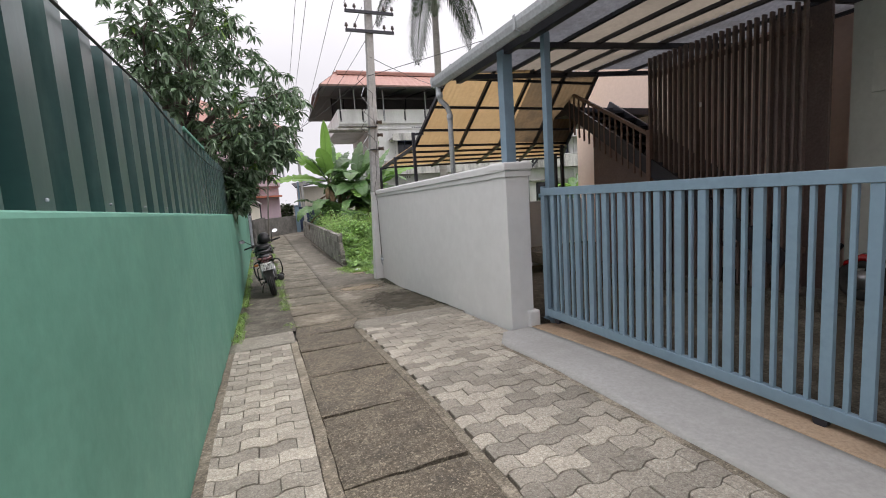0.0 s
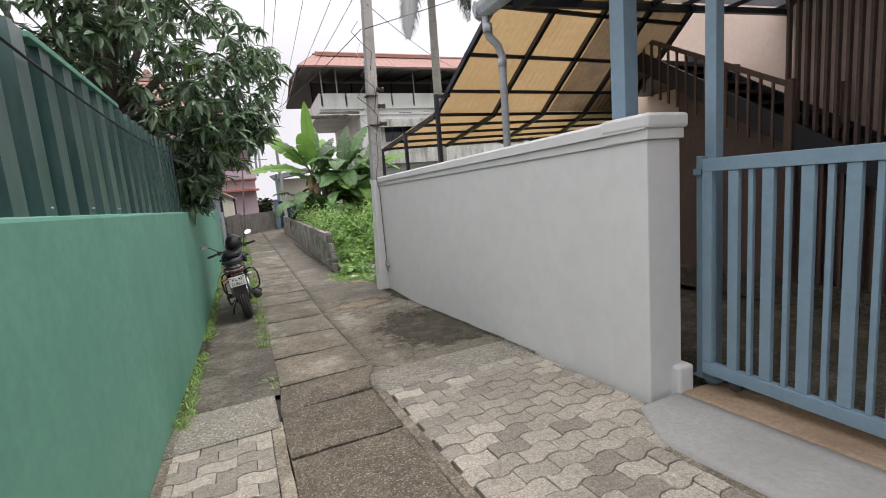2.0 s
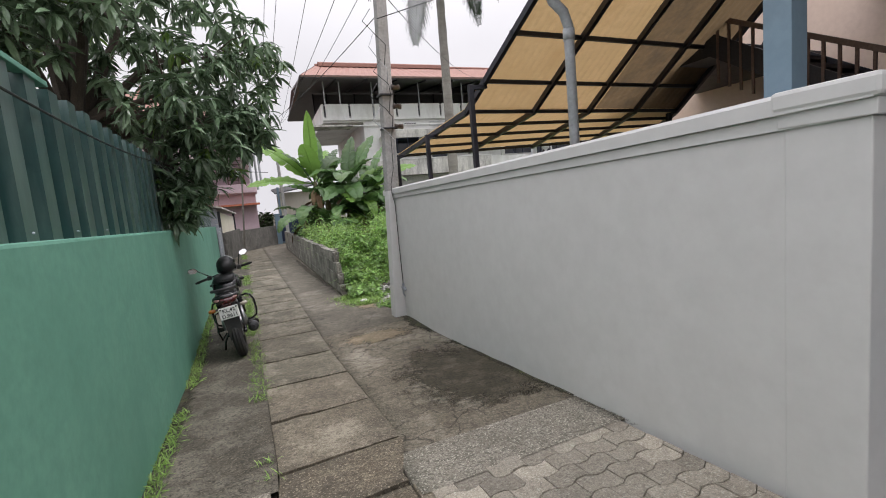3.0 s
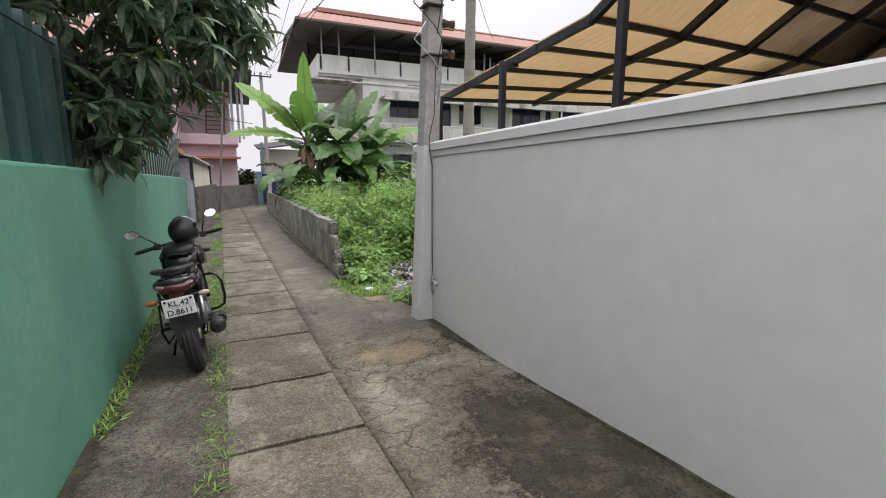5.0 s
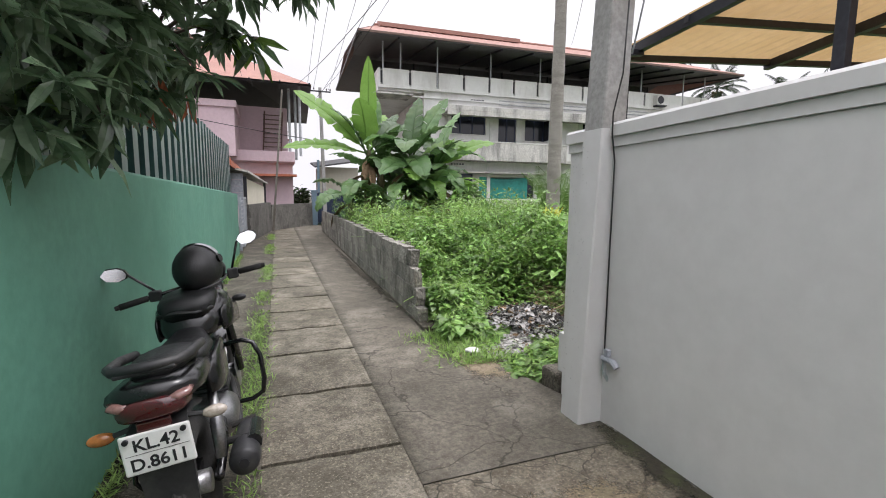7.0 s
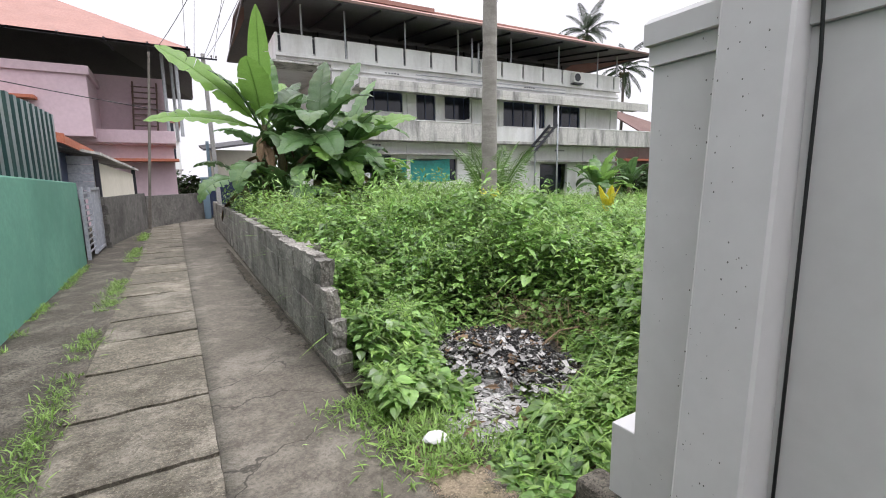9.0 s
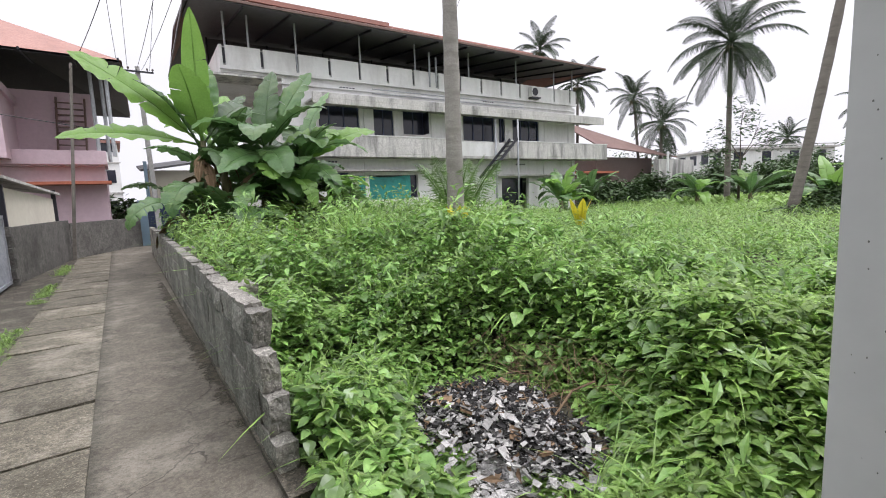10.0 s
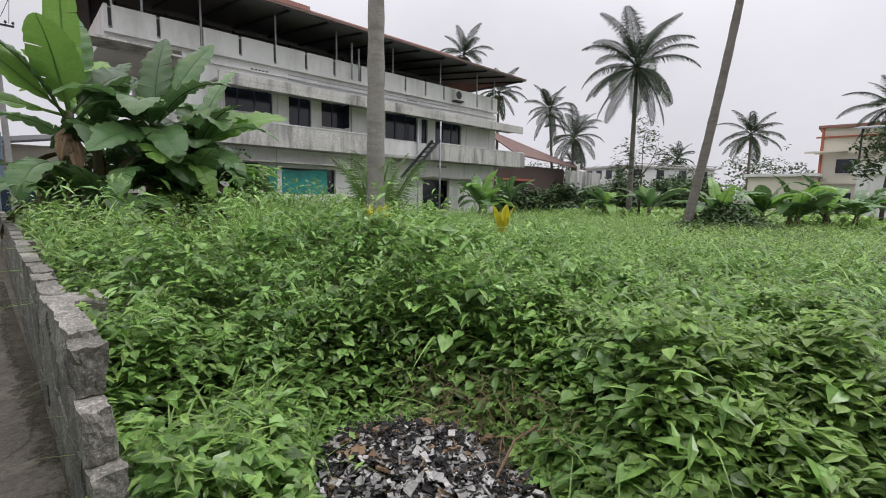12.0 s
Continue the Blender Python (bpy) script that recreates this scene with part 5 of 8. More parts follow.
# shed with a tiled eave beyond the green wall
shed = thing("shed", "small shed with an orange-edged tiled eave and blue wall", "shed")
hb("wall", -4.0, 21.4, -0.4, -1.0, 25, 1.9, "navy", parent=shed)
part("roof_sheet", slab8(bmesh.new(), [(-5, 20.4, 2.9), (-0.75, 21.0, 2.0), (-0.75, 25.2, 1.95), (-5, 25.2, 2.9)], [(-5, 20.4, 3.0), (-0.75, 21.0, 2.1), (-0.75, 25.2, 2.05), (-5, 25.2, 3.0)]), M["sheet_dark"], shed)
part("eave_board", slab8(bmesh.new(), [(-5, 20.3, 2.85), (-0.7, 20.93, 1.98), (-0.66, 21.0, 1.98), (-5, 20.4, 2.85)], [(-5, 20.3, 3.05), (-0.7, 20.93, 2.16), (-0.66, 21.0, 2.16), (-5, 20.4, 3.05)]), M["orange_trim"], shed)
part("eave_board", slab8(bmesh.new(), [(-0.74, 21.0, 1.98), (-0.7, 21.0, 1.98), (-0.7, 25.2, 1.93), (-0.74, 25.2, 1.93)], [(-0.74, 21.0, 2.15), (-0.7, 21.0, 2.15), (-0.7, 25.2, 2.1), (-0.74, 25.2, 2.1)]), M["orange_trim"], shed)
lean2 = thing("lean_to", "small cream lean-to with a mossy sheet roof behind the stone wall", "shed")
part("wall", slab8(bmesh.new(), [(-0.62, 23.3, 0.3), (-0.5, 23.3, 0.3), (-0.02, 27.4, 0.3), (-0.14, 27.4, 0.3)], [(-0.62, 23.3, 1.72), (-0.5, 23.3, 1.72), (-0.02, 27.4, 1.5), (-0.14, 27.4, 1.5)]), M["cream"], lean2, "stained cream panel wall")
for x, y in ((-0.47, 23.2), (0.0, 27.5)):
    hb("post", x - 0.05, y - 0.05, -0.3, x + 0.05, y + 0.05, 1.75, "dark_steel", parent=lean2)
part("roof_sheet", slab8(bmesh.new(), [(-1.9, 22.9, 2.2), (-0.34, 22.9, 1.86), (0.14, 27.8, 1.6), (-1.6, 27.8, 1.9)], [(-1.9, 22.9, 2.26), (-0.34, 22.9, 1.92), (0.14, 27.8, 1.66), (-1.6, 27.8, 1.96)]), M["stained_white"], lean2)
for k in range(5):
    hb("siding", -1.35, 23.0 + k * 0.02, 0.85 + k * 0.2, -0.52, 23.04 + k * 0.02, 1.04 + k * 0.2, "steel_sheet", parent=lean2)

# ---- far buildings ----
def far_block(x0, y0, w, d, h, mat, rows, cols, label, roof_mat="stained_white", yaw=0.0, face="w"):
    t = thing("far_building", label, "building", at=(x0, y0, -0.3))
    t.matrix_world = pose(x0, y0, -0.3, 0, 0, yaw)
    part("wall", boxm(0, 0, -0.5, w, d, h), M[mat], t)
    part("roof", boxm(-0.3, -0.3, h, w + 0.3, d + 0.3, h + 0.25), M[roof_mat], t)
    for r in range(rows):
        zb = 0.9 + r * 3.1
        part("floor_band", boxm(-0.12, -0.12, zb + 2.0, w + 0.12, 0.0, zb + 2.14), M["stained_white"], t)
        for c in range(cols):
            u = w * (c + 0.5) / cols
            win = part("window", boxm(u - 0.65, -0.03, zb, u + 0.65, -0.004, zb + 1.3), M["window_dark"], t)
            part("window_frame", boxm(u - 0.72, -0.05, zb - 0.07, u + 0.72, -0.032, zb - 0.005), M["old_white"], win)
            v = d * (c + 0.5) / cols
            win = part("window", boxm(-0.03, v - 0.65, zb, -0.004, v + 0.65, zb + 1.3), M["window_dark"], t)
            part("window_frame", boxm(-0.05, v - 0.72, zb - 0.07, -0.032, v + 0.72, zb - 0.005), M["old_white"], win)
    return t


# cream building with orange corner strips
cb = far_block(58, 7.6, 16, 7.5, 8.2, "cream", 2, 2, "cream three-storey building with orange corner strips", "roof_red")
for y in (7.35, 0.0):
    part("corner_strip", boxm(-0.16, y - 0.05, -0.3, -0.05, y + 0.18, 8.3), M["orange_trim"], cb)
for z in (3.0, 5.8, 7.3):
    part("floor_band", boxm(-0.2, -0.2, z, -0.05, 7.9, z + 0.14), M["orange_trim" if z > 7 else "cream"], cb)
part("sunshade", boxm(-1.2, 5.5, 5.9, -0.06, 8.6, 6.02), M["cream"], cb)
wb = thing("white_terrace_house", "white house with a sheet-roofed terrace", "house")
hb("wall", 46, 4.0, -0.5, 51, 12.0, 3.1, "old_white", parent=wb)
hb("terrace_parapet", 45.8, 3.9, 3.1, 51, 12.2, 3.9, "old_white", parent=wb)
for y in (4.6, 7.5, 10.4, 12.0):
    hb("terrace_post", 46, y - 0.06, 3.9, 46.12, y + 0.06, 6.3, "dark_steel", parent=wb)
part("roof_sheet", slab8(bmesh.new(), [(45.2, 3.5, 6.2), (51.5, 3.5, 7.0), (51.5, 12.4, 7.0), (45.2, 12.4, 6.2)], [(45.2, 3.5, 6.3), (51.5, 3.5, 7.1), (51.5, 12.4, 7.1), (45.2, 12.4, 6.3)]), M["steel_sheet"], wb)
for y in (5.2, 8.4):
    w = hb("window", 45.97, y, 0.6, 45.995, y + 2.2, 2.0, "window_dark", parent=wb)
far_block(54, 15.0, 9, 5, 3.6, "cream", 1, 2, "low cream house behind the plot", "old_white", 0)
far_block(64, 36, 16, 9, 5.6, "old_white", 2, 4, "pale two-storey house far behind the plot", "stained_white", -28)
far_block(74, 62, 18, 9, 5.0, "old_white", 2, 4, "pale distant house between palms", "roof_red", -40)
far_block(95, 45, 16, 9, 6.0, "cream", 2, 4, "pale distant apartment house", "stained_white", -30)
far_block(-2, 68, 4.2, 9, 8.0, "old_white", 3, 2, "pale blue-white tall house beyond the lane", "roof_red", 0)
# long-roofed brown house right of the white building
bh = thing("brown_roof_house", "old house with a pitched brown roof beside the white building", "house")
# wall coloured dark to carry the deep shade under the roof
hb("wall", 32, 32.0, -0.5, 40, 40, 3.6, "dark_slat", parent=bh)
part("roof_sheet", slab8(bmesh.new(), [(31, 31, 4.2), (42.5, 31, 3.6), (42.5, 36, 5.2), (31, 36, 7.2)], [(31, 31, 4.3), (42.5, 31, 3.7), (42.5, 36, 5.3), (31, 36, 7.3)]), M["brown_roof"], bh)
hb("shed_wall", 38.5, 30.5, -0.5, 44.5, 31.0, 3.4, "stained_white", parent=bh)
part("drain_pipe", tubem([(39.5, 30.3, -0.3), (39.5, 30.3, 4.0)], 0.1, 8), M["old_white"], bh)
hb("veranda_roof", 29.2, 31, 2.3, 33.5, 33, 2.45, "orange_trim", parent=bh)
# boundary wall at the back of the plot
b = boxm(29, 30.2, -0.5, 75, 30.45, 0.75)
tagged(mesh_object("wall_plot_back", b, M["stained_white"]), "dark stained boundary wall behind the plot", "wall", kind="structure")

# ---- plants ----
HX, HY = 3.38, 12.42


def trail_gap(x, y):
    """How far a place lies from the bare ash trail that runs from the heap to the lane."""
    t = min(1.0, max(0.0, ((x - 3.1) * -0.62 + (y - 12.1) * -0.5) / (0.62 ** 2 + 0.5 ** 2)))
    return math.hypot(x - 3.1 + 0.62 * t, y - 12.1 + 0.5 * t)


def weed_height(x, y):
    """How high the growth stands above the soil: mounds and hollows of creeper."""
    h = 0.56 + 0.5 * noise.noise(Vector((x * 0.6, y * 0.6, 5))) + 0.36 * noise.noise(Vector((x * 1.6, y * 1.6, 8))) + 0.2 * noise.noise(Vector((x * 4.2, y * 4.2, 3)))
    d = math.hypot((x - HX) / 0.62, (y - HY) / 0.85)
    h *= min(1, max(0.0, (d - 0.85) * 1.5))
    h *= min(1, 0.15 + max(0.0, trail_gap(x, y) - 0.2) * 1.8)
    if y < 12.6:
        h *= min(1, max(0.12, (x - 1.9) * 0.35 + (y - 10.7) * 0.3))
    h *= float(np.interp(x - 0.55 * (y - 12), [-2, 3.2, 6.0, 12], [1.5, 1.5, 0.85, 0.42]))
    h *= float(np.interp(math.hypot(x - 1.8, y - 10.8), [0.8, 2.4, 4.5, 8], [0.5, 0.6, 1.0, 1.2]))
    return max(0.04, min(1.15, h))


def plot_points(n, x0, x1, y0, y1):
    x, y = RNG.uniform(x0, x1, n), RNG.uniform(y0, y1, n)
    keep = [(a, c) for a, c in zip(x, y) if (c > 12.5 and a > low_x(c) + 0.135 or c <= 12.5 and c <= 11.95 and a > 2.3 + 0.22 * max(0, c - 11) or 11.95 < c <= 12.5 and a > 2.08) and (c > 10.95 or a > 2.85) and c > 10.55 - 0.16 * (a - 2.6) and not (math.hypot((a - HX) / 0.46, (c - HY) / 0.68) < 0.95 + 0.6 * noise.noise(Vector((a * 3, c * 3, 0))))
            and trail_gap(a, c) > 0.2 + 0.16 * noise.noise(Vector((a * 4, c * 4, 2))) and not (a > 5 and c > 29.3)]
    return np.array(keep)


heart_v, heart_f = leaf_shape(0.78, 4, 0.2, 0.24, 0.36)
lance_v, lance_f = leaf_shape(0.3, 2, 0.35, 0.3, 0.45)
blade_v, blade_f = leaf_shape(0.03, 5, 0.85, 0.25, 0.3)


def weed_layer(name, label, n, area, size, shape, mat, lift=(0.35, 1.0), pitch=(-0.5, 0.35), clump=0.0, vary=0.45):
    """Leaves between two shares of the growth's height; clump gathers them in stands."""
    pts = plot_points(n, *area)
    if clump:
        pts = np.array([p for p in pts if noise.noise(Vector((p[0] * 1.1, p[1] * 1.1, 31))) + 0.4 * noise.noise(Vector((p[0] * 3.5, p[1] * 3.5, 7))) > clump])
    h = np.array([weed_height(a, c) for a, c in pts])
    u = RNG.uniform(lift[0], lift[1], len(pts))
    z = np.array([field_height(a, c) for a, c in pts]) + h * u
    pos = np.column_stack([pts, z])
    m = leaf_mats(pos, RNG.uniform(0, 6.283, len(pts)), RNG.uniform(pitch[0], pitch[1], len(pts)), RNG.uniform(-0.5, 0.5, len(pts)), np.full(len(pts), size), vary)
    return tagged(cloud_object(name, shape[0], shape[1], m, M[mat]), label, "weeds", kind="stuff")


OVAL = leaf_shape(0.5, 2, 0.1, 0.2, 0.45)
HEART, LANCE, BLADE = (heart_v, heart_f), (lance_v, lance_f), (blade_v, blade_f)
near, mid = (1.9, 7.0, 10.2, 15.8), (2.0, 13.0, 9.0, 24)
weed_layer("broadleaf_weeds", "dense green broad-leaved creepers in the empty plot", 18000, near, 0.075, HEART, "weed", (0.1, 0.75))
weed_layer("broadleaf_weeds", "dense green broad-leaved creepers in the empty plot", 22000, near, 0.07, HEART, "weed", (0.86, 1.04), (-0.4, 0.1), vary=0.5)
weed_layer("broadleaf_weeds", "heart-shaped leaves spread over the weeds", 2200, near, 0.115, HEART, "weed", (0.95, 1.08), (-0.5, 0.05))
weed_layer("broadleaf_weeds", "flat bright leaves low beside the ash heap", 14000, (2.9, 7.0, 9.8, 12.6), 0.06, HEART, "grass", (0.95, 1.1), (-0.2, 0.15))
weed_layer("broadleaf_weeds", "narrow bright leaves standing out of the creepers", 16000, near, 0.085, LANCE, "grass", (0.8, 1.2), (-0.5, 0.8))
weed_layer("broadleaf_weeds", "thick green weeds across the middle of the plot", 34000, mid, 0.085, HEART, "weed", (0.3, 1.0))
weed_layer("broadleaf_weeds", "thick green weeds across the middle of the plot", 42000, mid, 0.10, LANCE, "grass", (0.7, 1.2), (-0.5, 0.8))
weed_layer("broadleaf_weeds", "dark leafy clumps among the weeds", 26000, mid, 0.13, LANCE, "weed", (0.85, 1.5), (-0.7, 0.5), 0.12)
weed_layer("field_grass", "bright green grass and weeds covering the far plot", 42000, (10.0, 30.0, 7.0, 29.0), 0.13, LANCE, "grass", (0.4, 1.1), (-0.3, 1.0))
weed_layer("field_grass", "bright green grass and weeds covering the far plot", 20000, (10.0, 34.0, 5.0, 29.5), 0.15, OVAL, "weed", (0.2, 0.9))
weed_layer("field_grass", "green grass at the far end of the plot", 14000, (28.0, 52.0, 2.0, 30.0), 0.42, OVAL, "grass", (0.2, 1.0), (-0.1, 0.9))
weed_layer("tall_grass", "long arching grass blades among the weeds", 4200, (2.0, 8.0, 10.9, 17.0), 0.26, BLADE, "grass", (0.6, 1.0), (0.5, 1.35), -0.1)
weed_layer("tall_grass", "stands of long arching grass among the weeds", 15000, (2.2, 14.0, 12.8, 24.0), 0.4, BLADE, "grass", (0.55, 1.0), (0.6, 1.4), 0.05)
weed_layer("tall_grass", "long arching grass blades over the far plot", 4500, (8.0, 30.0, 7.0, 28.0), 0.6, BLADE, "grass", (0.3, 0.8), (0.6, 1.45))
# dry straw round the ash
pts = np.column_stack([RNG.normal(HX + 0.42, 0.14, 260), RNG.normal(HY + 0.0, 0.34, 260)])
pos = np.column_stack([pts, [field_height(a, c) + RNG.uniform(0.02, 0.4) for a, c in pts]])
tagged(cloud_object("dry_straw", *leaf_shape(0.022, 3, 0.4, 0.2, 0.3), leaf_mats(pos, RNG.uniform(0, 6.28, 260), RNG.uniform(-0.9, 0.5, 260), RNG.uniform(-1, 1, 260), np.full(260, 0.22)), M["dry_leaf"]), "dry brown straw drooping over the ash", "straw", kind="stuff")
pts = np.column_stack([RNG.uniform(2.2, 4.4, 90), RNG.uniform(10.9, 12.4, 90)])
pos = np.column_stack([pts, [field_height(a, c) + 0.05 for a, c in pts]])
tagged(cloud_object("fallen_leaves", lance_v, lance_f, leaf_mats(pos, RNG.uniform(0, 6.28, 90), RNG.uniform(-0.2, 0.3, 90), RNG.uniform(-1, 1, 90), np.full(90, 0.12)), M["dry_leaf"]), "fallen brown leaves by the lane", "leaves", kind="stuff")

# burnt heap
b = bmesh.new()
rings = []
for i in range(9):
    r = i / 8
    rings.append([b.verts.new((HX + 0.42 * r * math.cos(a) * (1 + 0.3 * math.sin(3 * a)), HY + 0.74 * r * math.sin(a), field_height(HX, HY) + 0.13 * (1 - r * r) + 0.07 * noise.noise(Vector((3 * r * math.cos(a), 3 * r * math.sin(a), 4))) - 0.02 * r)) for a in np.linspace(0, 6.283, 28, endpoint=False)])
for u, v in zip(rings, rings[1:]):
    for k in range(28):
        b.faces.new((u[k], v[k], v[(k + 1) % 28], u[(k + 1) % 28]))
heap = tagged(mesh_object("ash_heap", b, M["ash_black"], True), "black and white heap of burnt rubbish in the weeds", "ash heap")
flake_v = [(-0.5, -0.35, 0), (0.5, -0.4, 0.06), (0.45, 0.35, 0), (-0.4, 0.45, 0.1), (-0.45, -0.3, -0.12), (0.45, -0.35, -0.1), (0.4, 0.3, -0.12), (-0.35, 0.4, -0.1)]
flake_f = [(0, 1, 2, 3), (4, 7, 6, 5), (0, 4, 5, 1), (1, 5, 6, 2), (2, 6, 7, 3), (3, 7, 4, 0)]
for nm, n, mat, lab, s in (("ash_flakes", 2100, "ash_white", "pale ash and burnt paper flakes", 0.028), ("char", 4600, "ash_black", "black charred bits", 0.021), ("charred_leaves", 260, "dry_leaf", "brown half-burnt scraps", 0.04)):
    rad, an = np.sqrt(RNG.uniform(0, 1, n)), RNG.uniform(0, 6.283, n)
    x, y = HX - (0.16 if mat == "ash_white" else 0.06) * rad + (0.4 * np.cos(an)) * rad * (1 + 0.3 * np.sin(3 * an)) + RNG.normal(0, 0.07, n), HY - (0.2 if mat == "ash_white" else 0.06) * rad + 0.72 * rad * np.sin(an) + RNG.normal(0, 0.06, n)
    z = field_height(HX, HY) + 0.13 * (1 - rad ** 2) + 0.07 * np.array([noise.noise(Vector((3 * q * math.cos(w), 3 * q * math.sin(w), 4))) for q, w in zip(rad, an)]) + RNG.uniform(0, 0.045, n)
    fm = leaf_mats(np.column_stack([x, y, z]), RNG.uniform(0, 6.28, n), RNG.uniform(-0.7, 0.7, n), RNG.uniform(-0.7, 0.7, n), s * RNG.uniform(0.3, 1, n) ** 2 * 2, 0.5)
    fm[:, :3, 1] *= RNG.uniform(0.45, 1, n)[:, None]
    tagged(cloud_object(nm, flake_v, flake_f, fm, M[mat]), lab + " on the burnt heap", "ash", kind="stuff")
# pale ash trailing to the lane
n = 1500
t_ = RNG.uniform(-0.3, 1, n)
x, y = 3.1 - 0.62 * t_ + RNG.normal(0, 0.13, n), 12.1 - 0.5 * t_ + RNG.normal(0, 0.13, n)
tagged(cloud_object("ash_trail", flake_v, flake_f, leaf_mats(np.column_stack([x, y, [field_height(a, c) + 0.012 for a, c in zip(x, y)]]), RNG.uniform(0, 6.28, n), RNG.uniform(-0.3, 0.3, n), RNG.uniform(-0.3, 0.3, n), 0.012 + 0.05 * RNG.random(n) ** 3, 0.5), M["ash_white"]), "pale ash trailing from the heap to the lane", "ash", kind="stuff")
# tall sprigs standing out of the weeds
pts = plot_points(1300, 2.3, 18, 11.6, 24)
rows_ = []
for a, c in pts:
    h0 = field_height(a, c) + weed_height(a, c) * 0.7
    hh = RNG.uniform(0.2, 0.75)
    lx, ly = RNG.normal(0, 0.08, 2)
    for k in range(9):
        f = k / 8
        rows_.append((a + lx * f, c + ly * f, h0 + hh * f, 0.09 * (1 - 0.6 * f)))
rows_ = np.array(rows_)
tagged(cloud_object("weed_sprigs", *OVAL, leaf_mats(rows_[:, :3], RNG.uniform(0, 6.28, len(rows_)), RNG.uniform(-0.2, 0.9, len(rows_)), RNG.uniform(-0.5, 0.5, len(rows_)), rows_[:, 3]), M["grass"]), "leafy sprigs standing out of the weeds", "weeds", kind="stuff")
stick = tagged(mesh_object("charred_stick", tubem([(HX - 0.1, HY - 0.5, -0.06), (HX + 0.15, HY - 0.42, -0.02), (HX + 0.4, HY - 0.4, -0.04)], 0.007, 6), M["dry_leaf"]), "half-burnt stick lying on the ash", "stick")
bag = bmesh.new()
bmesh.ops.create_icosphere(bag, subdivisions=2, radius=0.09)
for v in bag.verts:
    v.co = Vector((v.co.x * 1.3, v.co.y * 0.9, v.co.z * 0.45)) * (1 + 0.35 * noise.noise(v.co * 14))
o = mesh_object("plastic_bag", bag, M["white_paint"])
o.location = (2.2, 11.62, -0.29)
o.scale = (0.7, 0.7, 0.7)
tagged(o, "crumpled white plastic bag on the grass verge", "bag")

# grass along the lane joints and wall foot
SPEAR = leaf_shape(0.13, 3, 0.4, 0.25, 0.4)


def verge(n, fx, y0, y1, size, spread, label, thr=0.2):
    y = RNG.uniform(y0, y1, n)
    keep = np.array([noise.noise(Vector((fx(v) * 2, v * 0.9, 12))) + 0.3 * noise.noise(Vector((1, v * 5, 3))) > thr for v in y])
    y = y[keep]
    x = np.array([fx(v) for v in y]) + RNG.normal(0, spread, len(y))
    pos = np.column_stack([x, y, [g(v) + 0.005 for v in y]])
    m = leaf_mats(pos, RNG.uniform(0, 6.28, len(y)), RNG.uniform(0.3, 1.4, len(y)), RNG.uniform(-0.5, 0.5, len(y)), np.full(len(y), size), 0.5)
    tagged(cloud_object("verge_grass", *SPEAR, m, M["grass"]), label, "grass", kind="stuff")


verge(4200, lambda y: -0.44, 5.9, 20, 0.06, 0.035, "small green weeds at the foot of the green wall", -0.15)
verge(1300, lambda y: slab_left(y) - 0.06, 6.3, 12.0, 0.05, 0.05, "grass growing in the lane joint")
verge(8000, lambda y: slab_left(y) - 0.1, 10.5, 26, 0.055, 0.065, "grass growing in the lane joint", 0.02)
verge(900, lambda y: 2.42, 9.0, 10.6, 0.07, 0.06, "small weeds at the pole's foot")
verge(4200, lambda y: 2.3 - 0.12 * (y - 10.7), 10.7, 12.5, 0.07, 0.17, "low grass verge beside the lane", -0.1)


def banana_leaf(length, width, elev, droop, torn, seed, n=30):
    """A leaf along +x from the origin: petiole, midrib and a blade in strips."""
    r = random.Random(seed)
    b = bmesh.new()
    p, a = Vector((0, 0, 0)), elev
    line = []
    for i in range(n + 1):
        line.append((p.copy(), a))
        p = p + Vector((math.cos(a), 0, math.sin(a))) * length / n
        a -= droop / n * (0.4 + 1.6 * i / n)
    def wid(t):
        if t < 0.14:
            return 0.02
        q = (t - 0.14) / 0.86
        return width / 2 * min(1, q * 4) ** 0.6 * max(0.02, 1 - max(0, q - 0.42) ** 2 / 0.337) ** 0.75
    for s in (-1, 1):
        i = 0
        while i < n:
            # lengths of blade between two tears hang as one flap
            k = min(n, i + (r.randint(2, 7) if torn and r.random() < torn + 0.25 else r.randint(8, 16)))
            sagv = 0.1 + (r.uniform(-0.05, 0.5) * torn if torn else 0)
            rows = []
            for m in range(i, k + 1):
                pp, a_ = line[m]
                upv = Vector((-math.sin(a_), 0, math.cos(a_)))
                fw = Vector((math.cos(a_), 0, math.sin(a_)))
                w = wid(min(m / n, 0.995))
                edge = 0.93 if torn and m in (i, k) else 1.0
                sl = fw * (w * (0.22 + (0.03 if m == i else -0.03 if m == k else 0)))
                rows.append([b.verts.new(c) for c in (pp, pp + Vector((0, s * w * 0.5, 0)) + upv * (w * (0.2 - 0.25 * sagv)) + sl * 0.5, pp + Vector((0, s * w * edge, 0)) + upv * (w * (0.26 - sagv + 0.10 * math.sin(m * 1.9 + s) + 0.06 * math.sin(m * 0.7))) + sl)])
            for u, v in zip(rows, rows[1:]):
                for c in (0, 1):
                    b.faces.new((u[c], v[c], v[c + 1], u[c + 1]))
            i = k
    tube(b, [q for q, _ in line[::2]], [0.028 * (1 - 0.85 * i / (len(line[::2]) - 1)) for i in range(len(line[::2]))], 6)
    return b


LEAF_SETS = {}


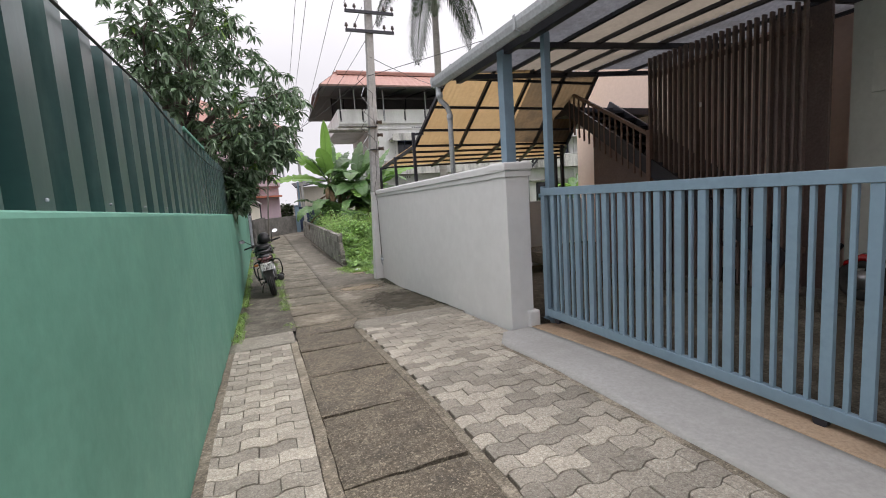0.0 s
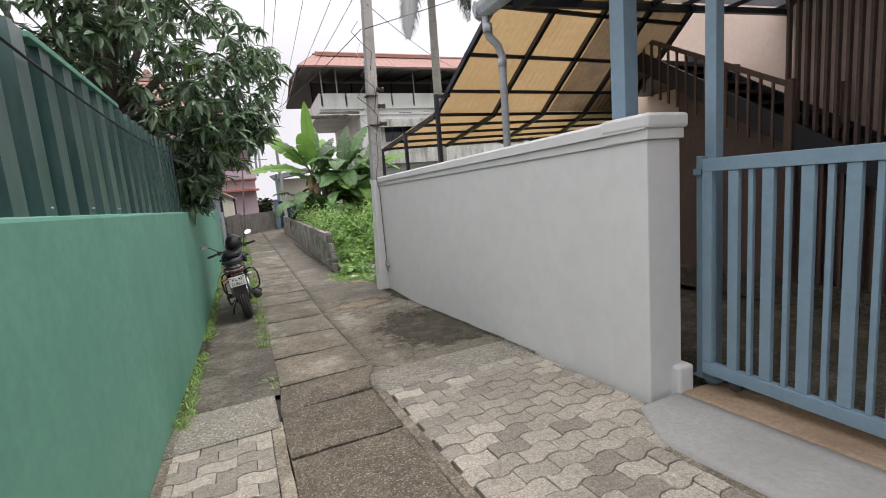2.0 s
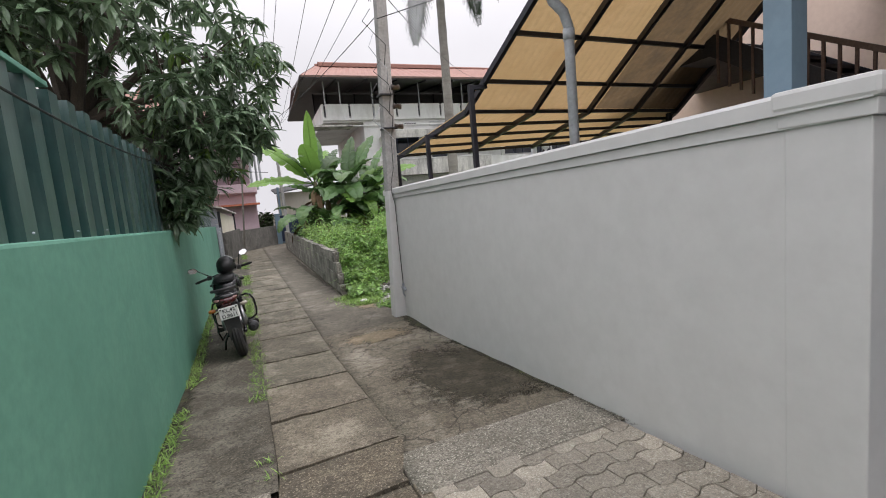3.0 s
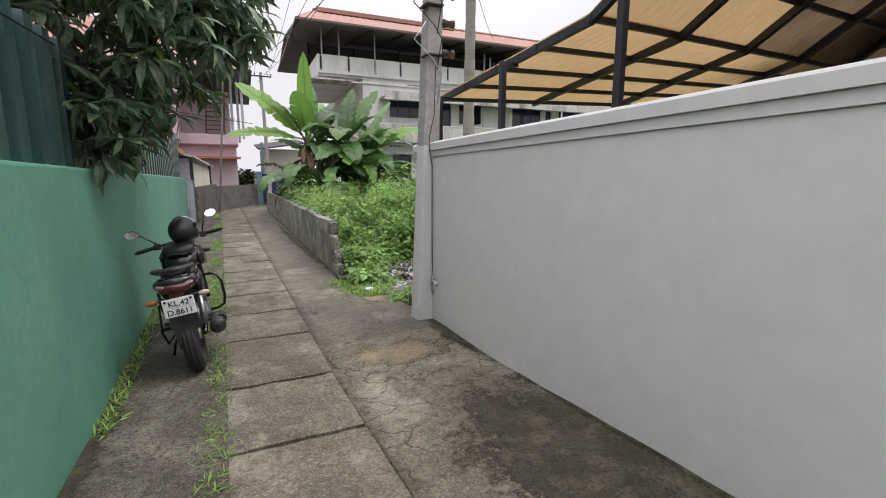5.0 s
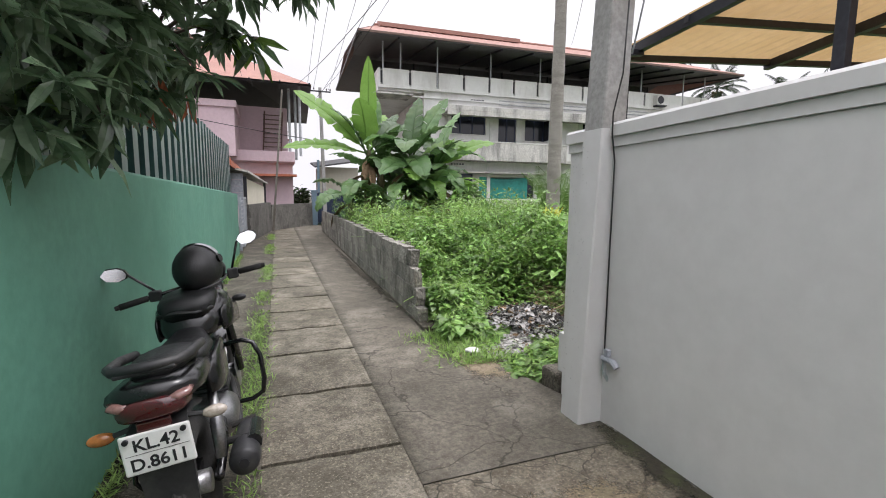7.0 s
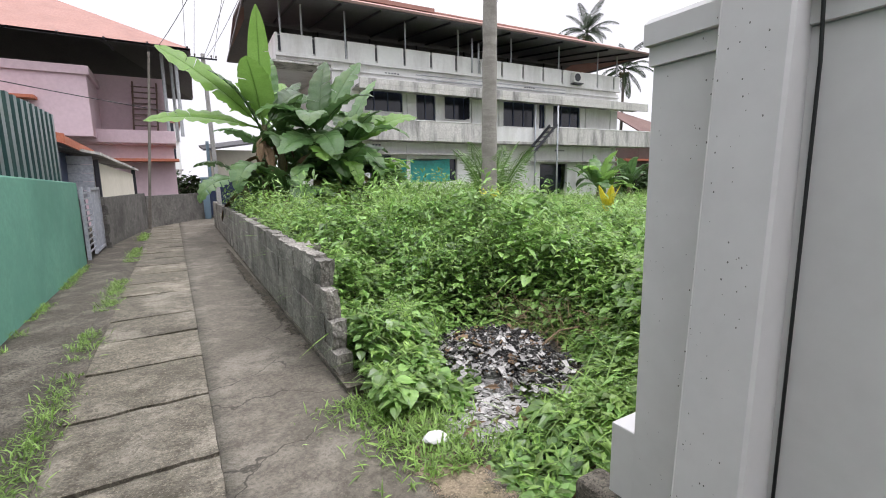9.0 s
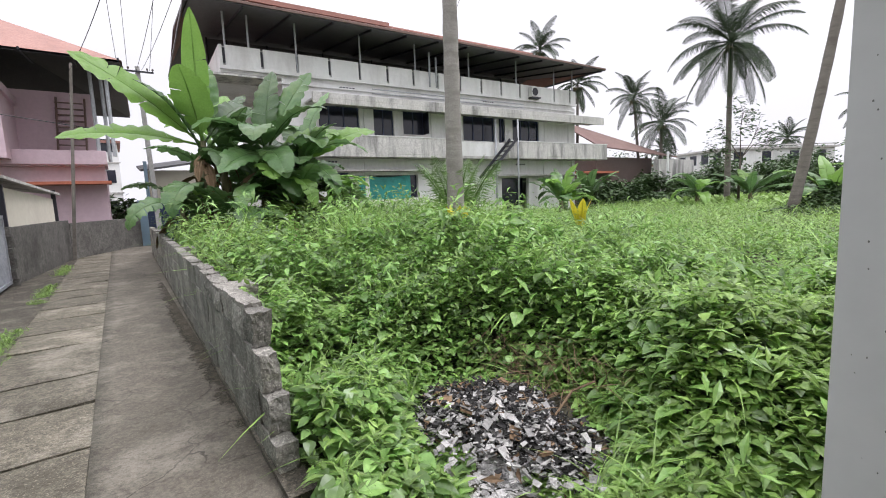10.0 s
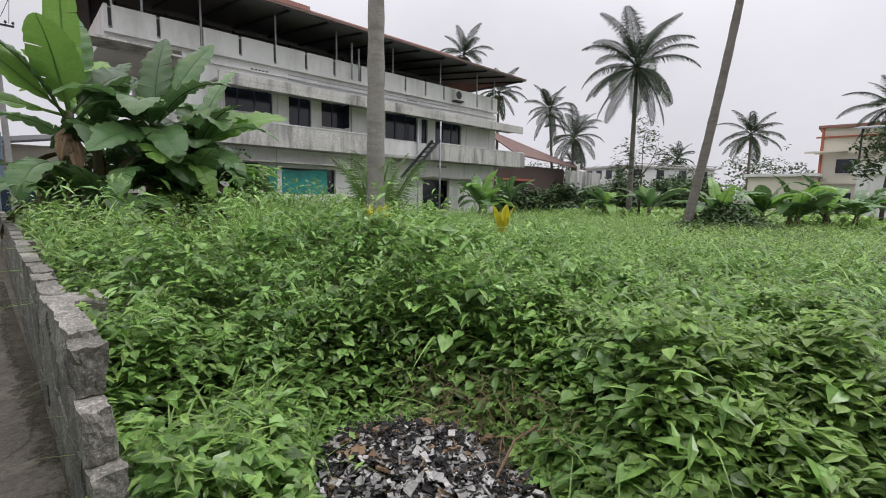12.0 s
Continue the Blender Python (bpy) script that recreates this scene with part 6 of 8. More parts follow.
def banana_plant(x, y, z, height, leaves, label, lean=(0.0, 0.0), stems=1, hanging=3, group="banana clump"):
    t = thing("banana_plant", label, "banana plant", group)
    rr2 = random.Random(int(x * 100 + y * 10))
    for s in range(stems):
        ox, oy = (0, 0) if s == 0 else (rr2.uniform(-0.35, 0.35), rr2.uniform(-0.3, 0.3))
        hh = height if s == 0 else height * rr2.uniform(0.5, 0.8)
        part("pseudostem", tubem([(x + ox, y + oy, z - 0.3), (x + ox, y + oy, z + 0.2), (x + ox + lean[0] * 0.5, y + oy + lean[1] * 0.5, z + hh * 0.5), (x + ox + lean[0], y + oy + lean[1], z + hh)], [0.15, 0.14, 0.11, 0.07], 10), M["stem"], t, smooth=True)
    top = (x + lean[0], y + lean[1], z + height - 0.1)
    for k, (azd, elev, L, wd, droop, mat, torn, *turned) in enumerate(leaves):
        key = (elev, L, wd, droop, torn)
        if key not in LEAF_SETS:
            bmx = banana_leaf(L, wd, radians(elev), radians(droop), torn, len(LEAF_SETS))
            me = bpy.data.meshes.new("leaf")
            bmx.to_mesh(me)
            bmx.free()
            me.polygons.foreach_set("use_smooth", [True] * len(me.polygons))
            LEAF_SETS[key] = me
        me = LEAF_SETS[key]
        if not me.materials or me.materials[0] != M[mat]:
            if me.materials:
                me = me.copy()
                me.materials.clear()
            me.materials.append(M[mat])
        o = new("leaf", me)
        o.parent = t
        hgt = 1.0 if k < 5 else (1.0, 0.92, 0.78, 0.62)[k % 4]
        roll = turned[0] if turned else 0 if mat == "banana_young" else rr2.uniform(-24, 24)
        o.matrix_local = pose(x + lean[0] * hgt, y + lean[1] * hgt, z + (height - 0.1) * hgt, 0, 0, azd) @ Matrix.Rotation(radians(roll), 4, Vector((math.cos(radians(elev)), 0, math.sin(radians(elev)))))
    for k in range(hanging):
        bmx = banana_leaf(rr2.uniform(0.8, 1.2), 0.22, radians(-20), radians(70), 0.9, 50 + k, 10)
        o = part("dry_leaf", bmx, M["dry_leaf"], t, "withered brown hanging leaf")
        o.matrix_local = pose(x + lean[0] * 0.8, y + lean[1] * 0.8, z + height * rr2.uniform(0.7, 0.95), 0, 0, rr2.uniform(0, 360))
    return t


def leaf_ring(n, seed, L=(1.6, 2.2), mat="banana", e=(30, 80)):
    r = random.Random(seed)
    return [(360 / n * k + r.uniform(-20, 20), round(r.uniform(*e) / 15) * 15, round(r.uniform(*L) / 0.3) * 0.3, r.choice((0.5, 0.64)), r.choice((40, 70, 100)), "banana_young" if mat == "banana" and r.random() < 0.3 else mat, r.choice((0.4, 0.7, 0.95))) for k in range(n)]


BZ = -0.2
Y, D = "banana_young", "banana"
banana_plant(3.05, 21.5, BZ, 2.75, [(262, 86, 2.75, 0.5, 12, Y, 0.1), (246, 66, 1.8, 0.74, 30, Y, 0), (75, 76, 2.2, 0.78, 20, D, 0.2), (192, 44, 2.7, 0.78, 22, Y, 0.25, -55), (190, 12, 2.5, 0.62, 30, Y, 0.3, -35), (215, 64, 1.9, 0.62, 40, D, 0.2, -40),
                                    (285, 40, 1.8, 0.66, 105, D, 0.6), (235, 25, 1.7, 0.6, 110, D, 0.6), (15, 55, 2.0, 0.66, 60, D, 0.4, 45), (320, 50, 1.9, 0.64, 90, D, 0.6)],
             "tall banana plant with bright upright young leaves", (0.05, 0.0), 2, 9)
banana_plant(4.15, 21.1, BZ, 2.55, [(60, 76, 2.2, 0.66, 20, D, 0.1), (345, 66, 2.3, 0.66, 25, D, 0.4, 50), (300, 55, 2.0, 0.7, 65, D, 0.2), (248, 42, 1.9, 0.7, 90, D, 0.3), (205, 50, 1.9, 0.66, 85, D, 0.2), (5, 34, 2.6, 0.6, 42, Y, 0.3, 40),
                                    (330, 12, 2.0, 0.62, 60, D, 0.5), (120, 60, 2.0, 0.62, 45, D, 0.2), (265, 10, 1.7, 0.66, 80, D, 0.4), (280, -10, 1.5, 0.6, 60, D, 0.5)] + leaf_ring(15, 3, (1.4, 2.0), e=(-15, 75)),
             "banana plant with dark green torn leaves", (0.15, 0), 2, 7)
banana_plant(4.95, 21.5, BZ, 2.3, [(20, 70, 2.3, 0.62, 25, D, 0.2), (352, 38, 2.6, 0.6, 44, Y, 0.3, 40), (318, 42, 2.0, 0.64, 80, D, 0.4), (275, 46, 1.9, 0.68, 85, D, 0.3), (228, 40, 1.8, 0.64, 95, D, 0.4), (50, 50, 2.0, 0.6, 50, D, 0.2),
                                   (0, 8, 2.3, 0.6, 75, D, 0.9), (335, -5, 2.0, 0.6, 70, D, 0.9), (290, 5, 1.7, 0.62, 80, D, 0.6)] + leaf_ring(15, 8, (1.4, 2.0), e=(-15, 75)),
             "banana plant with arching torn leaves", (0.2, 0), 2, 5)
banana_plant(3.7, 22.7, BZ, 2.8, leaf_ring(13, 5, (1.8, 2.4)), "banana plant with dark green torn leaves", (0, 0), 2, 2)
banana_plant(5.7, 22.3, BZ, 1.8, leaf_ring(12, 12, (1.5, 2.1), e=(-10, 60)), "banana plant with drooping lower leaves", (0.1, 0), 2, 2)
banana_plant(4.6, 20.7, BZ, 1.35, leaf_ring(11, 15, (1.3, 1.8), e=(0, 65)), "young banana plant low among the weeds", (0.1, 0), 1, 2)
banana_plant(2.7, 22.4, BZ, 1.5, leaf_ring(7, 17, (1.4, 1.8), e=(0, 65)), "young banana plant beside the block wall", (0, 0), 1, 2)
banana_plant(3.5, 20.9, BZ, 1.3, leaf_ring(11, 21, (1.3, 1.7), e=(0, 70)), "small banana sucker at the clump's foot", (0, 0), 1, 4)
banana_plant(5.3, 20.9, BZ, 1.2, leaf_ring(10, 27, (1.3, 1.8), e=(0, 65)), "small banana sucker at the clump's foot", (0, 0), 1, 2)
for k, (x, y, h, n) in enumerate(((23.5, 15.6, 0.5, 8), (25.2, 14.3, 0.7, 9), (26.3, 13.2, 0.6, 8), (28.5, 12.4, 0.7, 9), (30, 11.4, 0.6, 8), (27.6, 13.6, 0.5, 7), (20.5, 26, 0.7, 8), (22, 27, 0.6, 7), (25, 27.5, 0.8, 8), (29, 23, 0.7, 8), (31, 21, 0.7, 8))):
    banana_plant(x, y, 0.0, h, leaf_ring(n + 4, 30 + k, (1.7, 2.5), e=(30, 78)), "low clump of broad-leaved plantain at the plot's edge", (0, 0), 1, 0, "plantain clumps")
for x, y in ((7.0, 17.5), (10.2, 17.0)):
    t = thing("croton", "bright yellow upright leaves in the weeds", "plant", "yellow plants")
    for k in range(5):
        o = part("leaf", banana_leaf(0.95, 0.24, radians(80), radians(20), 0, k, 8), M["yellow_leaf"], t)
        o.matrix_local = pose(x, y, 0.05, 0, 0, 72 * k + 20)


# coconut palms
def frond_mesh(length, droop, elev, seed, nl=44, hang=0.8):
    r = random.Random(seed)
    b = bmesh.new()
    n = 14
    p, a = Vector((0, 0, 0)), elev
    line = []
    for i in range(n + 1):
        line.append((p.copy(), a))
        p = p + Vector((math.cos(a), 0, math.sin(a))) * length / n
        a -= droop / n * (0.5 + i / n)
    tube(b, [q for q, _ in line], [0.045 * (1 - 0.9 * i / n) for i in range(n + 1)], 4)
    for k in range(nl):
        t = 0.14 + 0.86 * k / (nl - 1)
        f = t * n
        i = min(n - 1, int(f))
        p0 = line[i][0].lerp(line[i + 1][0], f - i)
        aa = line[i][1]
        L = length * 0.23 * (math.sin(math.pi * (0.12 + 0.86 * t)) ** 0.6) * r.uniform(0.8, 1.1)
        for s in (-1, 1):
            d = Vector((0.55 * math.cos(aa), s * 0.8, 0.55 * math.sin(aa) + 0.1)).normalized()
            d2 = (d + Vector((0, 0, -hang * r.uniform(0.7, 1.3)))).normalized()
            w = Vector((math.cos(aa), 0, math.sin(aa))) * 0.021 * length / 4
            m1 = p0 + d * L * 0.5
            m2 = m1 + d2 * L * 0.5
            vs = [b.verts.new(c) for c in (p0 - w * 0.6, p0 + w * 0.6, m1 + w, m1 - w, m2)]
            b.faces.new((vs[0], vs[1], vs[2], vs[3]))
            b.faces.new((vs[3], vs[2], vs[4]))
    me = bpy.data.meshes.new("frond")
    b.to_mesh(me)
    b.free()
    me.materials.append(M["palm_leaf"])
    return me


FRONDS = [frond_mesh(4.2, radians(d), radians(e), k, 72, h) for k, (e, d, h) in enumerate(((68, 55, 0.7), (42, 75, 1.3), (15, 80, 1.8), (-15, 60, 2.2), (-45, 35, 2.2)))]


def coconut_palm(x, y, z, height, lean, label, size=1.0, seed=0, bend=0.0, n=22):
    r = random.Random(seed)
    t = thing("coconut_palm", label, "palm", "coconut palms")
    k = 26
    pts = []
    for i in range(k + 1):
        f = i / k
        pts.append((x + lean[0] * (f + bend * f * (1 - f) * 2), y + lean[1] * (f + bend * f * (1 - f) * 2), z + height * f))
    rad = [(0.26 if i == 0 else 0.19 - 0.07 * i / k) * (1.05 if i % 2 else 0.97) * (0.5 + 0.5 * size) for i in range(k + 1)]
    part("trunk", tubem(pts, rad, 12), M["palm_trunk"], t, smooth=True)
    top = pts[-1]
    for i in range(n):
        kind = min(4, int(i * 5 / n))
        o = new("frond", FRONDS[kind])
        o.parent = t
        o.matrix_local = pose(top[0], top[1], top[2] + 0.1, r.uniform(-12, 12), r.uniform(-8, 8), i * 137.5 + r.uniform(-10, 10)) @ Matrix.Scale(size * r.uniform(0.85, 1.1), 4)
    for i in range(7):
        b = bmesh.new()
        bmesh.ops.create_icosphere(b, subdivisions=2, radius=0.13)
        bmesh.ops.transform(b, matrix=pose(top[0] + 0.3 * math.cos(i * 0.9), top[1] + 0.3 * math.sin(i * 0.9), top[2] - 0.25 - 0.1 * (i % 3)), verts=b.verts)
        part("coconut", b, M["stem"], t, smooth=True)
    return t


plot_palm = coconut_palm(7.5, 18.25, -0.3, 11.6, (0.15, 0.1), "tall coconut palm with a straight grey trunk in the plot", 1.0, 1)
coconut_palm(22.0, 16.4, -0.2, 16.5, (1.98, -1.45), "tall leaning coconut palm with a bare grey trunk", 1.0, 2, 0.2)
coconut_palm(34.4, 23.6, -0.3, 10.4, (0.3, 0.2), "large dark coconut palm behind the plot", 1.05, 3, n=28)
coconut_palm(42.9, 34.6, -0.3, 9.7, (-1.0, 0.3), "coconut palm beside the brown-roofed house", 0.7, 4)
coconut_palm(41.2, 31.9, -0.3, 6.9, (0.2, 0), "short coconut palm with hanging dry fronds", 0.78, 5)
coconut_palm(34.2, 35.5, -0.3, 10.3, (0.4, 0.2), "coconut palm rising beside the white building", 0.62, 6)
coconut_palm(58.6, 20.8, -0.3, 8.0, (-0.5, 0), "slender coconut palm behind the plot", 0.8, 7)
coconut_palm(92, 38, -0.3, 8.4, (0, 0), "small distant coconut palm", 0.9, 8)
coconut_palm(53.4, 10.6, -0.3, 9.0, (0.3, 0), "coconut palm before the cream building", 0.85, 9)
coconut_palm(35.0, 40.6, -0.3, 14.6, (0.4, 0), "coconut palm showing above the building's roof", 0.7, 10)
coconut_palm(98, 62, -0.3, 9.0, (0, 0), "small distant coconut palm", 0.9, 11)
for o in plot_palm.children:
    if o.name.startswith("trunk"):
        o.data.materials[0] = M["pale_trunk"]
# young fan of fronds by the trunk
yp = thing("young_palm", "young coconut palm with upright yellow-green fronds", "palm")
YF = frond_mesh(2.2, radians(38), radians(82), 31, 40, 0.5)
YF.materials[0] = M["palm_young"]
for k in range(13):
    o = new("frond", YF)
    o.parent = yp
    o.matrix_local = pose(8.1, 18.9, 0.0, random.uniform(-10, 10), random.uniform(-6, 14), 28 * k)


def limb_tree(name, label, x, y, z, trunk_pts, rad, tips, leaf_mat, nclust, leaves_each, spread, leaf_len, shape, droop, seed, category="tree", inner=None, group=""):
    """Trunk, limbs to tips, and whorls of leaves round and along them."""
    r = random.Random(seed)
    t = thing(name, label, category, group)
    part("trunk", tubem(trunk_pts, rad, 10), M["bark"], t, smooth=True)
    cl = []
    root = Vector(trunk_pts[-1])
    for tip, rr_ in tips:
        tip = Vector(tip)
        mid = root.lerp(tip, 0.5) + Vector((r.uniform(-0.2, 0.2), r.uniform(-0.2, 0.2), r.uniform(0.0, 0.35)))
        b = bmesh.new()
        tube(b, [root, root.lerp(mid, 0.6), mid, mid.lerp(tip, 0.6), tip], [rad[-1] * 0.7, rad[-1] * 0.5, rad[-1] * 0.35, 0.025, 0.01], 6)
        for _ in range(int(nclust)):
            d = Vector((r.gauss(0, 1), r.gauss(0, 1), r.gauss(0, 0.8)))
            d = d.normalized() * (r.random() ** 0.45) * rr_
            c = tip + d
            cl.append(c)
            if r.random() < 0.35:
                s0 = tip + d * 0.15
                tube(b, [s0, s0.lerp(c, 0.5) + Vector((0, 0, 0.05)), c], [0.012, 0.008, 0.004], 4, False)
        part("limb", b, M["bark"], t)
    c = np.array([tuple(v) for v in cl])
    n = len(c) * leaves_each
    pos = np.repeat(c, leaves_each, 0) + RNG.normal(0, spread, (n, 3))
    az = np.tile(np.arange(leaves_each) * 2.4, len(c)) + np.repeat(RNG.uniform(0, 6.28, len(c)), leaves_each)
    m = leaf_mats(pos, az, RNG.uniform(droop[0], droop[1], n), RNG.uniform(-0.7, 0.7, n), np.full(n, leaf_len), 0.3)
    o = cloud_object("crown", shape[0], shape[1], m, M[leaf_mat])
    o.parent = t
    return t, c


MANGO = leaf_shape(0.28, 3, 0.35, 0.3, 0.5)
tips = [((-0.9, 9.3, 3.9), 0.6), ((-1.5, 9.1, 4.5), 0.6), ((-0.3, 9.6, 3.0), 0.75), ((0.05, 9.9, 2.6), 0.55), ((0.2, 10.2, 3.6), 0.8), ((-0.6, 10.4, 2.3), 0.7), ((-0.2, 10.8, 2.1), 0.55),
        ((-1.0, 10.0, 4.6), 1.0), ((-0.2, 10.9, 4.7), 0.85), ((-1.4, 9.6, 5.7), 1.0), ((-0.5, 11.8, 3.4), 0.9), ((0.55, 11.2, 3.0), 0.6), ((0.7, 11.4, 4.0), 0.6), 
        ((-0.9, 11.6, 5.6), 0.9), ((-1.6, 11.5, 4.2), 1.0), ((-0.45, 10.0, 1.75), 0.4), ((-1.7, 10.6, 6.6), 0.9), ((0.45, 10.1, 2.65), 0.35), ((-0.6, 10.6, 6.0), 0.85), ((-1.6, 9.4, 3.6), 0.55), ((-1.2, 10.6, 3.3), 0.8)]
mango, mc = limb_tree("mango_tree", "dark green mango tree leaning over the sheet fence", -1.7, 10.2, 0, [(-1.7, 10.3, -0.4), (-1.65, 10.25, 0.8), (-1.5, 10.2, 1.8), (-1.4, 10.2, 2.6)], [0.2, 0.16, 0.14, 0.12], tips, "mango", 40, 11, 0.022, 0.215, MANGO, (-1.1, 0.35), 5)
sel = mc[RNG.choice(len(mc), 60, replace=False)]
n = len(sel) * 7
o = cloud_object("young_leaves", MANGO[0], MANGO[1], leaf_mats(np.repeat(sel, 7, 0) + RNG.normal(0, 0.03, (n, 3)), RNG.uniform(0, 6.28, n), RNG.uniform(-1.0, 0.3, n), RNG.uniform(-0.6, 0.6, n), np.full(n, 0.19)), M["mango_young"])
o.parent = mango
o["label"] = "light green young leaves"
for cx, cy, cz in ((-0.25, 11.0, 1.85), (-0.2, 11.6, 1.95)):
    p_ = np.repeat(np.array([[cx, cy, cz]]), 14, 0) + RNG.normal(0, 0.05, (14, 3))
    o = cloud_object("red_young_leaves", MANGO[0], MANGO[1], leaf_mats(p_, RNG.uniform(0, 6.28, 14), RNG.uniform(-1.5, -0.9, 14), RNG.uniform(-0.6, 0.6, 14), np.full(14, 0.2)), M["red_leaf"])
    o.parent = mango
    o["label"] = "reddish drooping young leaves"
OVAL = leaf_shape(0.5, 2, 0.1, 0.2, 0.45)
limb_tree("sapling", "thin sapling with sparse pale leaves before the far palms", 32, 22, 0, [(32, 22, -0.3), (32, 22, 1.6), (32.1, 22, 2.6)], [0.09, 0.07, 0.05], [((31.2, 22.5, 4.0), 1.0), ((32.8, 21.4, 4.4), 1.1), ((32.2, 22, 5.4), 1.0), ((33.4, 21.0, 3.6), 0.9), ((31.0, 22.8, 3.0), 0.8)], "far_green", 34, 4, 0.1, 0.24, OVAL, (-0.6, 0.5), 21)
limb_tree("papaya_tree", "slim leafy tree before the white terrace house", 40, 10.5, 0, [(40, 10.5, -0.3), (40.1, 10.5, 2.2), (40.2, 10.4, 3.8)], [0.12, 0.1, 0.07], [((39.4, 11.2, 4.4), 1.0), ((40.9, 9.8, 4.6), 1.0), ((40.2, 10.4, 5.2), 0.9), ((39.2, 11.6, 3.2), 0.8), ((41, 9.4, 3.4), 0.9)], "far_green", 34, 6, 0.15, 0.34, OVAL, (-0.7, 0.4), 22)
far_trees = ((44, 28, 2.6, 3.0), (50, 26, 2.2, 2.6), (47, 24, 2.0, 2.4), (36, 29.5, 1.4, 1.8), (31, 28.8, 1.2, 1.5), (40, 28.8, 1.3, 1.8), (56, 24, 2.4, 3.2), (84, 24, 5, 6.0), (70, 30, 3.5, 4.0), (80, 50, 4, 5.0), (28.6, 29.6, 1.0, 1.2), (1.2, 36.5, 1.2, 1.6), (60, 50, 4, 4.5), (110, 40, 6, 6), (110, 70, 7, 7), (70, 75, 6, 5), (90, 14, 5, 5), (54, 33, 2.5, 2.5))
for k, (x, y, r_, h_) in enumerate(far_trees):
    rs = random.Random(60 + k)
    tp = [((x + rs.uniform(-0.7, 0.7) * r_, y + rs.uniform(-0.7, 0.7) * r_, h_ * rs.uniform(0.3, 0.95)), r_ * rs.uniform(0.4, 0.65)) for _ in range(8)]
    limb_tree("shrub" if h_ < 3 else "far_tree", "dense green shrub beyond the plot" if h_ < 3 else "dark green tree in the distance", x, y, 0, [(x, y, -0.4), (x, y, h_ * 0.2), (x, y, h_ * 0.4)], [0.12, 0.1, 0.08], tp, "far_green", 44, 5, 0.08 * r_, 0.22 + 0.07 * r_, OVAL, (-0.8, 0.5), 70 + k, "shrub" if h_ < 3 else "tree", group="far greenery")
# creeper mound at the leaning palm's foot
pts = np.column_stack([RNG.normal(23.0, 1.0, 2600), RNG.normal(15.2, 0.9, 2600)])
hh = 1.1 * np.exp(-(((pts[:, 0] - 23.0) / 1.5) ** 2 + ((pts[:, 1] - 15.2) / 1.3) ** 2)) * RNG.uniform(0.3, 1, 2600)
tagged(cloud_object("creeper_mound", OVAL[0], OVAL[1], leaf_mats(np.column_stack([pts, hh]), RNG.uniform(0, 6.28, 2600), RNG.uniform(-0.7, 0.4, 2600), RNG.uniform(-0.6, 0.6, 2600), np.full(2600, 0.2)), M["far_green"]), "dark creeper heaped at the leaning palm's foot", "creeper", kind="stuff")
pts = np.column_stack([RNG.uniform(28, 75, 9000), RNG.uniform(27.3, 29.8, 9000)])
hh = RNG.uniform(0.0, 1.0, 9000) * np.array([0.5 + 0.8 * (0.5 + noise.noise(Vector((a * 0.4, 0, 2)))) for a in pts[:, 0]])
tagged(cloud_object("hedge_growth", OVAL[0], OVAL[1], leaf_mats(np.column_stack([pts, hh - 0.2]), RNG.uniform(0, 6.28, 9000), RNG.uniform(-0.7, 0.5, 9000), RNG.uniform(-0.6, 0.6, 9000), np.full(9000, 0.34)), M["far_green"]), "dark green bushes along the back of the plot", "bushes", kind="stuff")

# ---- motorcycle ----
M["bike_black"] = surf("bike_black", (0.006, 0.006, 0.007), (0.01, 0.01, 0.011), 3, 0.25, 0.02, 30, coat=0.3)
M["bike_plastic"] = surf("bike_plastic", (0.02, 0.02, 0.022), (0.032, 0.032, 0.034), 4, 0.5, 0.1, 80, stain=(0.10, 0.095, 0.085), sscale=4, samt=0.4)
M["rubber"] = surf("rubber", (0.018, 0.018, 0.018), (0.03, 0.029, 0.028), 6, 0.85, 0.3, 90, stain=(0.08, 0.07, 0.055), sscale=5, samt=0.4)
M["seat_vinyl"] = surf("seat_vinyl", (0.009, 0.009, 0.01), (0.015, 0.015, 0.016), 5, 0.45, 0.3, 150)
M["alloy"] = surf("alloy", (0.30, 0.30, 0.31), (0.40, 0.40, 0.41), 6, 0.4, 0.1, 60, metal=0.9, stain=(0.16, 0.14, 0.12), sscale=6, samt=0.5)
M["tail_red"] = surf("tail_red", (0.05, 0.005, 0.007), (0.075, 0.007, 0.008), 6, 0.12, 0, 30, coat=0.7)
M["lens_clear"] = surf("lens_clear", (0.42, 0.36, 0.30), (0.5, 0.44, 0.38), 6, 0.15, 0, 30, coat=0.7)
M["corner_lens"] = surf("corner_lens", (0.22, 0.11, 0.10), (0.28, 0.15, 0.13), 6, 0.15, 0, 30, coat=0.7)
M["amber"] = surf("amber", (0.42, 0.14, 0.03), (0.5, 0.19, 0.05), 6, 0.15, 0, 30, coat=0.7)
M["plate_white"] = surf("plate_white", (0.74, 0.74, 0.72), (0.80, 0.80, 0.78), 6, 0.45, 0, 30, stain=(0.6, 0.58, 0.54), sscale=9, samt=0.35, grain=0.95)
M["ink"] = surf("ink", (0.015, 0.015, 0.018), (0.02, 0.02, 0.022), 6, 0.5, 0, 30)
M["mirror"] = surf("mirror", (0.85, 0.86, 0.88), (0.88, 0.89, 0.9), 2, 0.13, 0, 10, metal=1.0, grain=0.99)
bike = thing("motorcycle", "black motorcycle parked on its stand beside the green wall", "motorcycle", at=(0.10, 9.78, -0.335))
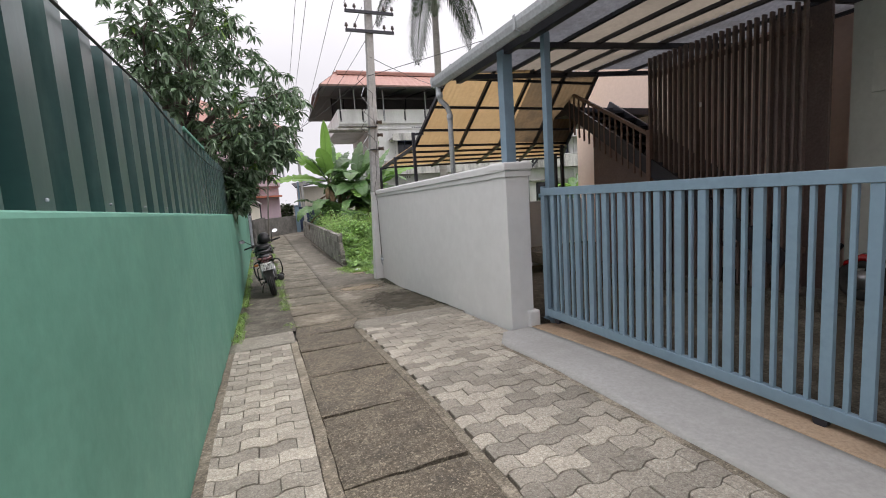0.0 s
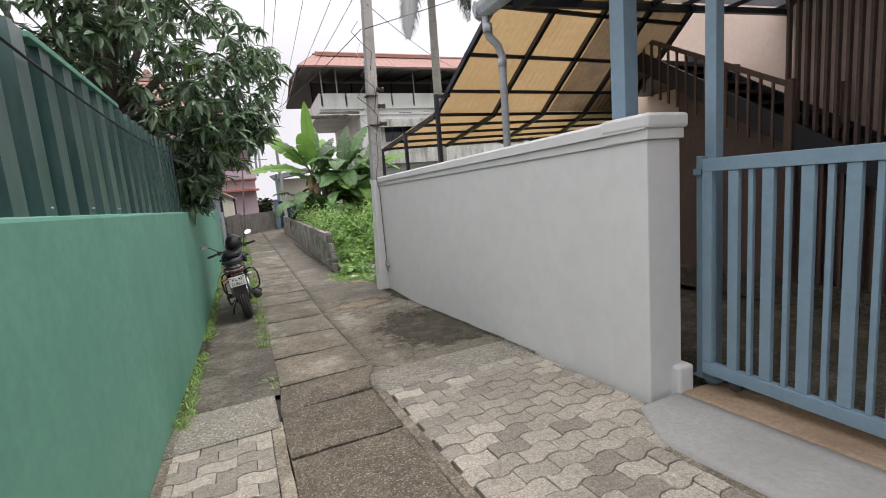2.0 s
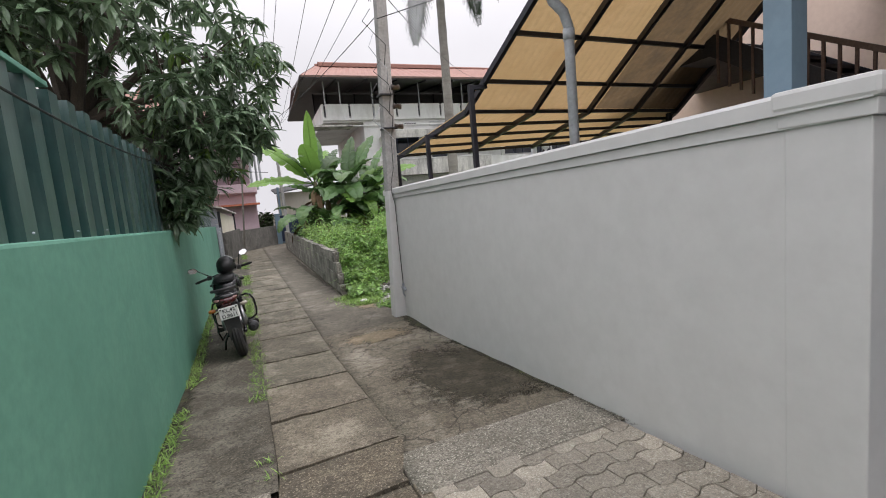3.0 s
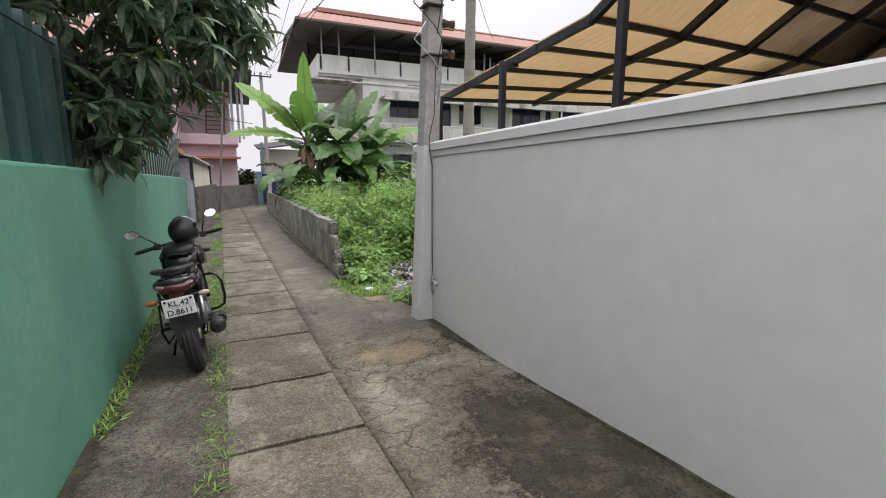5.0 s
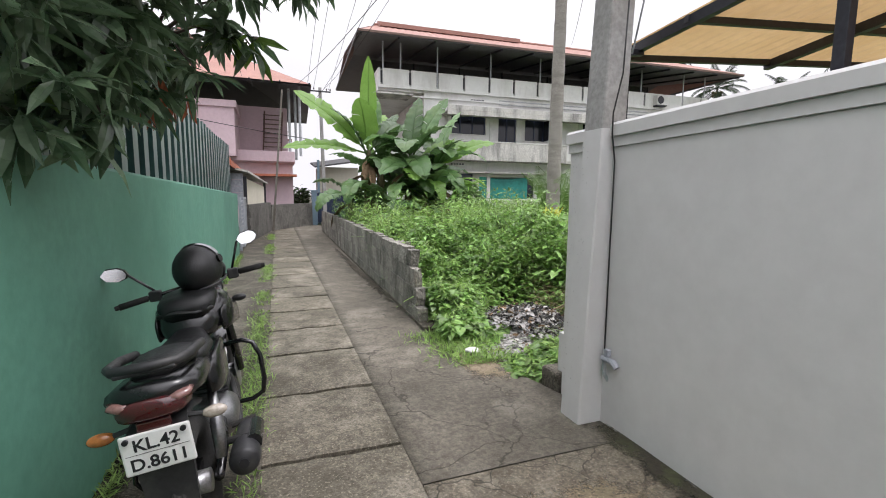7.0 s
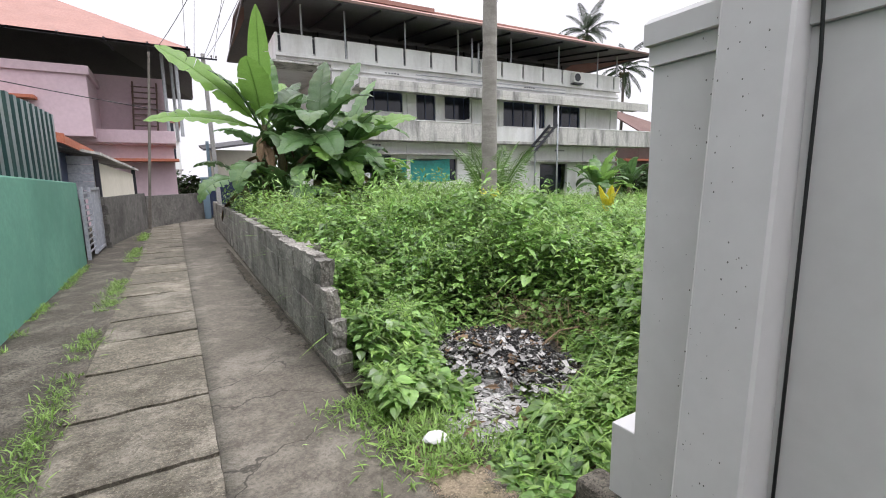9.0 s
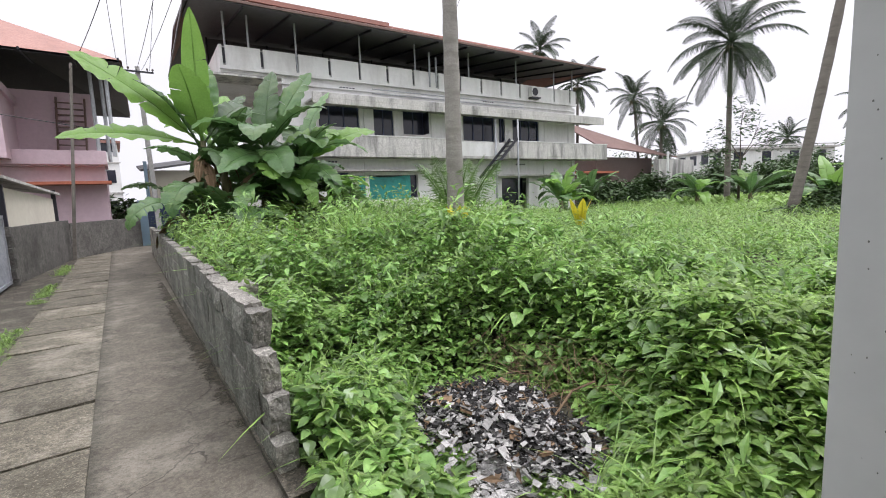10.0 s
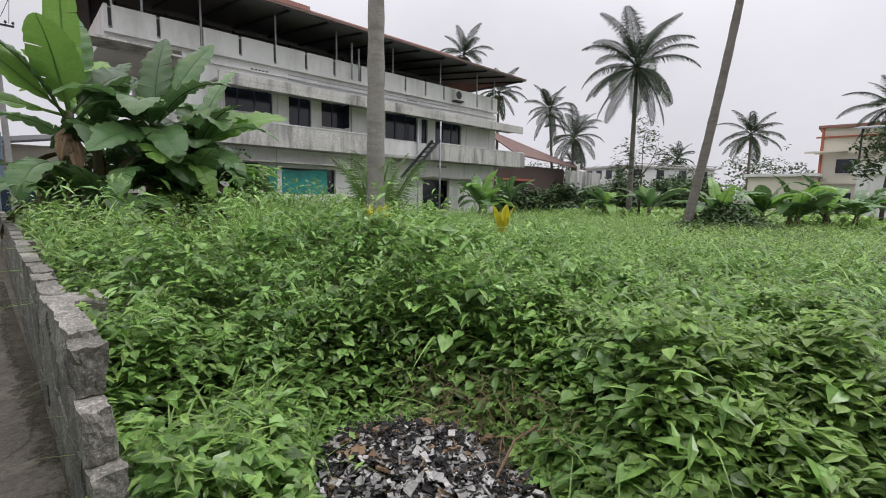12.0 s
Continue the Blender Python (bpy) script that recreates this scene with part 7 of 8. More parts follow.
bike.matrix_world = pose(0.10, 9.78, -0.335, 0, -8, 0)


def torus(R, r, cx, cy, cz, nu=40, nv=12, flat=1.0):
    b = bmesh.new()
    rings = []
    for i in range(nu):
        a = 2 * math.pi * i / nu
        rings.append([b.verts.new((cx + r * flat * math.sin(t), cy + (R + r * math.cos(t)) * math.cos(a), cz + (R + r * math.cos(t)) * math.sin(a))) for t in (2 * math.pi * k / nv for k in range(nv))])
    for i in range(nu):
        for k in range(nv):
            b.faces.new((rings[i][k], rings[(i + 1) % nu][k], rings[(i + 1) % nu][(k + 1) % nv], rings[i][(k + 1) % nv]))
    bmesh.ops.recalc_face_normals(b, faces=b.faces)
    return b


def loft(sections, closed_caps=True):
    """A skin over rings of equal counts."""
    b = bmesh.new()
    rings = [[b.verts.new(p) for p in s] for s in sections]
    n = len(rings[0])
    for u, v in zip(rings, rings[1:]):
        for k in range(n):
            b.faces.new((u[k], u[(k + 1) % n], v[(k + 1) % n], v[k]))
    if closed_caps:
        b.faces.new(rings[0][::-1])
        b.faces.new(rings[-1])
    bmesh.ops.recalc_face_normals(b, faces=b.faces)
    return b


def oval(y, zc, w, h, n=16, top=1.0, p=2.5, x=0.0):
    out = []
    for k in range(n):
        a = 2 * math.pi * k / n
        c, s = math.cos(a), math.sin(a)
        out.append((x + math.copysign(abs(c) ** (2 / p), c) * w, y, zc + math.copysign(abs(s) ** (2 / p), s) * h * (top if s > 0 else 1)))
    return out


def ball(rx, ry, rz_, at, sub=3):
    b = bmesh.new()
    bmesh.ops.create_icosphere(b, subdivisions=sub, radius=1)
    bmesh.ops.transform(b, matrix=Matrix.Translation(at) @ Matrix.Diagonal((rx, ry, rz_, 1)), verts=b.verts)
    return b


for nm, cy, R, w in (("rear_wheel", 0.0, 0.245, 1.0), ("front_wheel", 1.33, 0.25, 0.75)):
    wheel = part(nm, torus(R - 0.035, 0.022, 0, cy, 0.31, 36, 8, 1.6), M["bike_black"], bike, smooth=True)
    tyre = part("tyre", torus(R, 0.064, 0, cy, 0.31, 44, 12, w), M["rubber"], wheel, smooth=True)
    for s in (-0.5, 0, 0.5):
        part("tread_rib", torus(R + 0.064 * math.cos(s) - 0.004, 0.009, 0.064 * w * math.sin(s), cy, 0.31, 44, 6), M["rubber"], wheel, smooth=True)
    for k in range(5):
        a = 2 * math.pi * k / 5
        part("spoke", slab8(bmesh.new(), *[[(sx * wd, cy + rr_ * math.cos(a) - sy * wd * 1.6 * math.sin(a), 0.31 + rr_ * math.sin(a) + sy * wd * 1.6 * math.cos(a)) for sx, sy in ((-1, -1), (1, -1), (1, 1), (-1, 1))] for rr_, wd in ((0.03, 0.016), (R - 0.04, 0.01))]), M["bike_black"], wheel)
    part("hub", tubem([(-0.07, cy, 0.31), (0.07, cy, 0.31)], 0.05, 16), M["alloy"], wheel, smooth=True)
    part("rim_stripe", torus(R - 0.032, 0.004, 0.036, cy, 0.31, 36, 5), M["tail_red"], wheel, "thin red rim stripe")
part("brake_disc", tubem([(0.075, 1.33, 0.31), (0.08, 1.33, 0.31)], 0.12, 24), M["alloy"], bike)
part("sprocket", tubem([(-0.085, 0, 0.31), (-0.08, 0, 0.31)], 0.09, 20), M["alloy"], bike)
part("chain_guard", boxm(-0.105, 0.0, 0.33, -0.075, 0.45, 0.40, 0.01), M["bike_black"], bike)
for s in (-1, 1):
    part("fork_leg", tubem([(s * 0.095, 1.33, 0.31), (s * 0.095, 1.25, 0.56), (s * 0.09, 1.13, 0.95)], [0.028, 0.028, 0.019], 12), M["bike_black"], bike, smooth=True)
    part("swing_arm", tubem([(s * 0.1, 0.0, 0.31), (s * 0.1, 0.25, 0.33), (s * 0.07, 0.48, 0.36)], 0.022, 8), M["bike_black"], bike, smooth=True)
    part("shock_absorber", tubem([(s * 0.12, 0.03, 0.38), (s * 0.12, 0.08, 0.5), (s * 0.115, 0.14, 0.66)], [0.024, 0.03, 0.02], 12), M["alloy"], bike, smooth=True)
    part("side_panel", loft([oval(0.08, 0.72, 0.02, 0.06, 12, x=s * 0.13), oval(0.3, 0.69, 0.03, 0.10, 12, x=s * 0.13), oval(0.5, 0.68, 0.025, 0.11, 12, x=s * 0.125), oval(0.62, 0.72, 0.01, 0.05, 12, x=s * 0.12)]), M["bike_black"], bike, smooth=True)
    part("foot_peg", tubem([(s * 0.12, 0.42, 0.33), (s * 0.24, 0.42, 0.345)], 0.016, 8), M["rubber"], bike)
    part("passenger_peg", tubem([(s * 0.13, 0.2, 0.36), (s * 0.24, 0.17, 0.37)], 0.018, 8), M["rubber"], bike)
    part("crash_guard", tubem([(s * 0.08, 0.86, 0.64), (s * 0.2, 0.83, 0.655), (s * 0.255, 0.82, 0.63), (s * 0.285, 0.8, 0.55), (s * 0.285, 0.79, 0.40), (s * 0.265, 0.79, 0.32), (s * 0.2, 0.8, 0.285), (s * 0.08, 0.82, 0.28)], 0.014, 10), M["bike_black"], bike, smooth=True)
    part("tank_shroud", loft([oval(0.60, 0.86, 0.012, 0.06, 12, x=s * 0.155), oval(0.8, 0.86, 0.018, 0.085, 12, x=s * 0.175), oval(1.02, 0.80, 0.01, 0.06, 12, x=s * 0.185)]), M["bike_black"], bike, smooth=True)
part("frame_tube", tubem([(0, 1.08, 0.86), (0, 0.8, 0.6), (0, 0.78, 0.3), (0, 0.5, 0.26)], 0.024, 10), M["bike_black"], bike, smooth=True)
part("frame_tube", tubem([(0, 1.08, 0.9), (0, 0.6, 0.76), (0, 0.1, 0.74), (0, -0.15, 0.78)], 0.03, 10), M["bike_black"], bike, smooth=True)
part("crankcase", loft([oval(0.45, 0.33, 0.09, 0.08, 16), oval(0.52, 0.33, 0.14, 0.11, 16), oval(0.7, 0.33, 0.14, 0.10, 16), oval(0.8, 0.32, 0.08, 0.07, 16)]), M["alloy"], bike, smooth=True)
part("cylinder", boxm(-0.075, 0.66, 0.42, 0.075, 0.8, 0.62, 0.01), M["alloy"], bike)
for k in range(7):
    part("cooling_fin", boxm(-0.1, 0.64, 0.44 + k * 0.025, 0.1, 0.82, 0.449 + k * 0.025), M["bike_plastic"], bike)
part("exhaust_pipe", tubem([(0.06, 0.84, 0.48), (0.08, 0.92, 0.42), (0.1, 0.86, 0.28), (0.14, 0.55, 0.24), (0.18, 0.4, 0.29)], 0.02, 10), M["bike_plastic"], bike, smooth=True)
muff = part("muffler", tubem([(0.19, 0.48, 0.28), (0.2, 0.40, 0.29), (0.205, 0.1, 0.325), (0.205, 0.03, 0.33), (0.205, 0.015, 0.33)], [0.035, 0.062, 0.068, 0.066, 0.055], 20), M["bike_plastic"], bike, "dull black silencer", True)
part("outlet", tubem([(0.205, 0.016, 0.33), (0.205, 0.006, 0.33)], 0.022, 12), M["ink"], muff)
part("heat_shield", tubem([(0.24, 0.38, 0.32), (0.245, 0.12, 0.36)], [0.04, 0.04], 10), M["bike_black"], muff)
part("fuel_tank", loft([oval(0.50, 0.84, 0.08, 0.05), oval(0.56, 0.87, 0.13, 0.09), oval(0.70, 0.89, 0.185, 0.12), oval(0.85, 0.90, 0.185, 0.12), oval(0.98, 0.90, 0.13, 0.09), oval(1.05, 0.88, 0.06, 0.05)]), M["bike_black"], bike, smooth=True)
part("tank_bag", loft([oval(0.52, 0.96, 0.10, 0.05, p=3), oval(0.58, 0.97, 0.135, 0.06, p=3), oval(0.72, 0.99, 0.14, 0.055, p=3), oval(0.82, 1.0, 0.11, 0.035, p=3)]), M["seat_vinyl"], bike, "creased black tank cover", True)
for k, z in enumerate((0.945, 0.975, 1.0)):
    part("bag_fold", tubem([(-0.13 + 0.01 * k, 0.545 + 0.02 * k, z), (-0.04, 0.515 + 0.02 * k, z + 0.012), (0.05, 0.52 + 0.02 * k, z - 0.004), (0.13 - 0.01 * k, 0.55 + 0.02 * k, z + 0.006)], 0.012, 6), M["seat_vinyl"], bike, smooth=True)
part("rider_seat", loft([oval(0.12, 0.83, 0.10, 0.035), oval(0.2, 0.82, 0.125, 0.045), oval(0.38, 0.81, 0.125, 0.045), oval(0.52, 0.83, 0.07, 0.05)]), M["seat_vinyl"], bike, smooth=True)
part("pillion_seat", loft([oval(-0.2, 0.90, 0.06, 0.025), oval(-0.12, 0.90, 0.10, 0.04), oval(0.02, 0.885, 0.115, 0.045), oval(0.13, 0.865, 0.105, 0.045)]), M["seat_vinyl"], bike, smooth=True)
part("tail_cowl", loft([oval(-0.29, 0.85, 0.08, 0.035), oval(-0.24, 0.84, 0.15, 0.055), oval(-0.1, 0.82, 0.16, 0.065), oval(0.12, 0.78, 0.14, 0.06), oval(0.3, 0.76, 0.12, 0.05)]), M["bike_black"], bike, smooth=True)
part("grab_rail", tubem([(-0.125, 0.1, 0.90), (-0.135, -0.05, 0.93), (-0.13, -0.19, 0.945), (-0.10, -0.25, 0.95), (0.0, -0.265, 0.952), (0.10, -0.25, 0.95), (0.13, -0.19, 0.945), (0.135, -0.05, 0.93), (0.125, 0.1, 0.90)], 0.019, 10), M["bike_plastic"], bike, "dull black grab rail", True)
part("grab_rail_bridge", boxm(-0.10, -0.27, 0.925, 0.10, -0.24, 0.945, 0.008), M["bike_plastic"], bike)
part("tail_lamp", loft([oval(-0.312, 0.80, 0.05, 0.018, p=3), oval(-0.30, 0.803, 0.105, 0.036, p=3), oval(-0.25, 0.81, 0.128, 0.045, p=3)]), M["tail_red"], bike, "red tail lamp with clear edges", True)
for s in (-1, 1):
    part("lamp_corner", loft([oval(-0.302, 0.825, 0.015, 0.009, 10, x=s * 0.085), oval(-0.285, 0.832, 0.04, 0.014, 10, x=s * 0.095), oval(-0.25, 0.838, 0.03, 0.012, 10, x=s * 0.11)]), M["corner_lens"], bike, "clear lamp corner", True)
part("reflector", boxm(-0.055, -0.30, 0.725, 0.055, -0.285, 0.765, 0.006), M["tail_red"], bike, "red reflector")
part("rear_mudguard", slab8(bmesh.new(), [(-0.075, -0.27, 0.30), (0.075, -0.27, 0.30), (0.07, -0.235, 0.30), (-0.07, -0.235, 0.30)], [(-0.1, -0.285, 0.72), (0.1, -0.285, 0.72), (0.09, -0.2, 0.74), (-0.09, -0.2, 0.74)]), M["bike_plastic"], bike, "grey plastic rear mudguard")
plate = part("number_plate", boxm(-0.112, -0.312, 0.585, 0.112, -0.303, 0.735, 0.006), M["plate_white"], bike, "white number plate reading KL.42 D.8611")
part("plate_line", boxm(-0.10, -0.3135, 0.659, 0.10, -0.3125, 0.6605), M["bike_plastic"], plate)
for s in (-1, 1):
    part("plate_bolt", tubem([(s * 0.09, -0.32, 0.716), (s * 0.09, -0.311, 0.716)], 0.01, 12), M["ink"], plate)


def letters(body, size, at, parent, m=None):
    cu = bpy.data.curves.new("letters", "FONT")
    cu.body, cu.size, cu.align_x, cu.extrude, cu.offset = body, size, "CENTER", 0.0006, 0.0012
    tmp = bpy.data.objects.new("letters", cu)
    me = bpy.data.meshes.new_from_object(tmp)
    bpy.data.objects.remove(tmp)
    me.materials.clear()
    me.materials.append(M["ink"])
    o = new("letters", me)
    o.parent = parent
    o.matrix_local = pose(*at, 90, 0, 0)
    return o


letters("KL.42", 0.062, (0, -0.3132, 0.672), plate)
letters("D.8611", 0.062, (0, -0.3132, 0.602), plate)
for s, mt, lab in ((1, "lens_clear", "faded clear indicator"), (-1, "amber", "amber indicator")):
    ind = part("indicator", ball(0.045, 0.022, 0.024, (s * 0.185, -0.235, 0.715)), M[mt], bike, lab, True)
    part("indicator_stalk", tubem([(s * 0.09, -0.23, 0.725), (s * 0.15, -0.235, 0.717)], 0.01, 8), M["bike_plastic"], ind)
for s in (-1, 1):
    part("front_indicator", ball(0.045, 0.022, 0.024, (s * 0.2, 1.12, 0.86)), M["bike_plastic"], bike, smooth=True)
b = bmesh.new()
arc = [[], []]
for k in range(13):
    a = radians(25 + k * 11)
    for j, r_ in enumerate((0.325, 0.335)):
        arc[j].append([b.verts.new((x, 1.33 + r_ * math.cos(a), 0.31 + r_ * math.sin(a) - (0.02 if abs(x) > 0.05 else 0))) for x in (-0.065, -0.03, 0.03, 0.065)])
for j in range(2):
    for u, v in zip(arc[j], arc[j][1:]):
        for k in range(3):
            b.faces.new((u[k], u[k + 1], v[k + 1], v[k]))
part("front_mudguard", b, M["bike_black"], bike, smooth=True)
part("headlamp", loft([oval(1.2, 0.93, 0.11, 0.09), oval(1.3, 0.92, 0.10, 0.09), oval(1.34, 0.92, 0.07, 0.06)]), M["bike_black"], bike, smooth=True)
part("instrument_panel", boxm(-0.09, 1.08, 1.02, 0.09, 1.2, 1.10, 0.02), M["bike_plastic"], bike)


def bar_pt(x, dy=0.0, dz=0.0):
    """A place on the handlebar, which is turned and tipped."""
    return (0.015 + x, 0.92 - abs(x) * 0.25 + x * 0.12 + dy, 1.035 + x * 0.115 + dz)


hbar = part("handlebar", tubem([bar_pt(-0.36), bar_pt(-0.2), bar_pt(-0.08), bar_pt(0.08), bar_pt(0.2), bar_pt(0.36)], 0.011, 10), M["bike_black"], bike, smooth=True)
for s in (-1, 1):
    part("grip", tubem([bar_pt(s * 0.24), bar_pt(s * 0.37)], 0.018, 12), M["rubber"], hbar, smooth=True)
    part("bar_end", tubem([bar_pt(s * 0.37), bar_pt(s * 0.39)], 0.013, 10), M["rubber"], hbar)
    part("switch_box", boxm(-0.03, -0.025, -0.03, 0.03, 0.025, 0.03, 0.008, pose(*bar_pt(s * 0.205))), M["bike_plastic"], hbar)
    part("lever", tubem([bar_pt(s * 0.2, 0.05), bar_pt(s * 0.28, 0.075), bar_pt(s * 0.37, 0.05)], 0.007, 8), M["alloy"] if s < 0 else M["bike_black"], hbar, smooth=True)
    mc_ = (-0.385, 0.93, 1.155) if s < 0 else (0.325, 0.98, 1.255)
    part("mirror_stalk", tubem([bar_pt(s * 0.2, 0.01, 0.02), (mc_[0] + (-s) * 0.06, 0.95, mc_[2] - 0.02), (mc_[0] - s * 0.03, mc_[1] + 0.01, mc_[2])], 0.007, 8), M["bike_black"], hbar, smooth=True)
    hexa = [(mc_[0] + 0.06 * math.cos(a) * 1.05, mc_[2] + 0.042 * math.sin(a) + (0.008 * math.cos(a) * s)) for a in (0, 0.7, 1.3, 2.2, 3.14, 4.1, 5.0, 5.7)]
    part("mirror_housing", prismm(hexa, "y", mc_[1] + 0.001, mc_[1] + 0.022), M["bike_black"], hbar)
    c0 = (mc_[0], mc_[2])
    mg = part("mirror_glass", prismm([(c0[0] + (u - c0[0]) * 0.92, c0[1] + (w_ - c0[1]) * 0.92) for u, w_ in hexa], "y", mc_[1] - 0.003, mc_[1] + 0.0005), M["mirror"], hbar, "mirror glass")
    for v in mg.data.vertices:
        v.co.y += (v.co.z - mc_[2]) * (0.3 if s > 0 else 0.14) + (0 if s > 0 else (v.co.x - mc_[0]) * 0.3) - 0.02
part("side_stand", tubem([(-0.1, 0.45, 0.3), (-0.2, 0.42, 0.14), (-0.245, 0.38, -0.02)], 0.012, 8), M["bike_black"], bike, smooth=True)
part("stand_foot", boxm(-0.28, 0.36, -0.034, -0.22, 0.42, -0.022), M["bike_black"], bike)
part("gear_pedal", tubem([(-0.13, 0.52, 0.3), (-0.17, 0.62, 0.29)], 0.01, 6), M["alloy"], bike)
part("saree_guard", tubem([(-0.14, 0.15, 0.62), (-0.2, 0.1, 0.6), (-0.21, 0.02, 0.38), (-0.2, 0.12, 0.25), (-0.15, 0.3, 0.28)], 0.01, 8), M["bike_black"], bike, smooth=True)
part("inner_fender", loft([oval(-0.2, 0.66, 0.06, 0.02, 10), oval(0.0, 0.665, 0.07, 0.02, 10), oval(0.2, 0.6, 0.06, 0.02, 10)]), M["bike_plastic"], bike, smooth=True)

# helmet hung on the handlebar
hel = thing("helmet", "black motorcycle helmet with a raised visor on the handlebar", "helmet")
hel.matrix_world = pose(0.005, 10.54, 0.80, 14, -12, -20)
b = bmesh.new()
bmesh.ops.create_icosphere(b, subdivisions=4, radius=1)
for v in b.verts:
    v.co = Vector((v.co.x * 0.122, v.co.y * 0.15, v.co.z * 0.135))
    if v.co.z < -0.085:
        v.co.z = -0.085 + (v.co.z + 0.085) * 0.2
part("shell", b, M["seat_vinyl"], hel, "scuffed black shell", True)
b = bmesh.new()
rows = []
for i in range(7):
    e = radians(22 + i * 9)
    rows.append([b.verts.new((0.127 * math.cos(e) * math.sin(a), 0.158 * math.cos(e) * math.cos(a), 0.142 * math.sin(e))) for a in np.linspace(-1.35, 1.35, 15)])
for u, v in zip(rows, rows[1:]):
    for k in range(14):
        b.faces.new((u[k], u[k + 1], v[k + 1], v[k]))
part("visor", b, M["grey_pvc"], hel, "pale scratched visor", True)
part("visor_pivot", tubem([(0.118, 0.02, 0.03), (0.132, 0.02, 0.032)], 0.022, 12), M["bike_black"], hel)
part("chin_bar", loft([oval(0.05, -0.05, 0.115, 0.05, 14), oval(0.13, -0.055, 0.085, 0.045, 14), oval(0.17, -0.055, 0.05, 0.03, 14)]), M["bike_plastic"], hel, smooth=True)
part("edge_trim", torus(0.118, 0.007, 0, 0, 0, 30, 6), M["ink"], hel).matrix_local = pose(0, 0, -0.086, 0, 90, 0)

# ---- scooter standing in the yard ----
M["red_paint"] = surf("red_paint", (0.34, 0.012, 0.015), (0.42, 0.02, 0.02), 3, 0.25, 0, 30, coat=0.5)
sc = thing("scooter", "red scooter parked on the porch floor behind the gate", "scooter", at=(5.75, 1.4, 0.14))
sc.matrix_world = pose(5.75, 1.4, 0.14, 0, 0, 6)
for nm, cy in (("rear_wheel", 0.0), ("front_wheel", 1.2)):
    wh = part(nm, tubem([(-0.04, cy, 0.22), (0.04, cy, 0.22)], 0.1, 16), M["alloy"], sc, smooth=True)
    part("tyre", torus(0.17, 0.05, 0, cy, 0.22, 30, 10), M["rubber"], wh, smooth=True)
part("rear_body", loft([oval(-0.3, 0.62, 0.05, 0.05), oval(-0.15, 0.58, 0.15, 0.13), oval(0.15, 0.5, 0.17, 0.17), oval(0.4, 0.42, 0.14, 0.16)]), M["red_paint"], sc, smooth=True)
part("seat", loft([oval(-0.28, 0.74, 0.08, 0.03), oval(-0.1, 0.75, 0.14, 0.05), oval(0.25, 0.71, 0.13, 0.05), oval(0.45, 0.7, 0.07, 0.03)]), M["seat_vinyl"], sc, smooth=True)
part("floorboard", boxm(-0.16, 0.4, 0.26, 0.16, 0.85, 0.31, 0.02), M["bike_plastic"], sc)
part("front_apron", loft([oval(0.84, 0.34, 0.17, 0.05), oval(0.9, 0.55, 0.2, 0.14), oval(0.96, 0.78, 0.17, 0.1), oval(1.0, 0.95, 0.1, 0.05)]), M["red_paint"], sc, smooth=True)
part("front_mudguard", loft([oval(1.05, 0.42, 0.05, 0.03), oval(1.2, 0.46, 0.075, 0.04), oval(1.35, 0.38, 0.05, 0.03)]), M["red_paint"], sc, smooth=True)
part("fork", tubem([(0, 1.2, 0.22), (0, 1.08, 0.6), (0, 0.96, 0.98)], 0.025, 8), M["bike_black"], sc, smooth=True)
part("handlebar", tubem([(-0.33, 0.84, 1.0), (-0.1, 0.94, 1.03), (0.1, 0.94, 1.03), (0.33, 0.84, 1.0)], 0.014, 8), M["bike_black"], sc, smooth=True)
part("headlamp", ball(0.11, 0.07, 0.08, (0, 1.0, 1.0)), M["lens_clear"], sc, smooth=True)
part("tail_lamp", ball(0.08, 0.03, 0.04, (0, -0.3, 0.63)), M["tail_red"], sc, smooth=True)

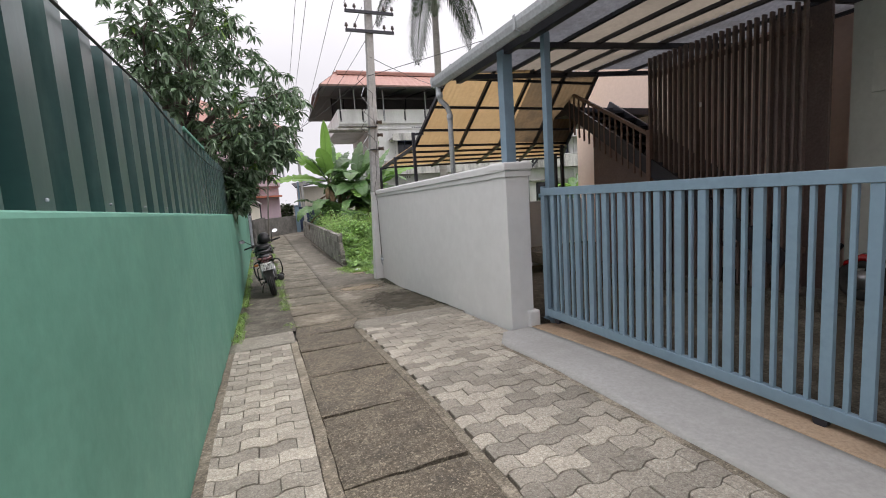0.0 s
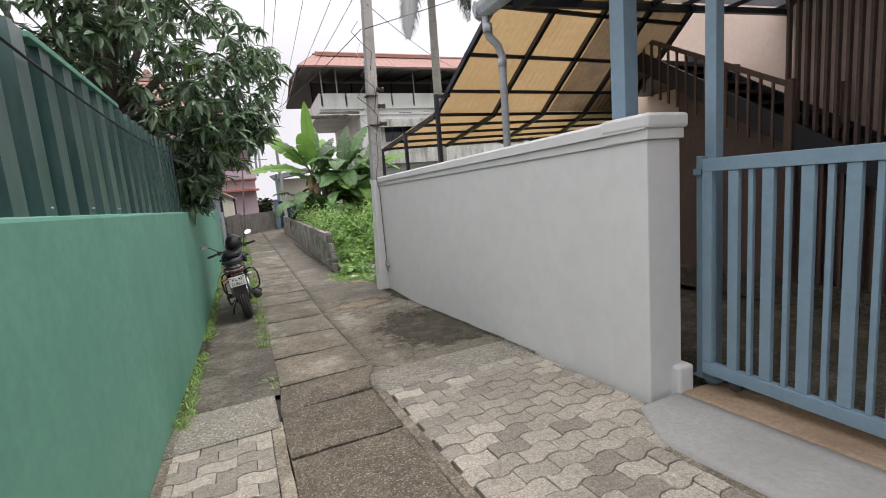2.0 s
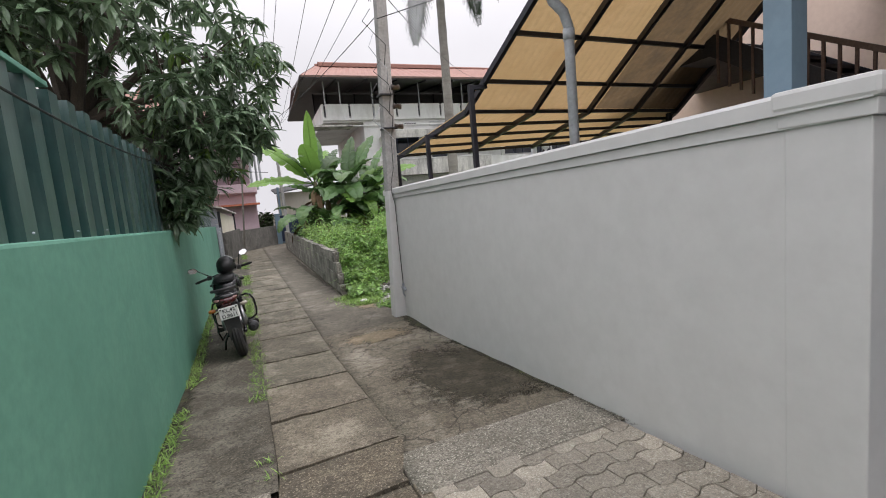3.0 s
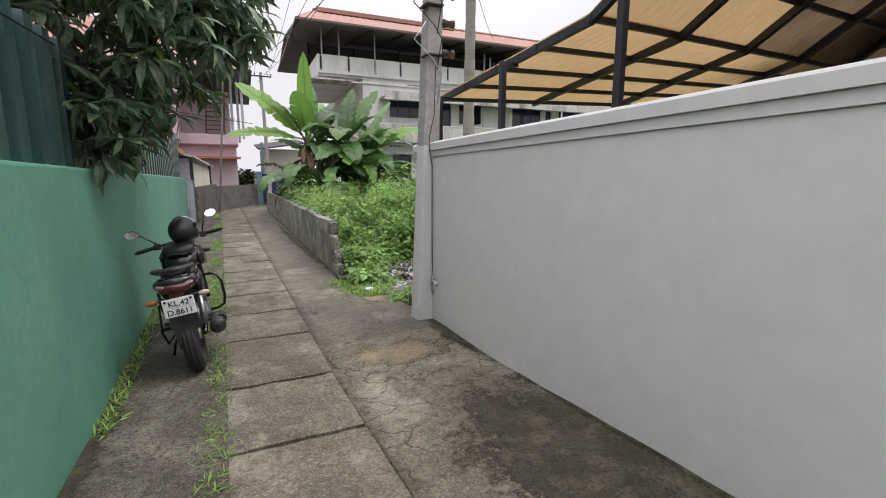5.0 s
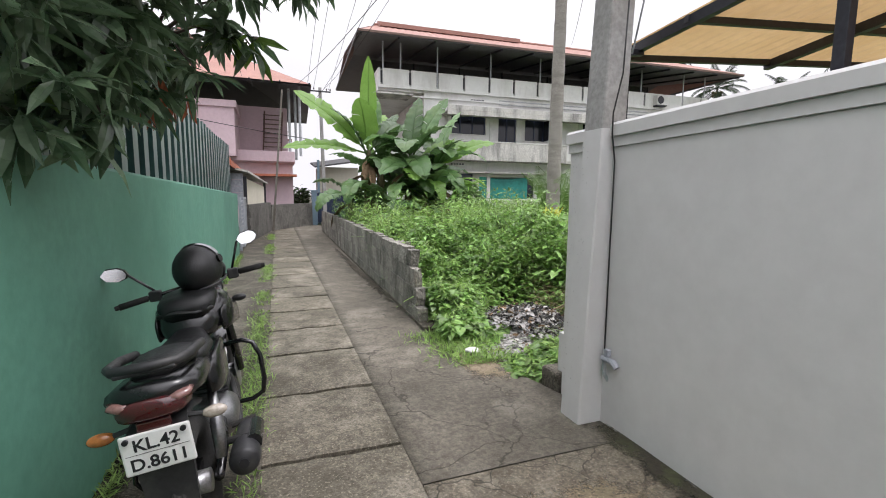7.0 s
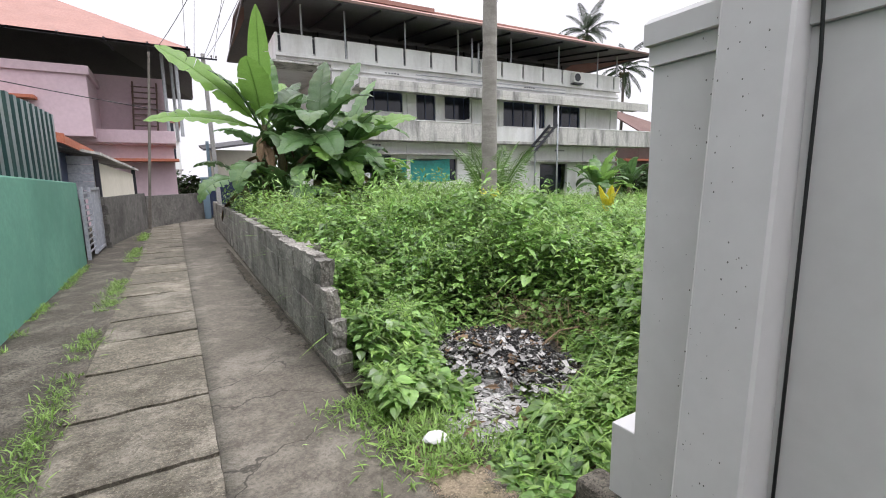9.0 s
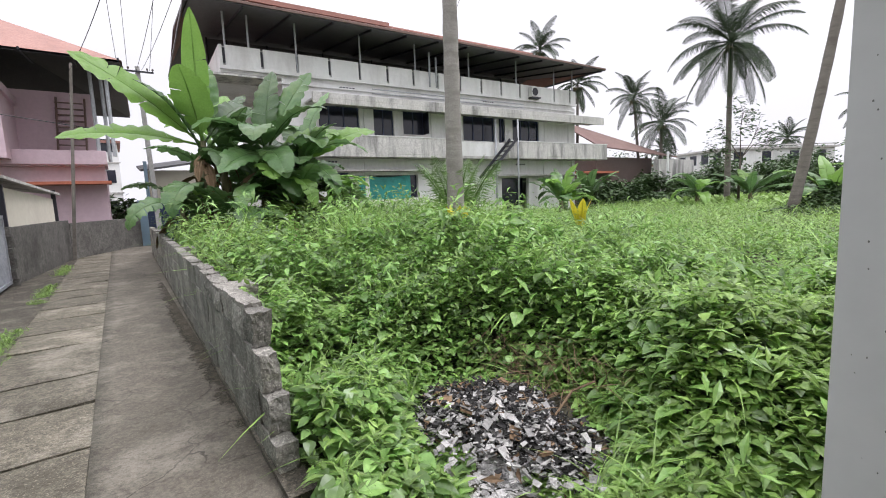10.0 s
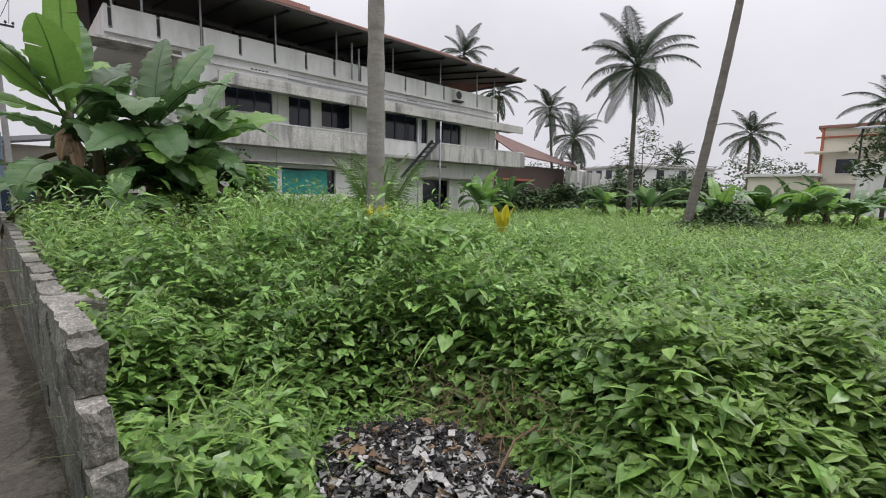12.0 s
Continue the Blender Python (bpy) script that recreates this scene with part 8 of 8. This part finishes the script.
# ---- drain slabs and pavers, piece by piece ----
lane_slabs = tagged(new("drain_covers"), "rough brown concrete drain cover slabs along the lane", "drain covers", kind="structure")
cuts = [-1.4, -0.5, 0.4, 1.32, 2.26, 3.15, 4.08, 5.0, 5.78, 6.36, 7.25, 8.2, 9.2, 10.32, 11.25, 12.2, 13.05, 13.9, 14.75, 15.55, 16.8, 17.65, 18.5, 19.4, 20.3, 21.2, 22.1, 23.0, 24.0, 25.0, 26.0, 27.0, 28.0, 29.0, 30.2]
rs = random.Random(11)
for a, c in zip(cuts, cuts[1:]):
    b = bmesh.new()
    near = c < 14
    nx, ny = (22, 20) if near else (4, 3)
    gap = 0.014 if c < 6.4 else 0.02 if near else 0.02
    sk = rs.uniform(-0.02, 0.02)
    tilt = rs.uniform(-0.006, 0.006)
    top = []
    for j in range(ny + 1):
        row = []
        for i in range(nx + 1):
            u, v = i / nx, j / ny
            y = a + gap + (c - a - 2 * gap) * v + sk * (u - 0.5)
            x = slab_left(y) + 0.002 + (slab_right(y) - slab_left(y) - 0.004) * u
            e = min(u, 1 - u, v, 1 - v)
            if e == 0:
                x += (0.009 if y < 6 else 0.004) * noise.noise(Vector((y * 9, x * 9, 1)))
                y += 0.016 * noise.noise(Vector((x * 7, y * 9, 2))) + 0.006 * noise.noise(Vector((x * 31, y * 9, 2)))
            z = g(y) + 0.004 + tilt * (u - 0.5) * 2 + 0.006 * noise.noise(Vector((x * 5, y * 5, 3))) - (0.008 if e == 0 else 0)
            row.append(b.verts.new((x, y, z)))
        top.append(row)
    for j in range(ny):
        for i in range(nx):
            b.faces.new((top[j][i], top[j][i + 1], top[j + 1][i + 1], top[j + 1][i]))
    rim = [top[0][i] for i in range(nx + 1)] + [top[j][nx] for j in range(1, ny + 1)] + [top[ny][i] for i in range(nx - 1, -1, -1)] + [top[j][0] for j in range(ny - 1, 0, -1)]
    low_r = [b.verts.new((v.co.x, v.co.y, v.co.z - 0.09)) for v in rim]
    for i in range(len(rim)):
        k = (i + 1) % len(rim)
        b.faces.new((rim[k], rim[i], low_r[i], low_r[k]))
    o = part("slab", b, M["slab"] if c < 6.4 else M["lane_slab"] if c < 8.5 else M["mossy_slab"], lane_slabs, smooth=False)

PL, PW = 0.225, 0.1365


def wave(x):
    """The toothed long edge that all rows share."""
    p = (x / PL) % 1.0
    return 0.016 * (1 if 0.12 < p < 0.38 else -1 if 0.62 < p < 0.88 else math.sin(2 * math.pi * p) / math.sin(2 * math.pi * 0.12) if p <= 0.12 or p >= 0.88 else math.sin(2 * math.pi * p) / math.sin(2 * math.pi * 0.38))


PAVERS = {}


def paver_mesh(phase, a, c, variant):
    """A paver, or the piece of one between a and c of its length."""
    key = (phase, round(a / 0.015), round(c / 0.015), variant)
    if key in PAVERS:
        return PAVERS[key]
    r = random.Random(str(key))
    gp = 0.0022
    xs = [a + gp] + [f * PL for f in (0.12, 0.38, 0.62, 0.88) if a + 0.01 < f * PL < c - 0.01] + [c - gp]
    lo = [(x, wave(x + phase) + gp) for x in xs]
    hi = [(x, wave(x + phase) + PW - gp) for x in xs[::-1]]
    cx = (a + c) / 2
    out = [(x - PL / 2 + r.uniform(-0.002, 0.002), y - PW / 2 + r.uniform(-0.002, 0.002)) for x, y in lo + hi]
    b = bmesh.new()
    n = len(out)
    topv = [b.verts.new(((x - cx + PL / 2) * 0.978 + cx - PL / 2, y * 0.965, 0.0)) for x, y in out]
    mid = [b.verts.new((x, y, -0.005)) for x, y in out]
    bot = [b.verts.new((x, y, -0.05)) for x, y in out]
    b.faces.new(topv)
    for i in range(n):
        k = (i + 1) % n
        b.faces.new((mid[i], mid[k], topv[k], topv[i]))
        b.faces.new((bot[i], bot[k], mid[k], mid[i]))
    bmesh.ops.triangulate(b, faces=[f for f in b.faces if len(f.verts) > 4])
    me = bpy.data.meshes.new("paver")
    b.normal_update()
    b.to_mesh(me)
    b.free()
    me.materials.append(M["paver"])
    PAVERS[key] = me
    return me


pave = tagged(new("paved_lane"), "grey toothed concrete pavers laid in rows", "paving", kind="structure")
slots = []
for j in range(-14, 42):
    y = j * PW
    if y > 5.6:
        continue
    ph = PL / 2 if j % 2 else 0.0
    for xl, xr in ((-0.44, 0.165), (1.05, 2.465 if y > 3.9 else 2.085)):
        i = math.floor((xl + 0.5 - ph) / PL)
        while -0.5 + ph + i * PL < xr:
            x0 = -0.5 + ph + i * PL
            a, c = max(0.0, xl - x0), min(PL, xr - x0)
            if c - a > 0.03:
                slots.append((x0 + PL / 2, y, ph, a, c))
            i += 1
slots.sort(key=lambda s: (0 if 1.35 < s[1] < 5.75 else 1, abs(s[1] - 3.4)))
rest, bucket = random.Random(3), {}
for k, (x, y, ph, a, c) in enumerate(slots):
    slope = math.degrees(math.atan2(g(y + 0.1) - g(y - 0.1), 0.2))
    m = pose(x, y, g(y) + rest.uniform(-0.003, 0.004), slope + rest.uniform(-0.9, 0.9), rest.uniform(-0.9, 0.9), rest.uniform(-0.6, 0.6))
    me = paver_mesh(ph, a, c, k % 3 if c - a > PL - 0.01 else 0)
    if k < 300:
        o = new("paver", me)
        o.parent = pave
        o.matrix_local = m
    else:
        bucket.setdefault(me.name, (me, []))[1].append(np.array(m))
for me, ms in bucket.values():
    tv = np.array([v.co[:] for v in me.vertices])
    me.calc_loop_triangles()
    tf = np.array([t.vertices[:] for t in me.loop_triangles])
    o = cloud_object("paver_rest", tv, tf, np.array(ms), M["paver_rest"])
    o.parent = pave
    tagged(o, "grey toothed concrete pavers", kind="stuff")
# mortar seams between pavers and slabs
for xa, xb, ya, yb, nm in ((0.168, 0.246, -2, 5.6, "seam"), (0.984, 1.054, -2, 5.76, "seam"), (2.08, 2.138, -2, 4.3, "seam"), (-0.5, -0.435, -2, 5.6, "seam")):
    strip("mortar_seam", lambda y: xa + 0.012 * noise.noise(Vector((xa, y * 6, 0))), lambda y: xb + 0.012 * noise.noise(Vector((xb, y * 6, 0))), ya, yb, -0.003, M["lane_slab"], "rough mortar seam beside the pavers", 90)
